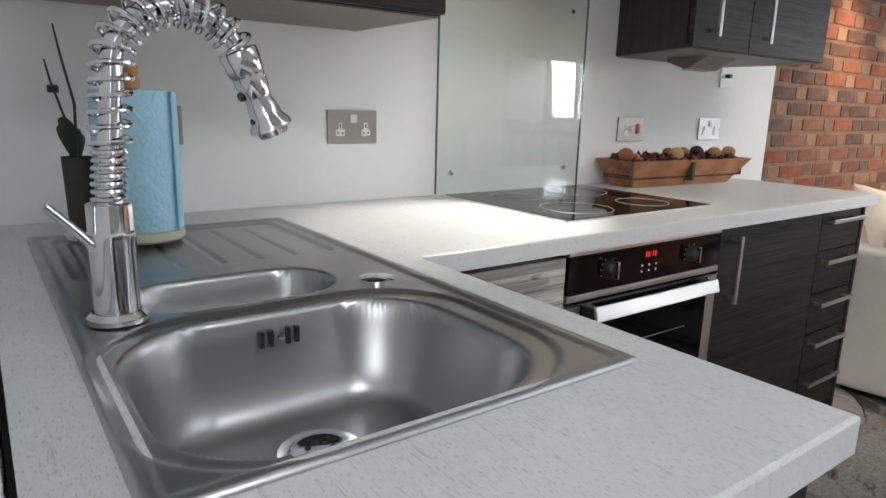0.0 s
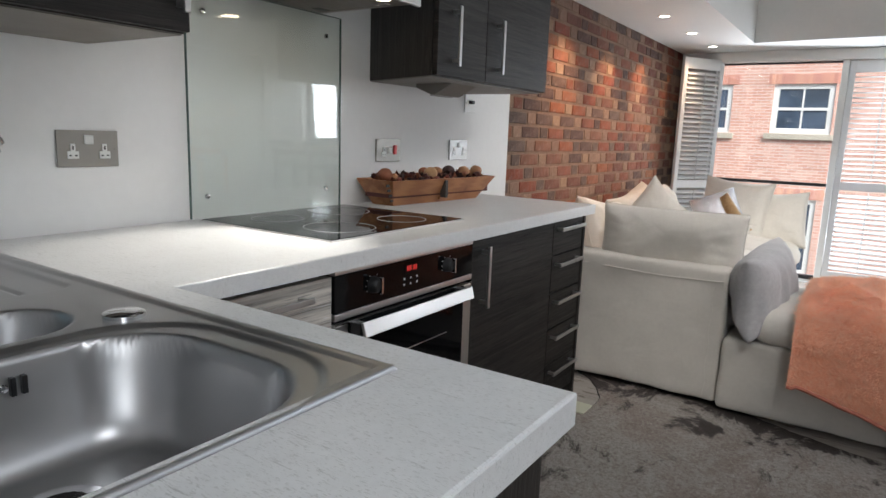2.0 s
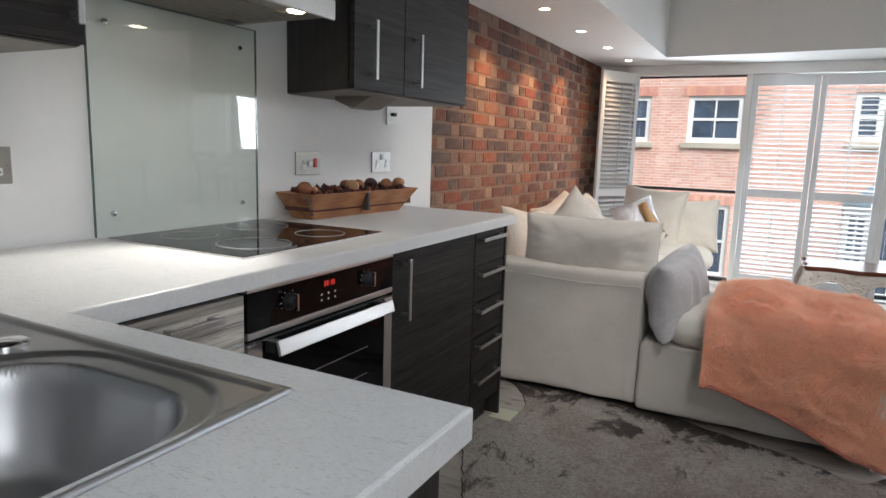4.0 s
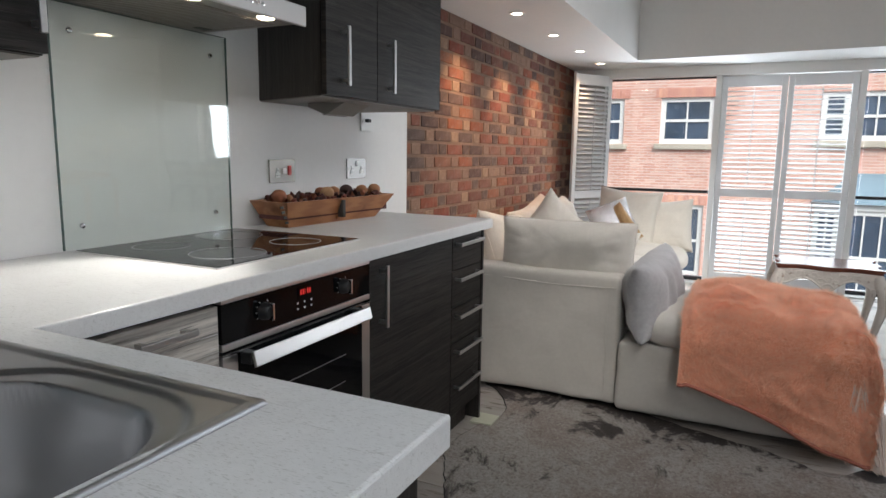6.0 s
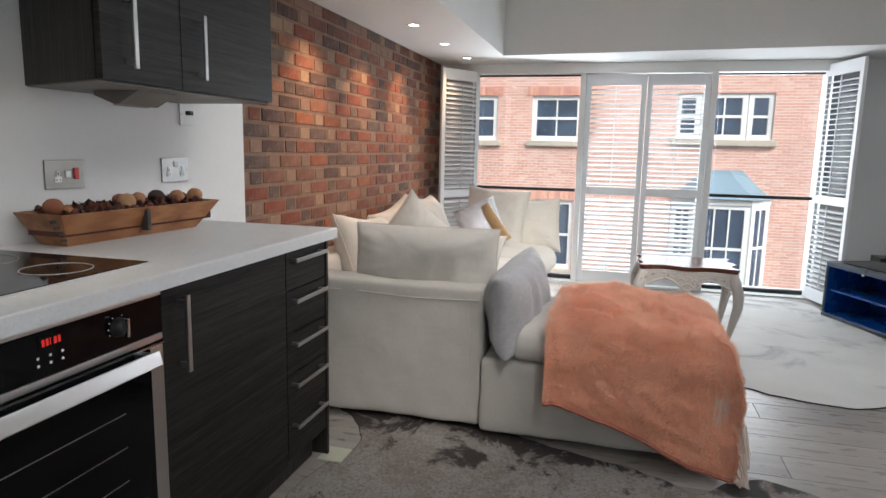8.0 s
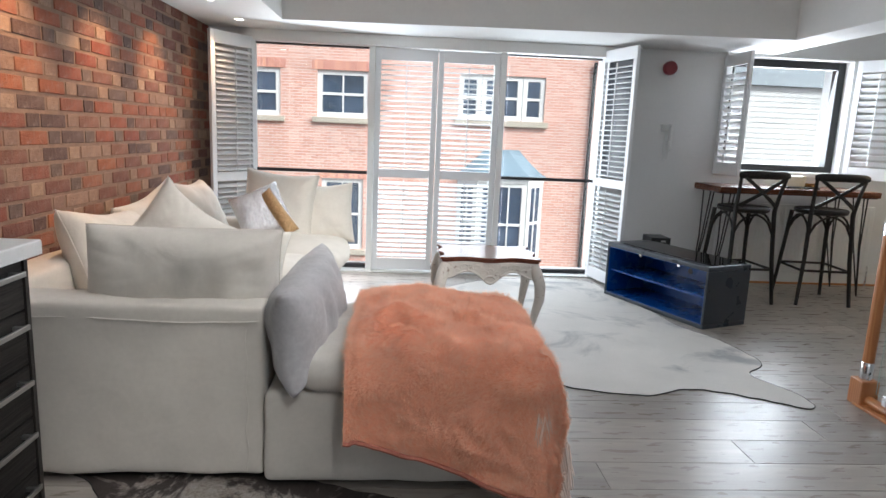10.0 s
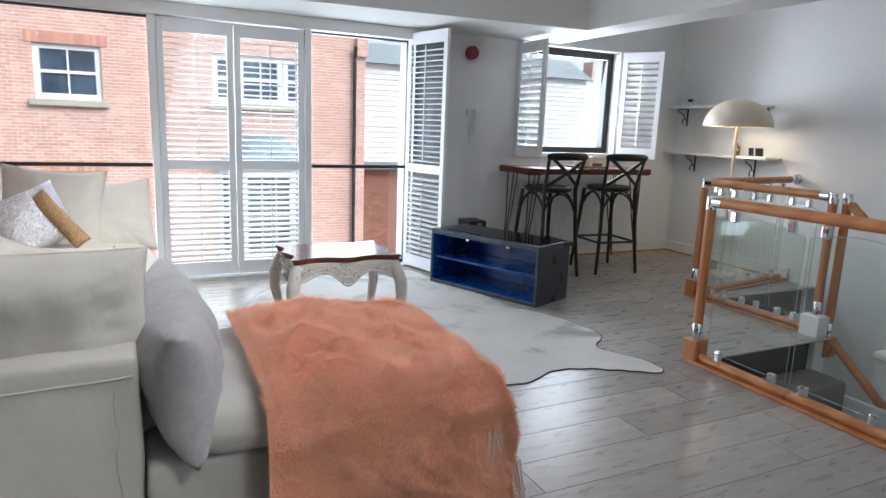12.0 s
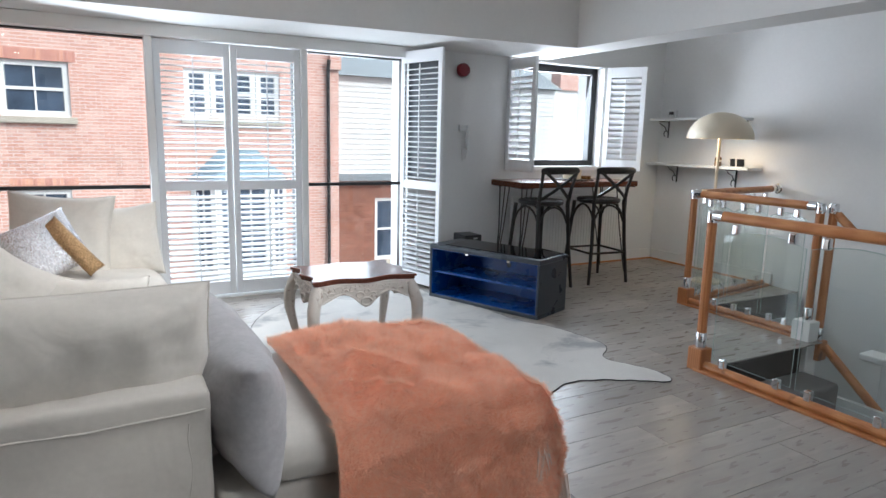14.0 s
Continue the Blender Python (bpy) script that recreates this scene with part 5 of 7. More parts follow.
for px, py, r, c in ((-0.272, -0.02, 0.027, 2), (-0.02, -0.03, 0.028, 5), (0.07, 0.01, 0.024, 4), (0.215, -0.02, 0.026, 4), (0.312, -0.015, 0.027, 4), (0.155, 0.015, 0.028, 3), (0.01, 0.03, 0.022, 2)):
    f = thing("dried_fruit", "round dried orange-brown fruit lying in the potpourri", "dried fruit", tuple(TR @ Vector((px, py, CT + 0.095))), "dried fruit in the trough")
    bm = bmesh.new()
    bmesh.ops.create_uvsphere(bm, u_segments=18, v_segments=12, radius=r)
    for v in bm.verts:
        v.co.z *= 0.9
        v.co *= 1 + 0.05 * noise.noise(v.co * 60 + Vector((px * 50, 0, 0)))
    bmesh.ops.transform(bm, matrix=Matrix.Translation(TR @ Vector((px, py, CT + 0.112))), verts=bm.verts)
    part("fruit", bm, POT[c], f, "", "all")


# ---- sofa and living area ----
sofa = thing("sofa", "cream linen corner sofa with loose covers along the brick wall", "sofa", (4.6, -0.6, 0.0))
part("back_panel", soft_box(2.982, -1.145, 0.03, 3.17, -0.225, 0.632, 0.022, 0.002, 0.007, 0.03, 1), linen, sofa, "", True)
part("wall_back", soft_box(3.0, -0.22, 0.03, 5.60, -0.03, 0.625, 0.03, 0.006, 0.008, 0.05, 2), linen, sofa, "", True)
part("far_arm", soft_box(5.46, -1.14, 0.03, 5.62, -0.205, 0.56, 0.03, 0.006, 0.006, 0.08, 3), linen, sofa, "", True)
part("seat_base", soft_box(3.175, -1.12, 0.03, 5.455, -0.205, 0.32, 0.02, 0.0, 0.004, 0.1, 4), linen, sofa, "", True)
for x0, x1 in ((3.18, 3.93), (3.935, 4.69), (4.695, 5.45)):
    part("seat_cushion", soft_box(x0, -1.21, 0.322, x1, -0.21, 0.475, 0.065, 0.05, 0.010, 0.045, x0), cushion_linen, sofa, "", True)
part("seam", tube([(2.980 + 0.003 * math.sin(y * 31), y, 0.578 + 0.005 * math.sin(y * 9)) for y in [-1.13 + 0.03 * i for i in range(30)]], 0.0028, 6), linen, sofa)
part("seam", tube([(2.982, -1.09 + 0.004 * math.sin(z * 40), z) for z in [0.05 + 0.02 * i for i in range(26)]], 0.0016, 6), linen, sofa)
ottoman = thing("chaise", "cream linen chaise with a loose seat pad", "chaise", (3.4, -1.7, 0.0))
part("base", soft_box(2.955, -2.11, 0.022, 3.68, -1.150, 0.345, 0.022, 0.002, 0.007, 0.03, 6), linen, ottoman, "", True)
part("seat_pad", soft_box(2.915, -2.08, 0.347, 3.64, -1.265, 0.490, 0.065, 0.025, 0.008, 0.035, 7), cushion_linen, ottoman, "", True)


def cushion(label, w, h, t, m, mat, seed, pinch=0.05, crease=0.012, sag=0.0, category="cushion", group="cushions on the sofa"):
    c = thing("cushion", label, category, tuple(m.translation), group)
    part("cover", pillow(w, h, t, m, seed, n=40, pinch=pinch, crease=crease, sag=sag), mat, c, "", "all")
    if mat is cushion_linen:
        part("piping", rim(w, h, m, pinch, 0.003, sag), mat, c)
    return c


cushion("large cream linen back cushion resting on the sofa's end panel", 0.67, 0.30, 0.24, pose(3.16, -0.842, 0.710, 86, 0, -90), cushion_linen, 1, 0.035, 0.018, 0.0)
cushion("cream linen back cushion leaning on the brick wall", 0.70, 0.46, 0.26, pose(3.93, -0.27, 0.60, 68, 5, 0), cushion_linen, 2, 0.07, 0.016, 0.03)
cushion("cream linen back cushion leaning on the brick wall", 0.74, 0.46, 0.26, pose(4.50, -0.27, 0.62, 68, -7, 0), cushion_linen, 3, 0.07, 0.016, 0.02)
cushion("cream linen back cushion leaning on the brick wall", 0.68, 0.46, 0.24, pose(5.12, -0.27, 0.63, 68, 3, 0), cushion_linen, 4, 0.07, 0.016, 0.02)
cushion("soft white cushion propped on its corner", 0.40, 0.42, 0.20, pose(3.74, -0.62, 0.70, 72, 38, -74), cushion_linen, 5, 0.09, 0.015, 0.02)
cushion("soft white cushion lying against the others", 0.48, 0.34, 0.22, pose(3.80, -0.84, 0.62, 58, 8, -82), cushion_linen, 6, 0.09, 0.015, 0.02)
cushion("large white cushion standing at the far arm", 0.50, 0.50, 0.22, pose(5.32, -0.755, 0.665, 78, 4, -97), cushion_linen, 7, 0.07, 0.014, 0.01)
cushion("large white cushion standing at the far arm", 0.44, 0.42, 0.20, pose(5.42, -1.03, 0.625, 78, -3, -86), cushion_linen, 8, 0.07, 0.014, 0.01)
cushion("square silver sequinned cushion", 0.32, 0.30, 0.11, pose(5.02, -0.70, 0.675, 66, -22, -72), silver_sequins, 9, 0.04, 0.008)
cushion("narrow cushion covered with gold sequins", 0.085, 0.33, 0.06, pose(4.99, -0.815, 0.680, 66, -36, -76), gold_sequins, 10, 0.03, 0.008)
cushion("long grey linen bolster leaning against the sofa's end", 0.99, 0.34, 0.235, pose(3.365, -1.245, 0.528, 84, 0.5, 0), grey_linen, 11, 0.055, 0.020, group="")


def throw_height(s, t, flat_w, flat_l):
    """Relief of the throw's upper side: tufts, folds and soft bulges."""
    q = Vector((t * 4.2, s * 5.0, 0.3))
    w = noise.noise(q) * 0.020 + noise.noise(q * 2.4) * 0.016 + noise.noise(q * 5.5) * 0.009 + noise.noise(q * 11) * 0.004
    w -= 0.010 * abs(noise.noise(Vector((t * 9, s * 4 + 3, 1.7)))) * 2
    # tufted hollows with creases that run between them
    for ts, tt, dw, rs, rt in ((0.34, 0.30, 0.045, 0.10, 0.030), (0.47, 0.40, 0.035, 0.10, 0.030), (0.16, 0.36, 0.022, 0.08, 0.03),
                               (0.38, 0.88, 0.026, 0.08, 0.04), (0.20, 0.80, 0.015, 0.07, 0.03), (0.52, 0.78, 0.012, 0.06, 0.04), (0.30, 0.60, 0.018, 0.10, 0.025)):
        w -= dw * math.exp(-((s - ts) / rs) ** 2 - ((t - tt - 0.15 * (s - ts)) / rt) ** 2)
        w += dw * 0.5 * math.exp(-((s - ts) / rs) ** 2 - ((t - tt - 0.07 - 0.15 * (s - ts)) / rt) ** 2)
    return w * min(1, 0.25 + s * 8, 0.25 + t * 8)


def throw_mesh():
    """The mohair throw: over the pad, down the near front and over the free side."""
    bm = bmesh.new()
    nu, nv = 110, 130
    y_in = -1.425
    flat_w, flat_l = 0.58, 0.66
    g = []
    for i in range(nu + 1):
        u = i / nu
        row = []
        for k in range(nv + 1):
            v = k / nv
            s = u * 0.92
            length = 1.045 + 0.075 * min(1, s / 0.55) + 0.12 * min(1, s / 0.65) - 0.06 * max(0, s - 0.60)
            t = v * length
            fs = min(1, s / flat_w)
            # rounded shoulders to the free side and to the front
            if s < flat_w:
                y, drop_y = y_in - s, 0.0
            else:
                e = s - flat_w
                y = y_in - flat_w - 0.13 * (1 - math.exp(-e / 0.09)) - 0.02 * e
                drop_y = e - 0.09 * (1 - math.exp(-e / 0.09))
            if t < flat_l:
                x, drop_x = 3.60 - t, 0.0
            else:
                e = t - flat_l
                x = 3.60 - flat_l - 0.085 * (1 - math.exp(-e / 0.07)) - 0.03 * e
                drop_x = e - 0.07 * (1 - math.exp(-e / 0.07))
            ft = min(1, t / flat_l)
            z = 0.540 + 0.045 * math.sin(math.pi * min(1, fs * 0.9 + 0.12)) * math.sin(math.pi * (0.15 + 0.65 * ft))
            z -= max(drop_x, drop_y) + 0.30 * min(drop_x, drop_y)
            w = throw_height(s, t, flat_w, flat_l)
            if drop_x + drop_y > 0 or t > flat_l - 0.15:
                w = max(w, -0.010)
            nx, ny = min(1, drop_x * 12), min(1, drop_y * 12)
            x -= w * nx * 0.9 + 0.012 * nx
            y -= w * ny * 0.9
            z += (w * 1.4 if nx + ny == 0 else w * max(0, 1 - nx - ny))
            if u < 0.03 or k < 3:
                z -= 0.012
            z = max(z, 0.016)
            row.append(bm.verts.new((x, y, z)))
        g.append(row)
    for i in range(nu):
        for k in range(nv):
            bm.faces.new((g[i][k], g[i][k + 1], g[i + 1][k + 1], g[i + 1][k]))
    bmesh.ops.recalc_face_normals(bm, faces=bm.faces)
    hem = [g[i][nv].co.copy() for i in range(0, nu + 1, 2)]
    side = [g[nu][k].co.copy() for k in range(nv + 1)]
    bm.normal_update()
    if sum(f.normal.z for f in bm.faces) < 0:
        bmesh.ops.reverse_faces(bm, faces=bm.faces[:])
        bm.normal_update()
    tris = []
    for i in range(nu):
        for k in range(nv):
            tris.append((g[i][k].co.copy(), g[i + 1][k].co.copy(), g[i][k + 1].co.copy(), g[i][k].normal.copy()))
    under = [[bm.verts.new(v.co - v.normal * 0.010) for v in row] for row in g]
    for row in under:
        for v in row:
            v.co.z = max(v.co.z, 0.004)
    for i in range(nu):
        for k in range(nv):
            bm.faces.new((under[i][k], under[i + 1][k], under[i + 1][k + 1], under[i][k + 1]))
    for i in range(nu):
        for k in (0, nv):
            bm.faces.new((g[i][k], g[i + 1][k], under[i + 1][k], under[i][k]))
    for k in range(nv):
        for i in (0, nu):
            bm.faces.new((g[i][k], g[i][k + 1], under[i][k + 1], under[i][k]))
    return bm, hem, side, tris


throw = thing("throw", "fluffy orange mohair throw with a pale fringe draped over the chaise", "throw", (3.3, -1.8, 0.45))
bm, hem, side, tris = throw_mesh()
part("blanket", bm, wool, throw, "", "all")
part("hem", tube([p + Vector((-0.006, 0, 0.006)) for p in hem], 0.008, 6), hem_wool, throw, "brown stitched hem")
rnd = random.Random(4)
verts, faces = [], []
for a, b, c, n in tris:
    for _ in range(13):
        p = a + (b - a) * rnd.random() + (c - a) * rnd.random() + n * 0.001
        flow = noise.noise(p * 3.5) * 5
        along = Vector((math.cos(flow), math.sin(flow), -0.2))
        along = along - n * along.dot(n)
        d = (n * rnd.uniform(0.15, 0.6) + along * rnd.uniform(0.6, 1.2) + Vector((rnd.uniform(-1, 1), rnd.uniform(-1, 1), rnd.uniform(-0.6, 0.3))) * 0.5).normalized() * (rnd.uniform(0.014, 0.036) if n.z > 0.5 else rnd.uniform(0.008, 0.020))
        s = d.cross(n)
        if s.length < 1e-6:
            continue
        s = s.normalized() * 0.0005
        o = len(verts)
        verts += [p - s, p + s, p + d]
        faces.append((o, o + 1, o + 2))
mesh = bpy.data.meshes.new("fuzz")
mesh.from_pydata([tuple(p) for p in verts], [], faces)
hair = bmesh.new()
hair.from_mesh(mesh)
bpy.data.meshes.remove(mesh)
part("fuzz", hair, wool_fuzz, throw, "", kind="stuff")
for i, p in enumerate(side[40:]):
    bm = bmesh.new()
    for _ in range(4):
        q = p + Vector((rnd.uniform(-0.008, 0.008), rnd.uniform(-0.014, -0.002), 0.006))
        length = min(rnd.uniform(0.09, 0.17), max(0.02, q.z - 0.012))
        pts = [q, q + Vector((rnd.uniform(-0.01, 0.01), -0.014, -length * 0.5)), q + Vector((rnd.uniform(-0.03, 0.02), -0.014 + rnd.uniform(-0.018, 0.006), -length))]
        tube(pts, [0.0042, 0.0036, 0.0015], 4, bm=bm)
    part("tassel", bm, fringe_wool, throw, "pale wool tassel", True)


for i in range(54):
    f = i / 53
    top = Vector((2.86 - 0.006 * math.sin(i), -2.085 + 0.03 * math.sin(f * 9), 0.40 - 0.25 * f))
    bm = bmesh.new()
    for _ in range(3):
        q = top + Vector((rnd.uniform(-0.004, 0.002), rnd.uniform(-0.012, 0.012), rnd.uniform(-0.01, 0.01)))
        length = min(rnd.uniform(0.10, 0.16), q.z - 0.012)
        out = rnd.uniform(-0.035, 0.02)
        tube([q, q + Vector((-0.012, out * 0.4, -length * 0.5)), q + Vector((-0.014 + rnd.uniform(-0.008, 0.006), out, -length))], [0.0046, 0.0038, 0.0014], 4, bm=bm)
    part("tassel", bm, fringe_wool, throw, "pale wool tassel", True)


# ---- hides ----
def hide(name, outline, mat, label, z=0.006):
    """A flat hide with a lobed, slightly ragged outline."""
    pts = []
    n = len(outline)
    for i in range(n):
        p0, p1, p2, p3 = [Vector((*outline[(i + j) % n], 0)) for j in (-1, 0, 1, 2)]
        for k in range(10):
            t = k / 10
            q = 0.5 * ((2 * p1) + (p2 - p0) * t + (2 * p0 - 5 * p1 + 4 * p2 - p3) * t * t + (3 * p1 - p0 - 3 * p2 + p3) * t ** 3)
            j = noise.noise(q * 14) * 0.012 + noise.noise(q * 45) * 0.004
            pts.append((q.x + j, q.y - j))
    rug = thing(name, label, "rug", (outline[0][0], outline[0][1], 0))
    part("hair_side", prism(pts, 0.001, z), mat, rug)
    part("edge", tube([(x, y, 0.003) for x, y in pts], 0.0035, 5, closed=True), hide_edge, rug, "dark hide edge")
    return rug


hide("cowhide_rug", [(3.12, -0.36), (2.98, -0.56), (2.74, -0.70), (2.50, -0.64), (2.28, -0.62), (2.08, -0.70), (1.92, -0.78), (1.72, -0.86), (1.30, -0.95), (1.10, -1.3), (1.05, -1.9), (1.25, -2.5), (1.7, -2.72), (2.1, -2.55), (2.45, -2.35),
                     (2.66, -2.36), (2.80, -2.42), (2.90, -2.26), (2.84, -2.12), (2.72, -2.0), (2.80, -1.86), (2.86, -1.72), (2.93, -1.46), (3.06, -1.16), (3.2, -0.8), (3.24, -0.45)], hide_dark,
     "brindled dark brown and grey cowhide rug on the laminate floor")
hide("cowhide_rug", [(3.66, -3.55), (3.80, -3.30), (3.88, -3.05), (3.79, -2.80), (3.90, -2.40), (4.10, -2.25), (4.35, -1.9), (4.9, -1.7), (5.6, -1.8), (6.1, -2.2), (6.3, -2.8), (6.22, -3.2), (5.80, -3.28), (5.3, -3.42), (4.98, -3.46),
                     (4.75, -3.58), (4.30, -3.66), (4.12, -3.50), (4.02, -3.50), (3.82, -3.60)], hide_pale, "pale cream and grey cowhide rug on the laminate floor", 0.0052)

# ---- coffee table ----
table = thing("coffee_table", "small carved table with a glossy red-brown top and distressed white legs", "table", (4.5, -2.08, 0.0))
TX0, TX1, TY0, TY1, TZ = 4.29, 4.71, -2.355, -1.805, 0.560


def serpentine(inset):
    pts = []
    for (xa, ya), (xb, yb), n in (((TX0, TY0), (TX1, TY0), (0, -1)), ((TX1, TY0), (TX1, TY1), (1, 0)), ((TX1, TY1), (TX0, TY1), (0, 1)), ((TX0, TY1), (TX0, TY0), (-1, 0))):
        for k in range(16):
            t = k / 16
            w = 0.018 * math.cos(4 * math.pi * t) - 0.012
            if t < 0.06:
                w -= 0.01
            x, y = xa + (xb - xa) * t + n[0] * w, ya + (yb - ya) * t + n[1] * w
            cx, cy = (TX0 + TX1) / 2, (TY0 + TY1) / 2
            pts.append((cx + (x - cx) * (1 - inset), cy + (y - cy) * (1 - inset)))
    return pts


part("tabletop", prism(serpentine(0), TZ - 0.012, TZ, bevel=0.004), table_top_wood, table)
part("moulding", prism(serpentine(0.03), TZ - 0.026, TZ - 0.012), table_top_wood, table)
for (xa, ya), (xb, yb) in (((TX0, TY0), (TX1, TY0)), ((TX1, TY0), (TX1, TY1)), ((TX1, TY1), (TX0, TY1)), ((TX0, TY1), (TX0, TY0))):
    a, b = Vector((xa, ya, 0)), Vector((xb, yb, 0))
    c = Vector(((TX0 + TX1) / 2, (TY0 + TY1) / 2, 0))
    a, b = c + (a - c) * 0.90, c + (b - c) * 0.90
    d = (b - a).normalized()
    nrm = Vector((d.y, -d.x, 0))
    outline = []
    w = (b - a).length
    for k in range(25):
        t = k / 24
        outline.append((t * w, -(0.052 + 0.042 * abs(math.cos(2 * math.pi * t)) ** 2 + 0.03 * math.exp(-((t - 0.5) / 0.09) ** 2))))
    outline += [(w, 0), (0, 0)]
    m = Matrix(((d.x, 0, nrm.x, a.x), (d.y, 0, nrm.y, a.y), (0, 1, 0, TZ - 0.026), (0, 0, 0, 1)))
    apron = part("apron", prism(outline, -0.011, 0.011, m=m), distressed, table, "carved and pierced apron")
    for k in range(13):
        bm = bmesh.new()
        t = (k + 0.7) / 13.4
        deep = 0.052 + 0.045 * abs(math.cos(2 * math.pi * t)) ** 2
        q = a + d * (w * t) + nrm * 0.012 + Vector((0, 0, TZ - 0.026 - deep * (0.45 + 0.25 * (k % 2))))
        turn = 1 if k < 7 else -1
        size = 0.016 + 0.005 * ((k * 7) % 3)
        pts = [q + d * turn * (size * math.cos(s)) * (1 - s / 9) + Vector((0, 0, size * 0.8 * math.sin(s) * (1 - s / 9))) for s in [0.7 * j for j in range(9)]]
        tube(pts, [0.0045 - 0.0003 * j for j in range(9)], 5, bm=bm)
        part("carving", bm, distressed, apron, "carved scroll", True)
    bm = bmesh.new()
    lower = [a + d * x + nrm * 0.012 + Vector((0, 0, TZ - 0.026 + y + 0.005)) for x, y in outline[:-2]]
    tube(lower, 0.0055, 6, bm=bm)
    part("lip", bm, distressed, apron, "raised scalloped lip", True)
    for k in range(22):
        q = a + d * (w * (k + 0.5) / 22) + nrm * 0.011 + Vector((0, 0, TZ - 0.040))
        part("bead", lathe([(0, 0.0045), (0.004, 0.003), (0.005, 0)], tuple(q), 8, m=Matrix(((d.x, 0, nrm.x, 0), (d.y, 0, nrm.y, 0), (0, 1, 0, 0), (0, 0, 0, 1)))), distressed, apron)
    bm = bmesh.new()
    q = a + d * (w / 2) + nrm * 0.014 + Vector((0, 0, TZ - 0.12))
    tube([q + d * 0.028 * math.cos(s) + Vector((0, 0, 0.02 * math.sin(s))) for s in [0.5 * j for j in range(13)]], 0.006, 6, bm=bm)
    part("carving", bm, distressed, apron, "carved scroll", True)
for x, y in ((TX0, TY0), (TX1, TY0), (TX1, TY1), (TX0, TY1)):
    cx, cy = (TX0 + TX1) / 2, (TY0 + TY1) / 2
    o = Vector((math.copysign(1, x - cx), math.copysign(1, y - cy), 0)).normalized()
    base = Vector((cx + (x - cx) * 0.88, cy + (y - cy) * 0.9, 0))
    pts, rr = [], []
    for t, out, r in ((0, -0.008, 0.028), (0.08, 0.014, 0.032), (0.2, 0.038, 0.032), (0.35, 0.040, 0.028), (0.55, 0.012, 0.021), (0.75, -0.014, 0.0155), (0.88, -0.004, 0.015), (0.95, 0.022, 0.021), (0.985, 0.034, 0.022), (1, 0.034, 0.012)):
        pts.append(base + o * out + Vector((0, 0, (TZ - 0.05) * (1 - t) + 0.008)))
        rr.append(r)
    lg = part("leg", tube(pts, rr, 10), distressed, table, "distressed white cabriole leg", True)
    q = pts[-2] + o * 0.018
    part("foot_scroll", tube([q + o * 0.014 * math.cos(s) + Vector((0, 0, 0.004 + 0.014 * math.sin(s))) for s in [0.6 * j for j in range(9)]], 0.008, 6), distressed, lg, "scrolled foot", True)

# ---- media unit ----
unit = thing("media_unit", "slate grey lacquered media unit with open blue shelves", "media unit", (5.4, -3.6, 0.0))
A, B = Vector((4.893, -3.598, 0)), Vector((5.815, -3.218, 0))
d = (B - A).normalized()
nrm = Vector((d.y, -d.x, 0))
um = Matrix(((d.x, nrm.x, 0, A.x), (d.y, nrm.y, 0, A.y), (0, 0, 1, 0), (0, 0, 0, 1)))
UW, UD, UH = (B - A).length, 0.40, 0.425
for nm, b, mt in (("top", (0, 0, UH - 0.035, UW, UD, UH), slate_lacquer), ("base", (0, 0, 0.0, UW, UD, 0.03), slate_lacquer), ("side", (0, 0, 0.03, 0.022, UD, UH - 0.035), slate_lacquer), ("side", (UW - 0.022, 0, 0.03, UW, UD, UH - 0.035), slate_lacquer),
                  ("back", (0.022, UD - 0.012, 0.03, UW - 0.022, UD, UH - 0.035), slate_lacquer)):
    part(nm, box(*b, bevel=0.006 if nm != "back" else 0, m=um), mt, unit)
for nm, b in (("inner_top", (0.023, 0.006, UH - 0.040, UW - 0.023, UD - 0.013, UH - 0.0355)), ("inner_base", (0.023, 0.006, 0.0305, UW - 0.023, UD - 0.013, 0.035)), ("inner_side", (0.0225, 0.006, 0.0355, 0.027, UD - 0.013, UH - 0.041)),
              ("inner_side", (UW - 0.027, 0.006, 0.0355, UW - 0.0225, UD - 0.013, UH - 0.041)), ("inner_back", (0.0275, UD - 0.018, 0.0355, UW - 0.0275, UD - 0.0135, UH - 0.041)), ("shelf", (0.0275, 0.03, 0.20, UW - 0.0275, UD - 0.019, 0.215))):
    part(nm, box(*b, m=um), blue_lacquer, unit, "blue lacquered lining")
for x in (0.25, 0.62):
    part("clip", box(x, 0.0, UH - 0.05, x + 0.025, 0.006, UH - 0.034, m=um), chrome, unit, "small steel clip")
part("cable_hole", lathe([(0, 0.002), (0.02, 0.002), (0.022, 0)], m=um @ pose(0.5, UD - 0.018, 0.27, 90, 0, 0), seg=16), black_plastic, unit, "dark cable hole")
part("glass_top", box(0.03, 0.05, UH, UW - 0.12, UD - 0.02, UH + 0.006, 0.001, m=um), black_glass, unit, "black glass sheet")
ob = thing("set_top_box", "small black box standing behind the media unit", "electronics", (6.0, -3.66, 0.0))
part("case", box(5.95, -3.78, 0.0, 6.15, -3.62, 0.445, 0.004), black_plastic, ob)
part("port", box(5.949, -3.74, 0.41, 5.95, -3.70, 0.425), handle_steel, ob)

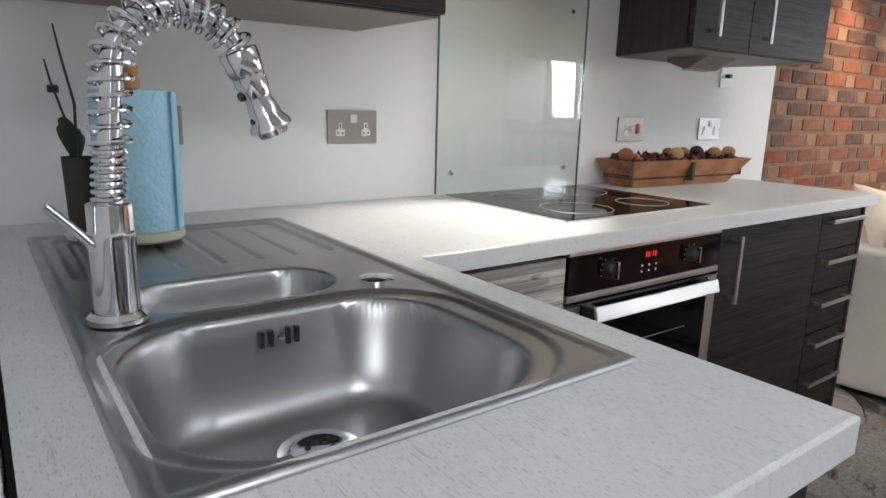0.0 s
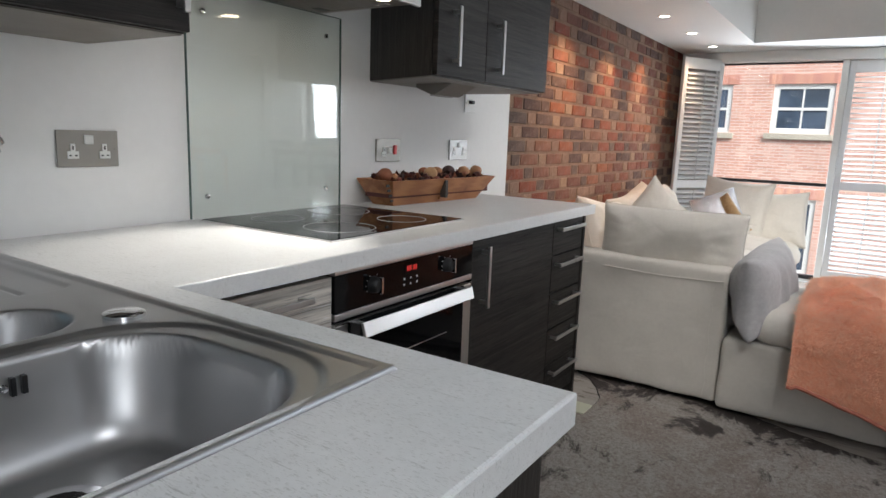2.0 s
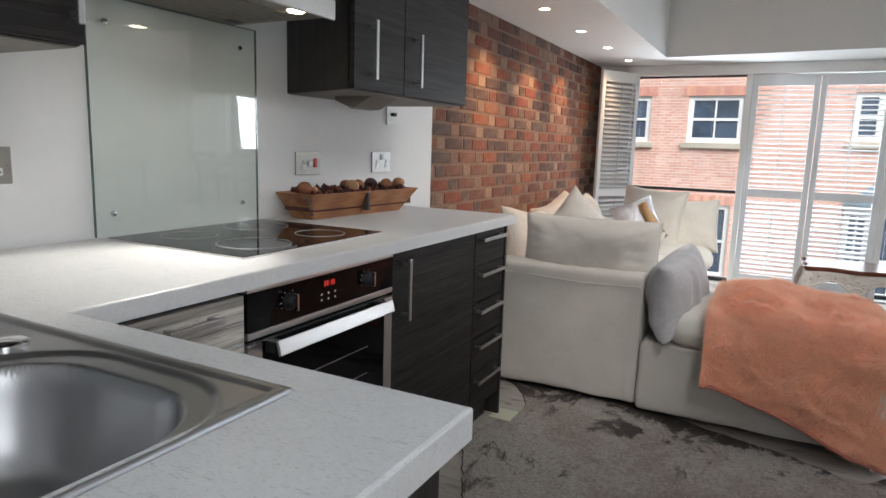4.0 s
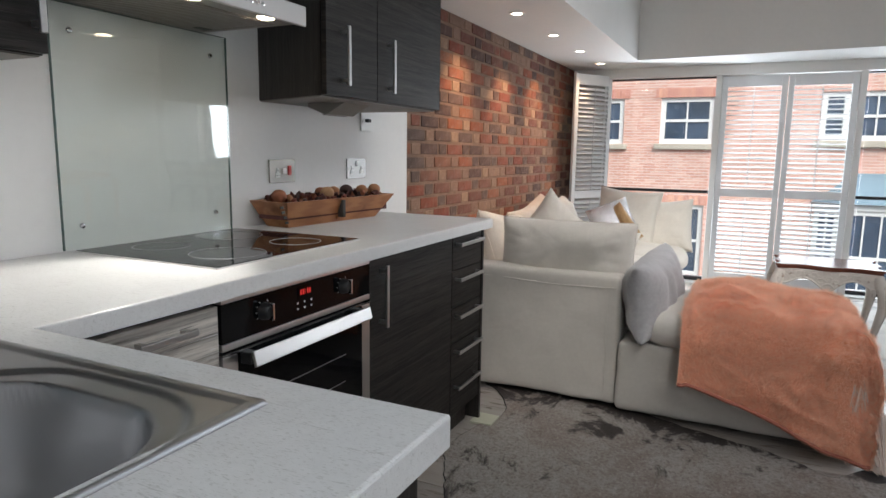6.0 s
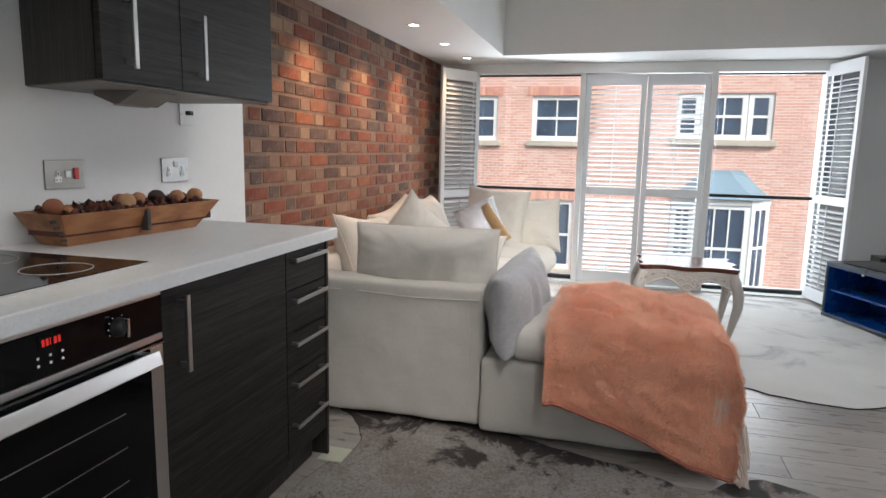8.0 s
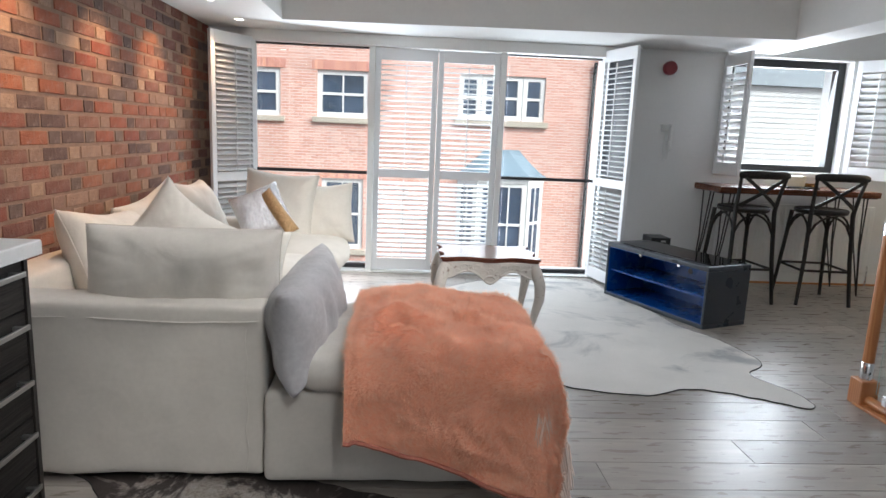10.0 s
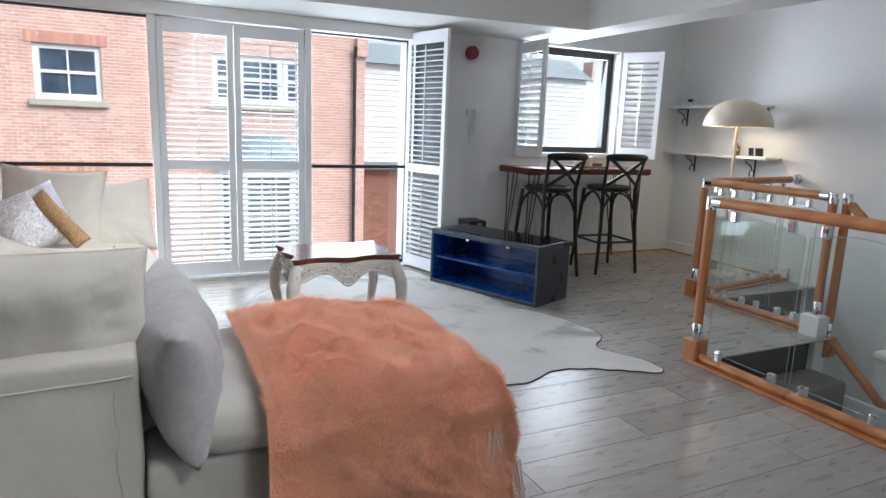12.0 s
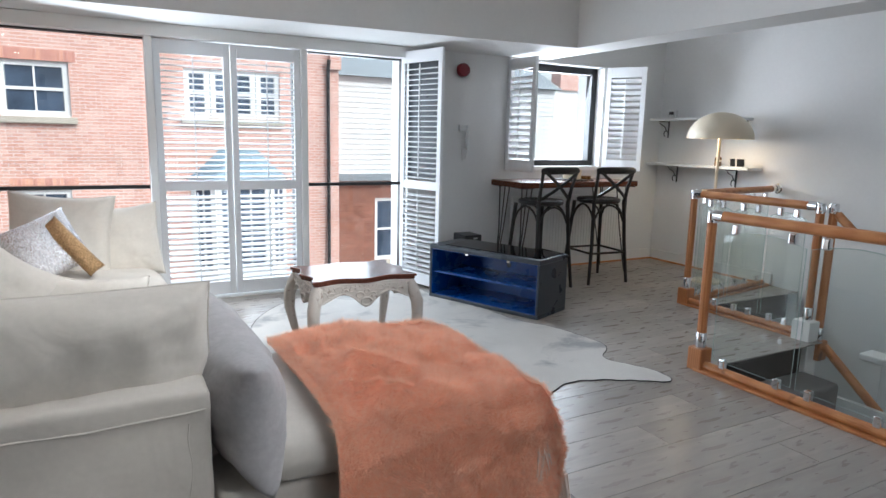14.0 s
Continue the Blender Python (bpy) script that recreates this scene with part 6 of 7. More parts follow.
# ---- bar table and stools ----
bar = thing("bar_table", "tall red-brown wooden bar table on black hairpin legs", "bar table", (6.1, -4.75, 0.0))
part("tabletop", box(5.86, -5.44, 0.835, 6.33, -4.10, 0.885, 0.006), bar_wood, bar)
for x, y in ((5.93, -4.18), (6.27, -4.18), (5.93, -5.36), (6.27, -5.36)):
    bm = bmesh.new()
    sy = math.copysign(1, y + 4.77)
    foot = Vector((x, y + 0.05 * sy, 0.008))
    for dx, dy in ((-0.05, -0.03 * sy), (0.05, -0.05 * sy), (0.0, 0.04 * sy)):
        tube([(x + dx, y + dy - 0.02 * sy, 0.834), (x + dx * 0.5, y + dy * 0.4, 0.42), tuple(foot)], 0.006, 6, bm=bm)
    box(x - 0.06, y - 0.06, 0.829, x + 0.06, y + 0.06, 0.8345, bm=bm)
    part("hairpin_leg", bm, black_metal, bar, "black steel hairpin leg")


def bar_stool(at, turn):
    s = thing("bar_stool", "dark cross-back wooden bar stool with a round seat", "bar stool", (0, 0, 0), "bar stools at the table")
    part("seat", lathe([(0, 0.742), (0.13, 0.738), (0.185, 0.748), (0.195, 0.738), (0.19, 0.715), (0.17, 0.705), (0, 0.705)], seg=28), stool_wood, s, "", True)
    legs = {}
    for sx, sy in ((1, 1), (1, -1), (-1, 1), (-1, -1)):
        if sx == -1:
            pts = [(-0.205, sy * 0.205, 0.0), (-0.18, sy * 0.175, 0.35), (-0.155, sy * 0.16, 0.72), (-0.185, sy * 0.17, 0.86), (-0.225, sy * 0.185, 1.0)]
            r = [0.014, 0.016, 0.017, 0.014, 0.013]
        else:
            pts = [(0.205, sy * 0.20, 0.0), (0.175, sy * 0.17, 0.40), (0.15, sy * 0.15, 0.712)]
            r = [0.013, 0.016, 0.017]
        part("leg", tube(pts, r, 8), stool_wood, s, "", True)
    pts = [(-0.225 - 0.035 * (1 - (y / 0.2) ** 2), y, 1.0 + 0.004 * math.cos(y * 8)) for y in [-0.205 + 0.041 * i for i in range(11)]]
    part("top_rail", tube(pts, [0.018] + [0.030] * 9 + [0.018], 8, flat=0.45), stool_wood, s, "", True)
    for sgn in (1, -1):
        pts = [(-0.245 + 0.0 * t + 0.075 * t * t, sgn * (0.165 - 0.315 * t), 0.985 - 0.22 * t) for t in [i / 8 for i in range(9)]]
        part("cross_slat", tube(pts, 0.015, 6, flat=0.5), stool_wood, s, "", True)
    for (ax, ay), (bx, by) in (((1, 1), (1, -1)), ((1, -1), (-1, -1)), ((-1, -1), (-1, 1)), ((-1, 1), (1, 1))):
        pts = []
        for t in [i / 8 for i in range(9)]:
            q = Vector((ax * 0.16, ay * 0.16, 0)).lerp(Vector((bx * 0.16, by * 0.16, 0)), t)
            pts.append((q.x, q.y, 0.55 + 0.145 * math.sin(math.pi * t) ** 0.6))
        part("arch", tube(pts, 0.009, 6), stool_wood, s, "bent-wood arch under the seat", True)
        z = 0.275
        part("footrest", tube([(ax * 0.188, ay * 0.186, z), (bx * 0.188, by * 0.186, z)], 0.010, 6), stool_wood, s)
    s.matrix_basis = pose(at[0], at[1], 0, 0, 0, turn)
    return s


st = bar_stool((5.80, -4.27), 4)
tagged(copy_thing(st, pose(5.80, -4.91, 0, 0, 0, -5)), "dark cross-back wooden bar stool with a round seat")
candle = thing("candle_bowl", "cream candle on a small tray on the bar table", "candle", (6.1, -4.88, 0.885))
part("tray", box(5.98, -5.0, 0.885, 6.22, -4.72, 0.897, 0.003), black_plastic, candle, "dark tray")
part("wax", lathe([(0, 0.085), (0.085, 0.085), (0.088, 0.08), (0.082, 0.0), (0, 0)], (6.1, -4.84, 0.897)), candle_wax, candle, "", True)
part("glass_foot", lathe([(0, 0.03), (0.05, 0.03), (0.05, 0.0), (0, 0)], (6.05, -4.96, 0.897)), amber_glass, candle, "", True)
radiator = thing("radiator", "white panel radiator under the small window", "radiator", (6.36, -5.0, 0.1))
part("panel", box(6.345, -5.78, 0.12, 6.375, -4.35, 0.72, 0.005), trim_paint, radiator)
for i in range(40):
    y = -5.75 + i * 0.0355
    part("rib", box(6.339, y, 0.15, 6.345, y + 0.018, 0.69), trim_paint, radiator)
part("pipe", tube([(6.36, -5.80, 0.0), (6.36, -5.80, 0.16)], 0.008, 8), chrome, radiator, "chrome pipe")
part("valve", lathe([(0, 0.05), (0.014, 0.048), (0.016, 0.0), (0, 0)], (6.36, -5.80, 0.14), 12), white_plastic, radiator, "white valve", True)

alarm = thing("alarm_sounder", "dark red round fire alarm sounder on the wall", "fire alarm", (X_WALL, -3.80, 1.82))
part("body", lathe([(0, 0.06), (0.05, 0.058), (0.058, 0.045), (0.058, 0.01), (0.048, 0.0)], m=pose(X_WALL, -3.80, 1.825, 0, -90, 0)), dark_red, alarm, "", True)
phone = thing("entry_phone", "white entry handset fixed to the white wall", "intercom", (X_WALL, -3.82, 1.3))
part("body", box(X_WALL - 0.03, -3.86, 1.30, X_WALL - 0.001, -3.78, 1.36, 0.006), white_plastic, phone)
part("handset", box(X_WALL - 0.05, -3.875, 1.14, X_WALL - 0.02, -3.845, 1.36, 0.01), white_plastic, phone)
part("cord", tube([(X_WALL - 0.03, -3.86, 1.14), (X_WALL - 0.02, -3.85, 1.07), (X_WALL - 0.02, -3.82, 1.06), (X_WALL - 0.02, -3.81, 1.16), (X_WALL - 0.02, -3.82, 1.30)], 0.004, 6), white_plastic, phone)


# ---- shelves and lamp on the stair wall ----
def bracket(x, z, scene_parent):
    bm = box(x - 0.007, Y_SOUTH, z - 0.17, x + 0.007, Y_SOUTH + 0.008, z, 0.001)
    box(x - 0.007, Y_SOUTH + 0.008, z - 0.012, x + 0.007, Y_SOUTH + 0.15, z - 0.004, 0.001, bm=bm)
    pts = [(x, Y_SOUTH + 0.008 + 0.03 + 0.03 * math.cos(a), z - 0.13 + 0.03 * math.sin(a)) for a in [0.5 * i - 1 for i in range(10)]]
    tube(pts, 0.005, 6, bm=bm)
    tube([(x, Y_SOUTH + 0.035, z - 0.10), (x, Y_SOUTH + 0.06, z - 0.06), (x, Y_SOUTH + 0.12, z - 0.035), (x, Y_SOUTH + 0.135, z - 0.02)], 0.005, 6, bm=bm)
    return part("bracket", bm, black_metal, scene_parent, "black scrolled iron bracket")


for z, x0, x1, xs in ((1.468, 5.30, 6.36, (5.36, 6.28)), (1.018, 5.16, 6.36, (5.42, 6.12))):
    shelf = thing("wall_shelf", "white painted wall shelf on black scrolled brackets", "shelf", ((x0 + x1) / 2, Y_SOUTH, z), "shelves over the stairs")
    part("board", box(x0, Y_SOUTH, z, x1, Y_SOUTH + 0.20, z + 0.022, 0.003), trim_paint, shelf)
    for x in xs:
        bracket(x, z, shelf)
thermo = thing("thermostat", "small white thermostat standing on the upper shelf", "thermostat", (6.18, -6.18, 1.49))
part("case", box(6.13, -6.20, 1.49, 6.23, -6.16, 1.575, 0.006), white_plastic, thermo)
part("display", box(6.15, -6.159, 1.53, 6.21, -6.157, 1.56), black_plastic, thermo, "dark display")
bottle = thing("bottle", "small amber bottle on the lower shelf", "bottle", (5.52, -6.15, 1.04))
part("glass", lathe([(0, 0), (0.03, 0), (0.032, 0.01), (0.032, 0.08), (0.012, 0.095), (0.012, 0.115), (0, 0.115)], (5.56, -6.15, 1.04), 16), amber_glass, bottle, "", True)
part("stopper", lathe([(0, 0), (0.014, 0), (0.014, 0.02), (0, 0.022)], (5.56, -6.15, 1.155), 12), white_plastic, bottle, "pale stopper", True)
photo = thing("photo_cards", "two small dark photo cards leaning on the lower shelf", "photo card", (5.34, -6.14, 1.04))
for x in (5.30, 5.37):
    c = part("card", box(-0.045, -0.002, 0, 0.045, 0.002, 0.085, m=pose(x, -6.13, 1.041, -12, 0, 14)), white_plastic, photo)
    part("image", box(-0.038, 0.0021, 0.008, 0.03, 0.003, 0.078, m=pose(x, -6.13, 1.041, -12, 0, 14)), black_plastic, c, "dark picture")
flamp = thing("floor_lamp", "cream metal floor lamp with a wide dome shade, lit", "lamp", (5.20, -5.80, 0.0))
LX, LY = 5.30, -5.82
origin[flamp] = Vector((LX, LY, 0))
flamp.location = (LX, LY, 0)
part("base", lathe([(0, 0.02), (0.12, 0.018), (0.13, 0.005), (0.13, 0)], (LX, LY, 0)), cream_enamel, flamp, "", True)
part("stem", tube([(LX, LY, 0.01), (LX, LY, 1.44)], 0.014, 12), cream_enamel, flamp)
part("switch", tube([(LX, LY, 1.10), (LX - 0.035, LY, 1.10)], 0.008, 8), cream_enamel, flamp)
dome = [(0.278 * math.cos(a), 0.232 * math.sin(a)) for a in [math.pi / 2 * k / 14 for k in range(15)]]
dome[-1] = (0, dome[-1][1])
inner = [(max(0, r - 0.004), z - 0.003) for r, z in dome[::-1]]
part("shade", lathe(dome + inner[:-1] + [(0.274, 0.0), (0.278, 0.0)], (LX, LY, 1.292), 48), cream_enamel, flamp, "wide cream dome shade", True)
part("bulb", lathe([(0, 0.0), (0.02, 0.005), (0.03, 0.03), (0.02, 0.055), (0, 0.06)], (LX + 0.06, LY, 1.31), 14), lamp_face, flamp, "lit bulb", True)
lamp("floor_lamp_light", "POINT", pose(LX + 0.06, LY + 0.05, 1.34), 1.8, (1, 0.78, 0.5), radius=0.03)


# ---- balustrade ----
def post(x, y, foot=0.0, pine_base=True, label="round pine newel post with chrome collars"):
    p = thing("newel", label, "post", (x, y, 0.0), "posts of the balustrade")
    if pine_base:
        part("block", box(x - 0.045, y - 0.045, foot, x + 0.045, y + 0.045, foot + 0.13, 0.006), pine_z, p, "square pine base block")
    else:
        part("block", box(x - 0.062, y - 0.05, -0.30, x + 0.062, y + 0.062, 0.13, 0.006), trim_paint, p, "white painted square base block")
    part("collar", lathe([(0.030, 0), (0.030, 0.08), (0.027, 0.085), (0.027, 0.0)], (x, y, foot + 0.131), 20), chrome, p, "chrome collar", True)
    part("shaft", tube([(x, y, foot + 0.14), (x, y, 0.84)], 0.026, 20), pine_z, p)
    part("cap", lathe([(0.029, 0), (0.029, 0.055), (0.024, 0.065), (0, 0.068)], (x, y, 0.832), 20), chrome, p, "chrome cap", True)
    return p


def clamp(x, y, z, d, parent, low):
    nrm = Vector((-d.y, d.x, 0))
    m = Matrix(((d.x, nrm.x, 0, x), (d.y, nrm.y, 0, y), (0, 0, 1, z), (0, 0, 0, 1)))
    bm = box(-0.017, -0.016, 0, 0.017, 0.016, 0.055, 0.006, m=m)
    return part("clamp", bm, chrome, parent, "chrome glass clamp")


def rail_run(a, b, n, group, kerb=True, z_rail=0.872, name="balustrade"):
    """A handrail, a kerb and glass panels with rounded tops between two posts."""
    a, b = Vector((*a, 0)), Vector((*b, 0))
    d = (b - a).normalized()
    w = (b - a).length
    r = thing(name, "glass balustrade with pine handrail, pine kerb and chrome clamps", "balustrade", tuple((a + b) / 2), group)
    part("handrail", tube([a + d * 0.03 + Vector((0, 0, z_rail)), b - d * 0.03 + Vector((0, 0, z_rail))], 0.028, 20), pine_x if abs(d.x) > abs(d.y) else pine_z, r, "round pine handrail")
    for p, s in ((a, 1), (b, -1)):
        part("ferrule", tube([p + d * 0.02 * s + Vector((0, 0, z_rail)), p + d * 0.075 * s + Vector((0, 0, z_rail))], 0.0305, 20), chrome, r, "chrome ferrule")
    nrm = Vector((-d.y, d.x, 0))
    m = Matrix(((d.x, nrm.x, 0, a.x), (d.y, nrm.y, 0, a.y), (0, 0, 1, 0), (0, 0, 0, 1)))
    part("kerb", tube([a + d * 0.045 + Vector((0, 0, 0.035)), b - d * 0.045 + Vector((0, 0, 0.035))], 0.024, 12), pine_x, r, "rounded pine kerb rail")
    part("kerb_board", box(0.0, -0.05, 0.0, w, 0.05, 0.014, 0.003, m=m), pine_x, r, "flat pine kerb board")
    step = (w - 0.14) / n
    for i in range(n):
        x0, x1 = 0.07 + i * step + 0.012, 0.07 + (i + 1) * step - 0.012
        outline = [(x0, 0.085), (x1, 0.085)]
        for k in range(9):
            t = k / 8
            outline.append((x1 + (x0 - x1) * t, 0.775 + 0.035 * math.sin(math.pi * t)))
        pm = m @ Matrix(((1, 0, 0, 0), (0, 0, 1, 0), (0, 1, 0, 0), (0, 0, 0, 1)))
        g = part("glass_panel", prism(outline, -0.004, 0.004, m=pm), rail_glass, r, "clear glass panel with a curved top")
        g.visible_shadow = False
        edge = [Vector((x, 0, z)) for x, z in outline]
        part("glass_edge", tube([m @ p for p in edge], 0.0022, 4, closed=True), glass_edge_clear, g, "pale polished glass edge")
        for x in (x0 + 0.07, x1 - 0.07):
            q = m @ Vector((x, 0, 0))
            clamp(q.x, q.y, 0.050, d, r, True)
            clamp(q.x, q.y, 0.785, d, r, False)
    return r


glass_edge_clear = Mat("glass_edge_clear", (0.42, 0.52, 0.49), 0.12).mat
P1, P2, P3, P4 = (3.735, -3.855), (4.805, -4.975), (3.825, -4.978), (3.777, -5.04)
RG = "balustrade round the stairs"
post(*P1)
post(*P2)
post(*P3, pine_base=False)
post(*P4, foot=-0.13)
rail_run((0.72, -3.855), P1, 6, RG)
rail_run(P3, P2, 3, RG)
rail_run(P2, (4.99, -6.21), 3, RG)
rose = thing("rail_rose", "chrome wall rose at the end of the handrail", "fitting", (4.99, Y_SOUTH, 0.872), RG)
part("disc", lathe([(0, 0.04), (0.032, 0.04), (0.034, 0.008), (0.045, 0.0)], m=pose(4.99, Y_SOUTH, 0.872, -90, 0, 0), seg=20), chrome, rose, "", True)
hr = thing("stair_handrail", "sloping pine handrail running down with the stairs", "handrail", (3.6, -4.88, -0.2), RG)
part("rail", tube([(3.72, -5.03, -0.03), (2.0, -5.03, -1.45)], 0.028, 16), pine_x, hr)
part("stub", tube([(3.75, -5.04, 0.83), (3.63, -5.04, 0.725)], 0.026, 16), pine_x, hr)
# ceiling spotlights along the brick wall
for i in range(6):
    x = 3.724 + 0.752 * (i - 2)
    if i < 2:
        continue
    s = thing("ceiling_spotlight", "recessed white ceiling spotlight, lit", "spotlight", (x, -0.345, LOW), "spotlights over the brick wall")
    part("bezel", lathe([(0.030, -0.001), (0.045, -0.004), (0.047, 0.0)], (x, -0.345, LOW), 24), trim_paint, s, "", True)
    part("lens", lathe([(0, -0.0015), (0.030, -0.0015)], (x, -0.345, LOW), 20), spot_face, s, "lit lens")
    lamp("spot_light", "SPOT", look((x, -0.345, LOW - 0.006), (x - 0.02, 0.0, 1.30)), 24 if x < 5.8 else 9, (1.0, 0.60, 0.32), spot=(radians(74), 1.0), radius=0.02)


# ---- outside ----
FX = 18.6
GROUND = -4.6
structure("ground", box(-400, -400, GROUND - 0.2, 400, 400, GROUND), asphalt, "dark asphalt street and ground")
structure("pavement", box(FX - 2.0, -40, GROUND, FX, 30, GROUND + 0.12), pavement_mat, "pale paved footway")
house = thing("opposite_building", "red brick building across the street with white sash windows", "building", (FX, -1, GROUND))
WINDOWS = [(-0.60, 0.75, 1.48, 2.70), (1.72, 3.05, 1.46, 2.70), (4.3, 5.6, 1.46, 2.70), (-0.50, 0.62, -2.1, -0.15), (2.4, 3.5, -2.1, -0.2)]
WIDE = (-5.37, -3.03, 1.58, 2.76)
BAY = (-5.45, -3.1, -2.35, 0.05)
part("wall", holed("x", FX, 0.35, -6.98, 12.0, GROUND, 5.2, WINDOWS + [WIDE, BAY]), facade_brick, house, "orange-red brick wall")
part("roof", prism([(FX - 0.3, 5.2), (FX + 5, 8.5), (FX + 5, 5.2)], -7.2, 12.2, m=Matrix(((1, 0, 0, 0), (0, 0, 1, 0), (0, 1, 0, 0), (0, 0, 0, 1)))), slate, house, "grey slate roof")
part("corbel", box(FX - 0.10, -7.03, 2.95, FX, -6.70, 3.45, 0.02), facade_brick, house, "stepped brick corbel")
part("return_wall", box(FX + 0.35, -6.98, GROUND, FX + 5, -6.73, 5.2), facade_brick, house)


def sash(y0, y1, z0, z1, cols, parent, x=FX, sill=True, side=0):
    """A white sash window in its opening, with glazing bars."""
    w = part("window", box(x + 0.06, y0, z0, x + 0.14, y0 + 0.12, z1), far_white, parent, "white sash window")
    f = bmesh.new()
    for b in [(y1 - 0.12, y1, z0, z1), (y0 + 0.12, y1 - 0.12, z1 - 0.12, z1), (y0 + 0.12, y1 - 0.12, z0, z0 + 0.13), (y0 + 0.12, y1 - 0.12, (z0 + z1) / 2 - 0.035, (z0 + z1) / 2 + 0.035)]:
        box(x + 0.06, b[0], b[2], x + 0.14, b[1], b[3], bm=f)
    part("frame", f, far_white, w)
    edges = [y0 + 0.12 + (y1 - y0 - 0.24) * i / cols for i in range(cols + 1)]
    mid = (z0 + z1) / 2
    for i in range(cols):
        for za, zb in ((z0 + 0.09, mid - 0.035), (mid + 0.035, z1 - 0.08)):
            part("pane", box(x + 0.10, edges[i] + 0.02, za, x + 0.11, edges[i + 1] - 0.02, zb), far_glass, w, "dark reflecting pane")
        if i:
            part("glazing_bar", box(x + 0.07, edges[i] - 0.02, z0 + 0.09, x + 0.13, edges[i] + 0.02, z1 - 0.08), far_white, w)
    if sill:
        part("sill", box(x - 0.10, y0 - 0.12, z0 - 0.15, x + 0.06, y1 + 0.12, z0 - 0.005, 0.01), stone, w, "pale stone sill")
    return w


for y0, y1, z0, z1 in WINDOWS:
    w = sash(y0, y1, z0, z1, 2, house)
    n = int((y1 - y0 + 0.3) / 0.075)
    for i in range(n):
        y = y0 - 0.15 + i * 0.075
        part("lintel_brick", box(y - 0.0 + 0.004, -0.0, 0, y + 0.071, 0.02, 0.24, m=Matrix(((0, -1, 0, FX), (1, 0, 0, 0), (0, 0, 1, z1), (0, 0, 0, 1)))), lintel_brick, w)
y0, y1, z0, z1 = WIDE
w = sash(y0 + 0.62, y1 - 0.62, z0, z1, 2, house, sill=False)
sash(y0, y0 + 0.60, z0, z1, 1, house, sill=False)
sash(y1 - 0.60, y1, z0, z1, 1, house, sill=False)
part("sill", box(FX - 0.12, y0 - 0.1, z0 - 0.16, FX + 0.06, y1 + 0.1, z0 - 0.005, 0.01), stone, house, "pale stone sill")
# bay with its lead roof
by0, by1, bz0, bz1 = BAY
bay = part("bay", prism([(FX, by0 - 0.05), (FX - 0.55, by0 + 0.50), (FX - 0.55, by1 - 0.50), (FX, by1 + 0.05), (FX + 0.3, by1), (FX + 0.3, by0)], bz1 - 0.12, bz1 + 0.03), far_white, house, "white projecting bay window")
part("bay_apron", prism([(FX, by0), (FX - 0.5, by0 + 0.50), (FX - 0.5, by1 - 0.50), (FX, by1), (FX + 0.3, by1), (FX + 0.3, by0)], bz0 - 0.5, bz0), far_white, bay)
sash(by0 + 0.52, by1 - 0.52, bz0, bz1 - 0.12, 3, house, FX - 0.56, False)
for (xa, ya), (xb, yb) in (((FX, by0), (FX - 0.5, by0 + 0.5)), ((FX - 0.5, by1 - 0.5), (FX, by1))):
    d = Vector((xb - xa, yb - ya, 0)).normalized()
    nrm = Vector((-d.y, d.x, 0))
    m = Matrix(((d.x, nrm.x, 0, xa), (d.y, nrm.y, 0, ya), (0, 0, 1, 0), (0, 0, 0, 1)))
    wl = math.hypot(xb - xa, yb - ya)
    f = bmesh.new()
    for b in [(0, 0.14, bz0, bz1 - 0.12), (wl - 0.14, wl, bz0, bz1 - 0.12), (0.14, wl - 0.14, bz0, bz0 + 0.1), (0.14, wl - 0.14, bz1 - 0.24, bz1 - 0.12), (0.14, wl - 0.14, -1.2, -1.13), (wl / 2 - 0.02, wl / 2 + 0.02, bz0, bz1 - 0.2)]:
        box(b[0], -0.03, b[2], b[1], 0.03, b[3], bm=f, m=m)
    part("bay_side", f, far_white, bay)
    part("bay_pane", box(0.14, -0.005, bz0 + 0.1, wl - 0.14, 0.005, bz1 - 0.24, m=m), far_glass, bay, "dark reflecting pane")
rf = bmesh.new()
rings = []
for t in range(9):
    s = t / 8
    out = 0.62 * (1 - s) ** 1.5 + 0.05
    inset = 0.82 * s ** 0.8
    z = bz1 + 0.03 + 0.72 * s
    ring = [(FX, by0 - 0.12 + inset), (FX - out, by0 + 0.42 + inset * 0.72), (FX - out, by1 - 0.42 - inset * 0.72), (FX, by1 + 0.12 - inset)]
    rings.append([rf.verts.new((x, y, z)) for x, y in ring])
for a, b in zip(rings, rings[1:]):
    for i in range(3):
        rf.faces.new((a[i], a[i + 1], b[i + 1], b[i]))
rf.faces.new(rings[-1])
part("bay_roof", rf, lead, bay, "curved blue-grey lead roof")
pipe = solo("drainpipe", tube([(FX - 0.08, -6.66, GROUND), (FX - 0.08, -6.66, 2.9), (FX - 0.15, -6.66, 3.2)], 0.05, 8), black_metal, "dark cast drainpipe on the brick wall", "drainpipe")

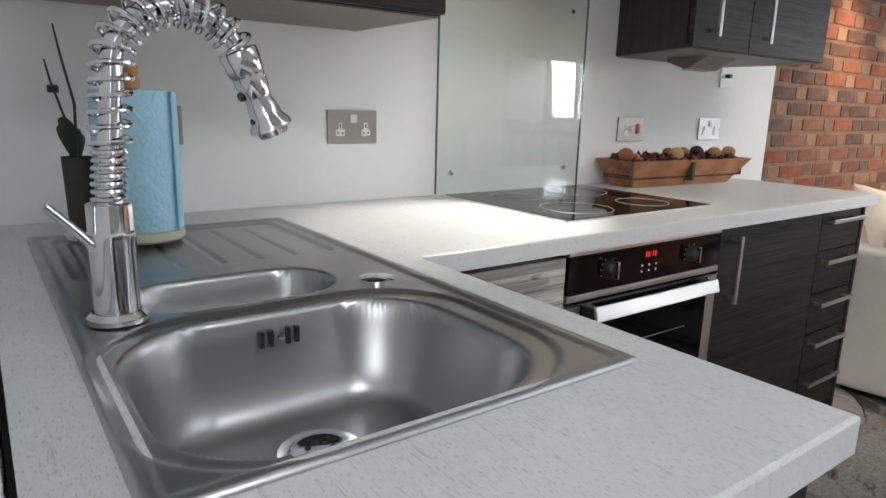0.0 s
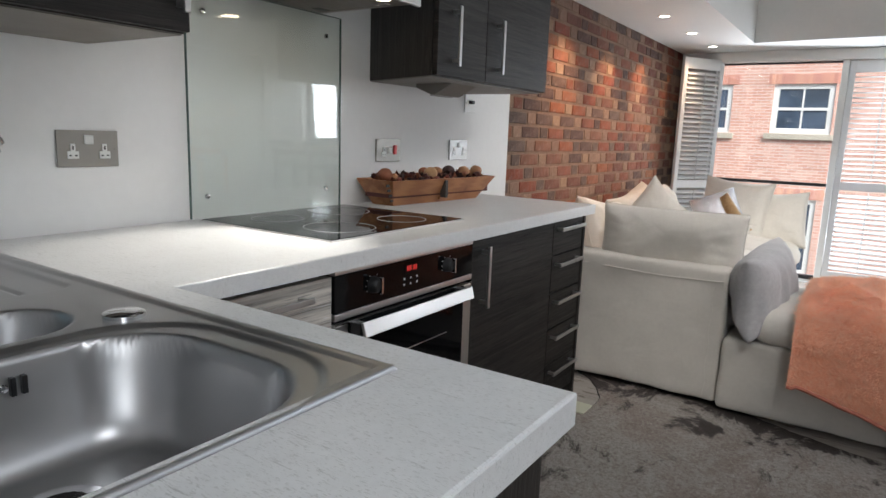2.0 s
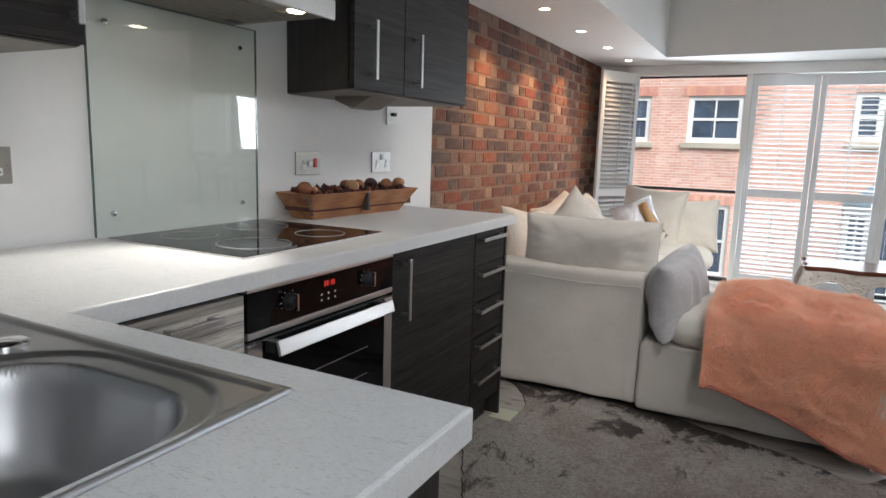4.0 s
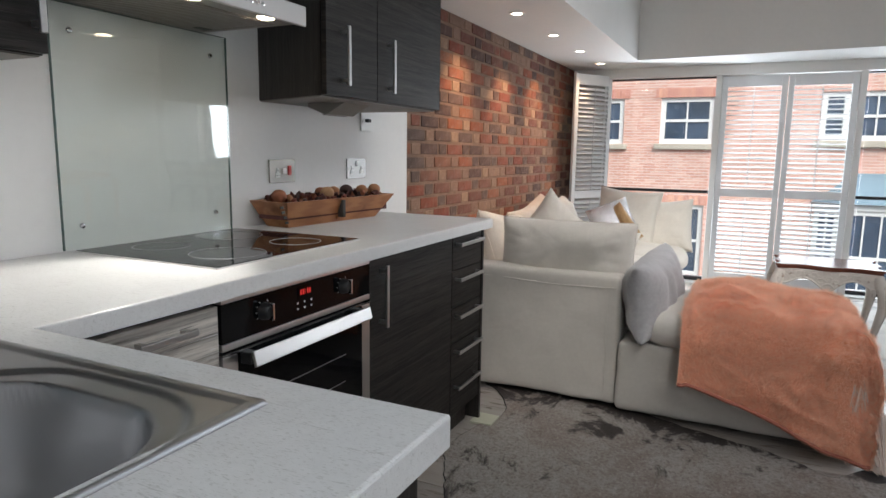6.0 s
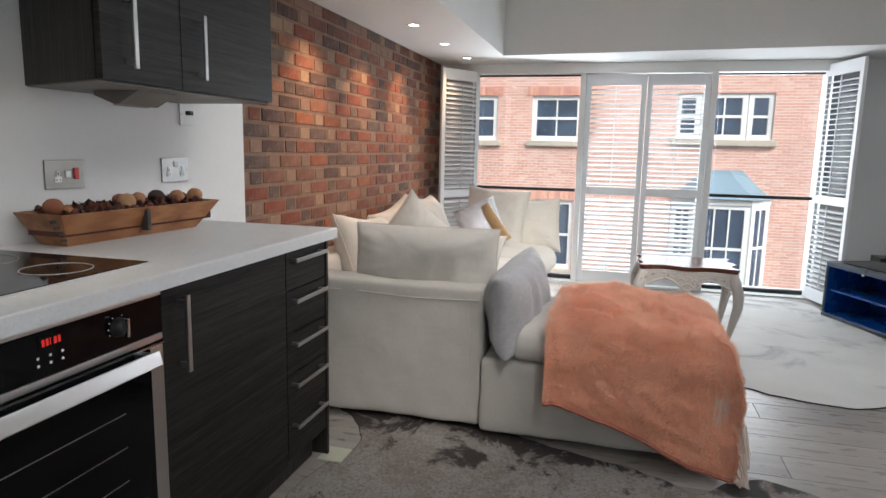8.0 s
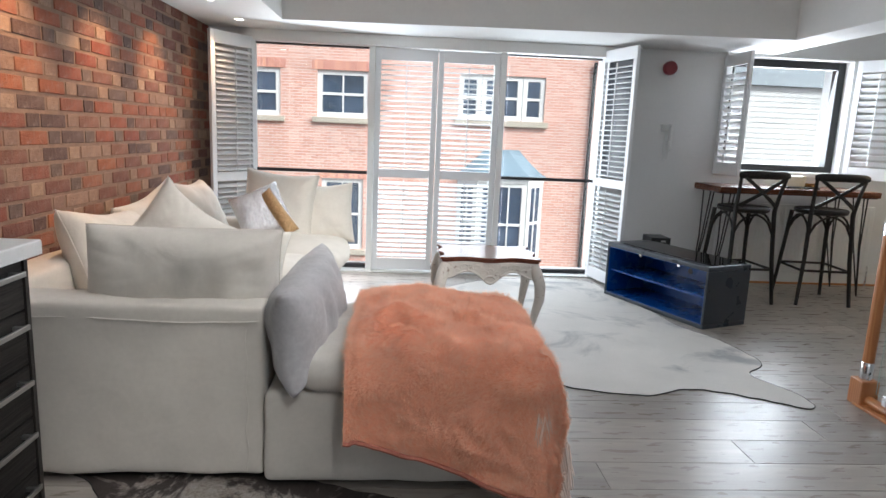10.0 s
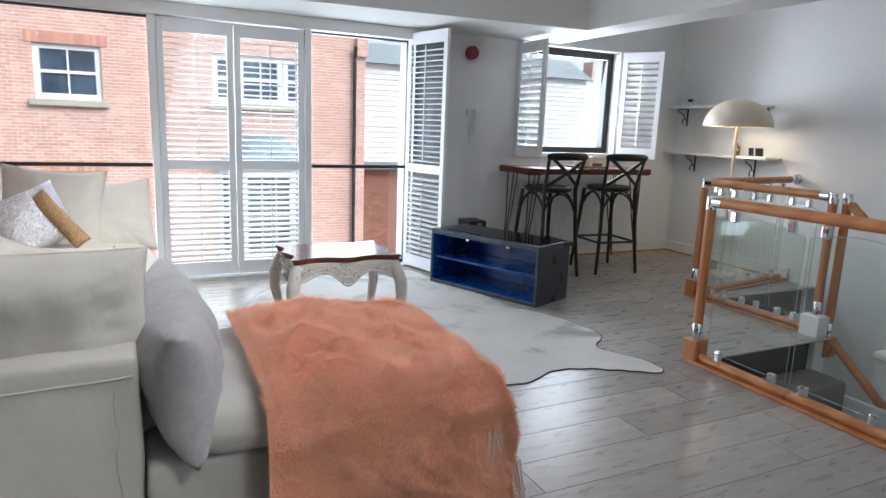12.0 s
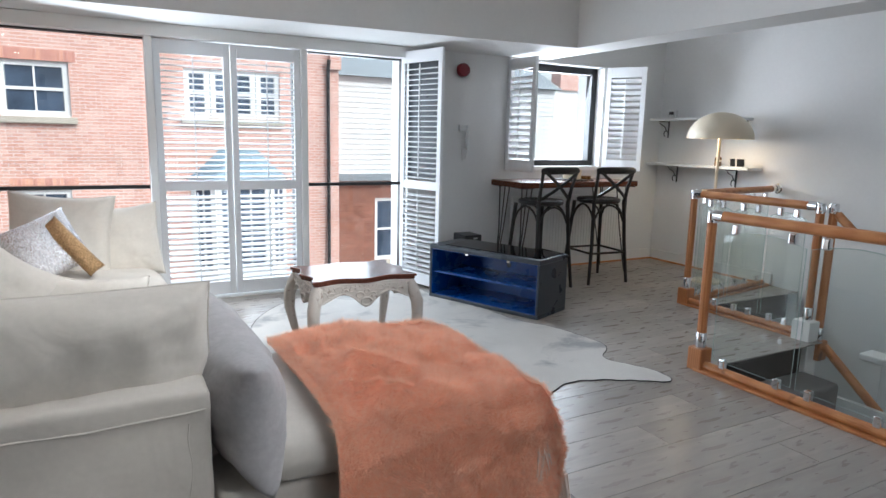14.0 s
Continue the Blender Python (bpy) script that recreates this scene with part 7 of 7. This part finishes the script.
cottage = thing("timber_clad_building", "white boarded gable over an older brick wall with a slate roof", "building", (22, -12, GROUND))
for i in range(20):
    z = -0.25 + i * 0.17
    part("board", box(-0.025, -17.0, 0.0, 0.0, -7.6, 0.185, m=pose(21.96, 0, z, 0, 7, 0)), clad_white, cottage)
part("gable_wall", box(22.0, -17.0, -0.3, 22.3, -7.6, 3.15), far_white, cottage)
part("brick_base", holed("x", 22.05, 0.3, -17.0, -7.6, GROUND, -0.3, [(-10.9, -9.5, -3.1, -0.9)]), facade_brick_old, cottage, "older dark brick wall")
part("eave", prism([(-17.2, -0.28), (-7.5, -0.28), (-7.5, -0.05), (-17.2, -0.05)], 21.75, 22.0, m=Matrix(((0, 0, 1, 0), (1, 0, 0, 0), (0, 1, 0, 0), (0, 0, 0, 1)))), slate, cottage, "slate eave")
sash(-10.9, -9.5, -3.1, -0.9, 2, cottage, 22.05)
part("roof", prism([(21.75, 3.14), (23.4, 3.95), (23.4, 3.14)], -17.2, -7.4, m=Matrix(((1, 0, 0, 0), (0, 0, 1, 0), (0, 1, 0, 0), (0, 0, 0, 1)))), slate, cottage, "grey slate roof")
annex = thing("rendered_building", "pale rendered building with a low brick parapet", "building", (24, -24, GROUND))
part("wall", box(22.5, -34, GROUND, 23, -17.4, 3.2), far_white, annex)
part("parapet", box(22.4, -24, 3.2, 23, -17.6, 3.9), facade_brick, annex, "red brick parapet")
chim = solo("chimney", box(22.5, -19.4, 3.9, 22.95, -18.5, 5.0), facade_brick_old, "brick chimney stack on the far roof", "chimney")


# ---- pieces: bricks of the feature wall, then floor planks ----
rnd = random.Random(11)
brick_meshes = {}


def brick_mesh(w):
    """Shared meshes of one width and a few shapes and colours."""
    key = (round(w, 3), rnd.choice((0, 0, 1, 1, 2, 2, 2, 3, 3, 5, 4)) if w > 0.15 else rnd.choice((4, 4, 4, 4, 4, 3, 5, 1)))
    if key not in brick_meshes:
        bm = box(0.008, 0.0085, 0.0085, w - 0.008, 0.0215, 0.0665, 0.0025, 1)
        for v in bm.verts:
            v.co += Vector((noise.noise(v.co * 40 + Vector((w * 9, key[1], 0))), noise.noise(v.co * 50), noise.noise(v.co * 45))) * 0.0036
        data = bpy.data.meshes.new("brick")
        bm.to_mesh(data)
        bm.free()
        data.materials.append(brick_mats[key[1]])
        brick_meshes[key] = data
    return brick_meshes[key]


rest = []
count = 0
for row in range(27):
    z = -0.045 + row * 0.0752
    x = 3.052 - (0.0 if row % 2 else 0.168)
    k = 0
    while x < 6.72:
        w = 0.225 if k % 2 == 0 else 0.1125
        a, b = max(x, 3.052), min(x + w, 6.73)
        k += 1
        x += w
        if b - a < 0.03 or z > LOW:
            continue
        w = round(b - a, 3)
        data = brick_mesh(w)
        place = (a, rnd.uniform(-0.0025, 0.0015), z + rnd.uniform(-0.0015, 0.0015))
        if z > 0.58 and a < 6.1 and count < 300 and z < LOW - 0.03:
            count += 1
            ob = new("brick", data)
            ob.parent = wall_brick
            ob.location = place
        else:
            rest.append((data, place))
bm = bmesh.new()
for data, place in rest:
    before = len(bm.verts)
    f0 = len(bm.faces)
    bm.from_mesh(data)
    bm.verts.ensure_lookup_table()
    bm.faces.ensure_lookup_table()
    for v in bm.verts[before:]:
        v.co += Vector(place)
    for f in bm.faces[f0:]:
        f.material_index = brick_mats.index(data.materials[0])
part("brickwork", bm, brick_mats, wall_brick, "", kind="stuff")

rnd = random.Random(5)
plank_meshes = {}
PW, PL = 0.192, 1.285
col = 0
x = -0.88
while x < 6.74:
    y = 0.0 + rnd.choice((0.0, 0.43, 0.86, 0.21, 0.64))
    while y > Y_SOUTH:
        y1, y0 = min(y, -0.002), max(y - PL, Y_SOUTH + 0.002)
        y -= PL
        xa, xb = x, min(x + PW, 6.74)
        spans = [(y0, y1)]
        cx = (xa + xb) / 2
        limit = WELL_N + 0.0 if cx < 3.78 else (WELL_MID if cx < WELL_E else -99)
        if cx < 0.62:
            limit = -99
        spans = [(max(a, limit), b) for a, b in spans if b > limit + 0.05]
        for a, b in spans:
            if b - a < 0.03:
                continue
            key = (round(xb - xa, 3), round(b - a, 3))
            if key not in plank_meshes:
                g = box(0.0011, 0.0011, -0.008, key[0] - 0.0011, key[1] - 0.0011, 0.0, 0.0006, 1)
                data = bpy.data.meshes.new("plank")
                g.to_mesh(data)
                g.free()
                data.materials.append(floor_laminate)
                plank_meshes[key] = data
            ob = new("plank", plank_meshes[key])
            ob.parent = floor
            ob.location = (xa, a, 0.0)
    x += PW
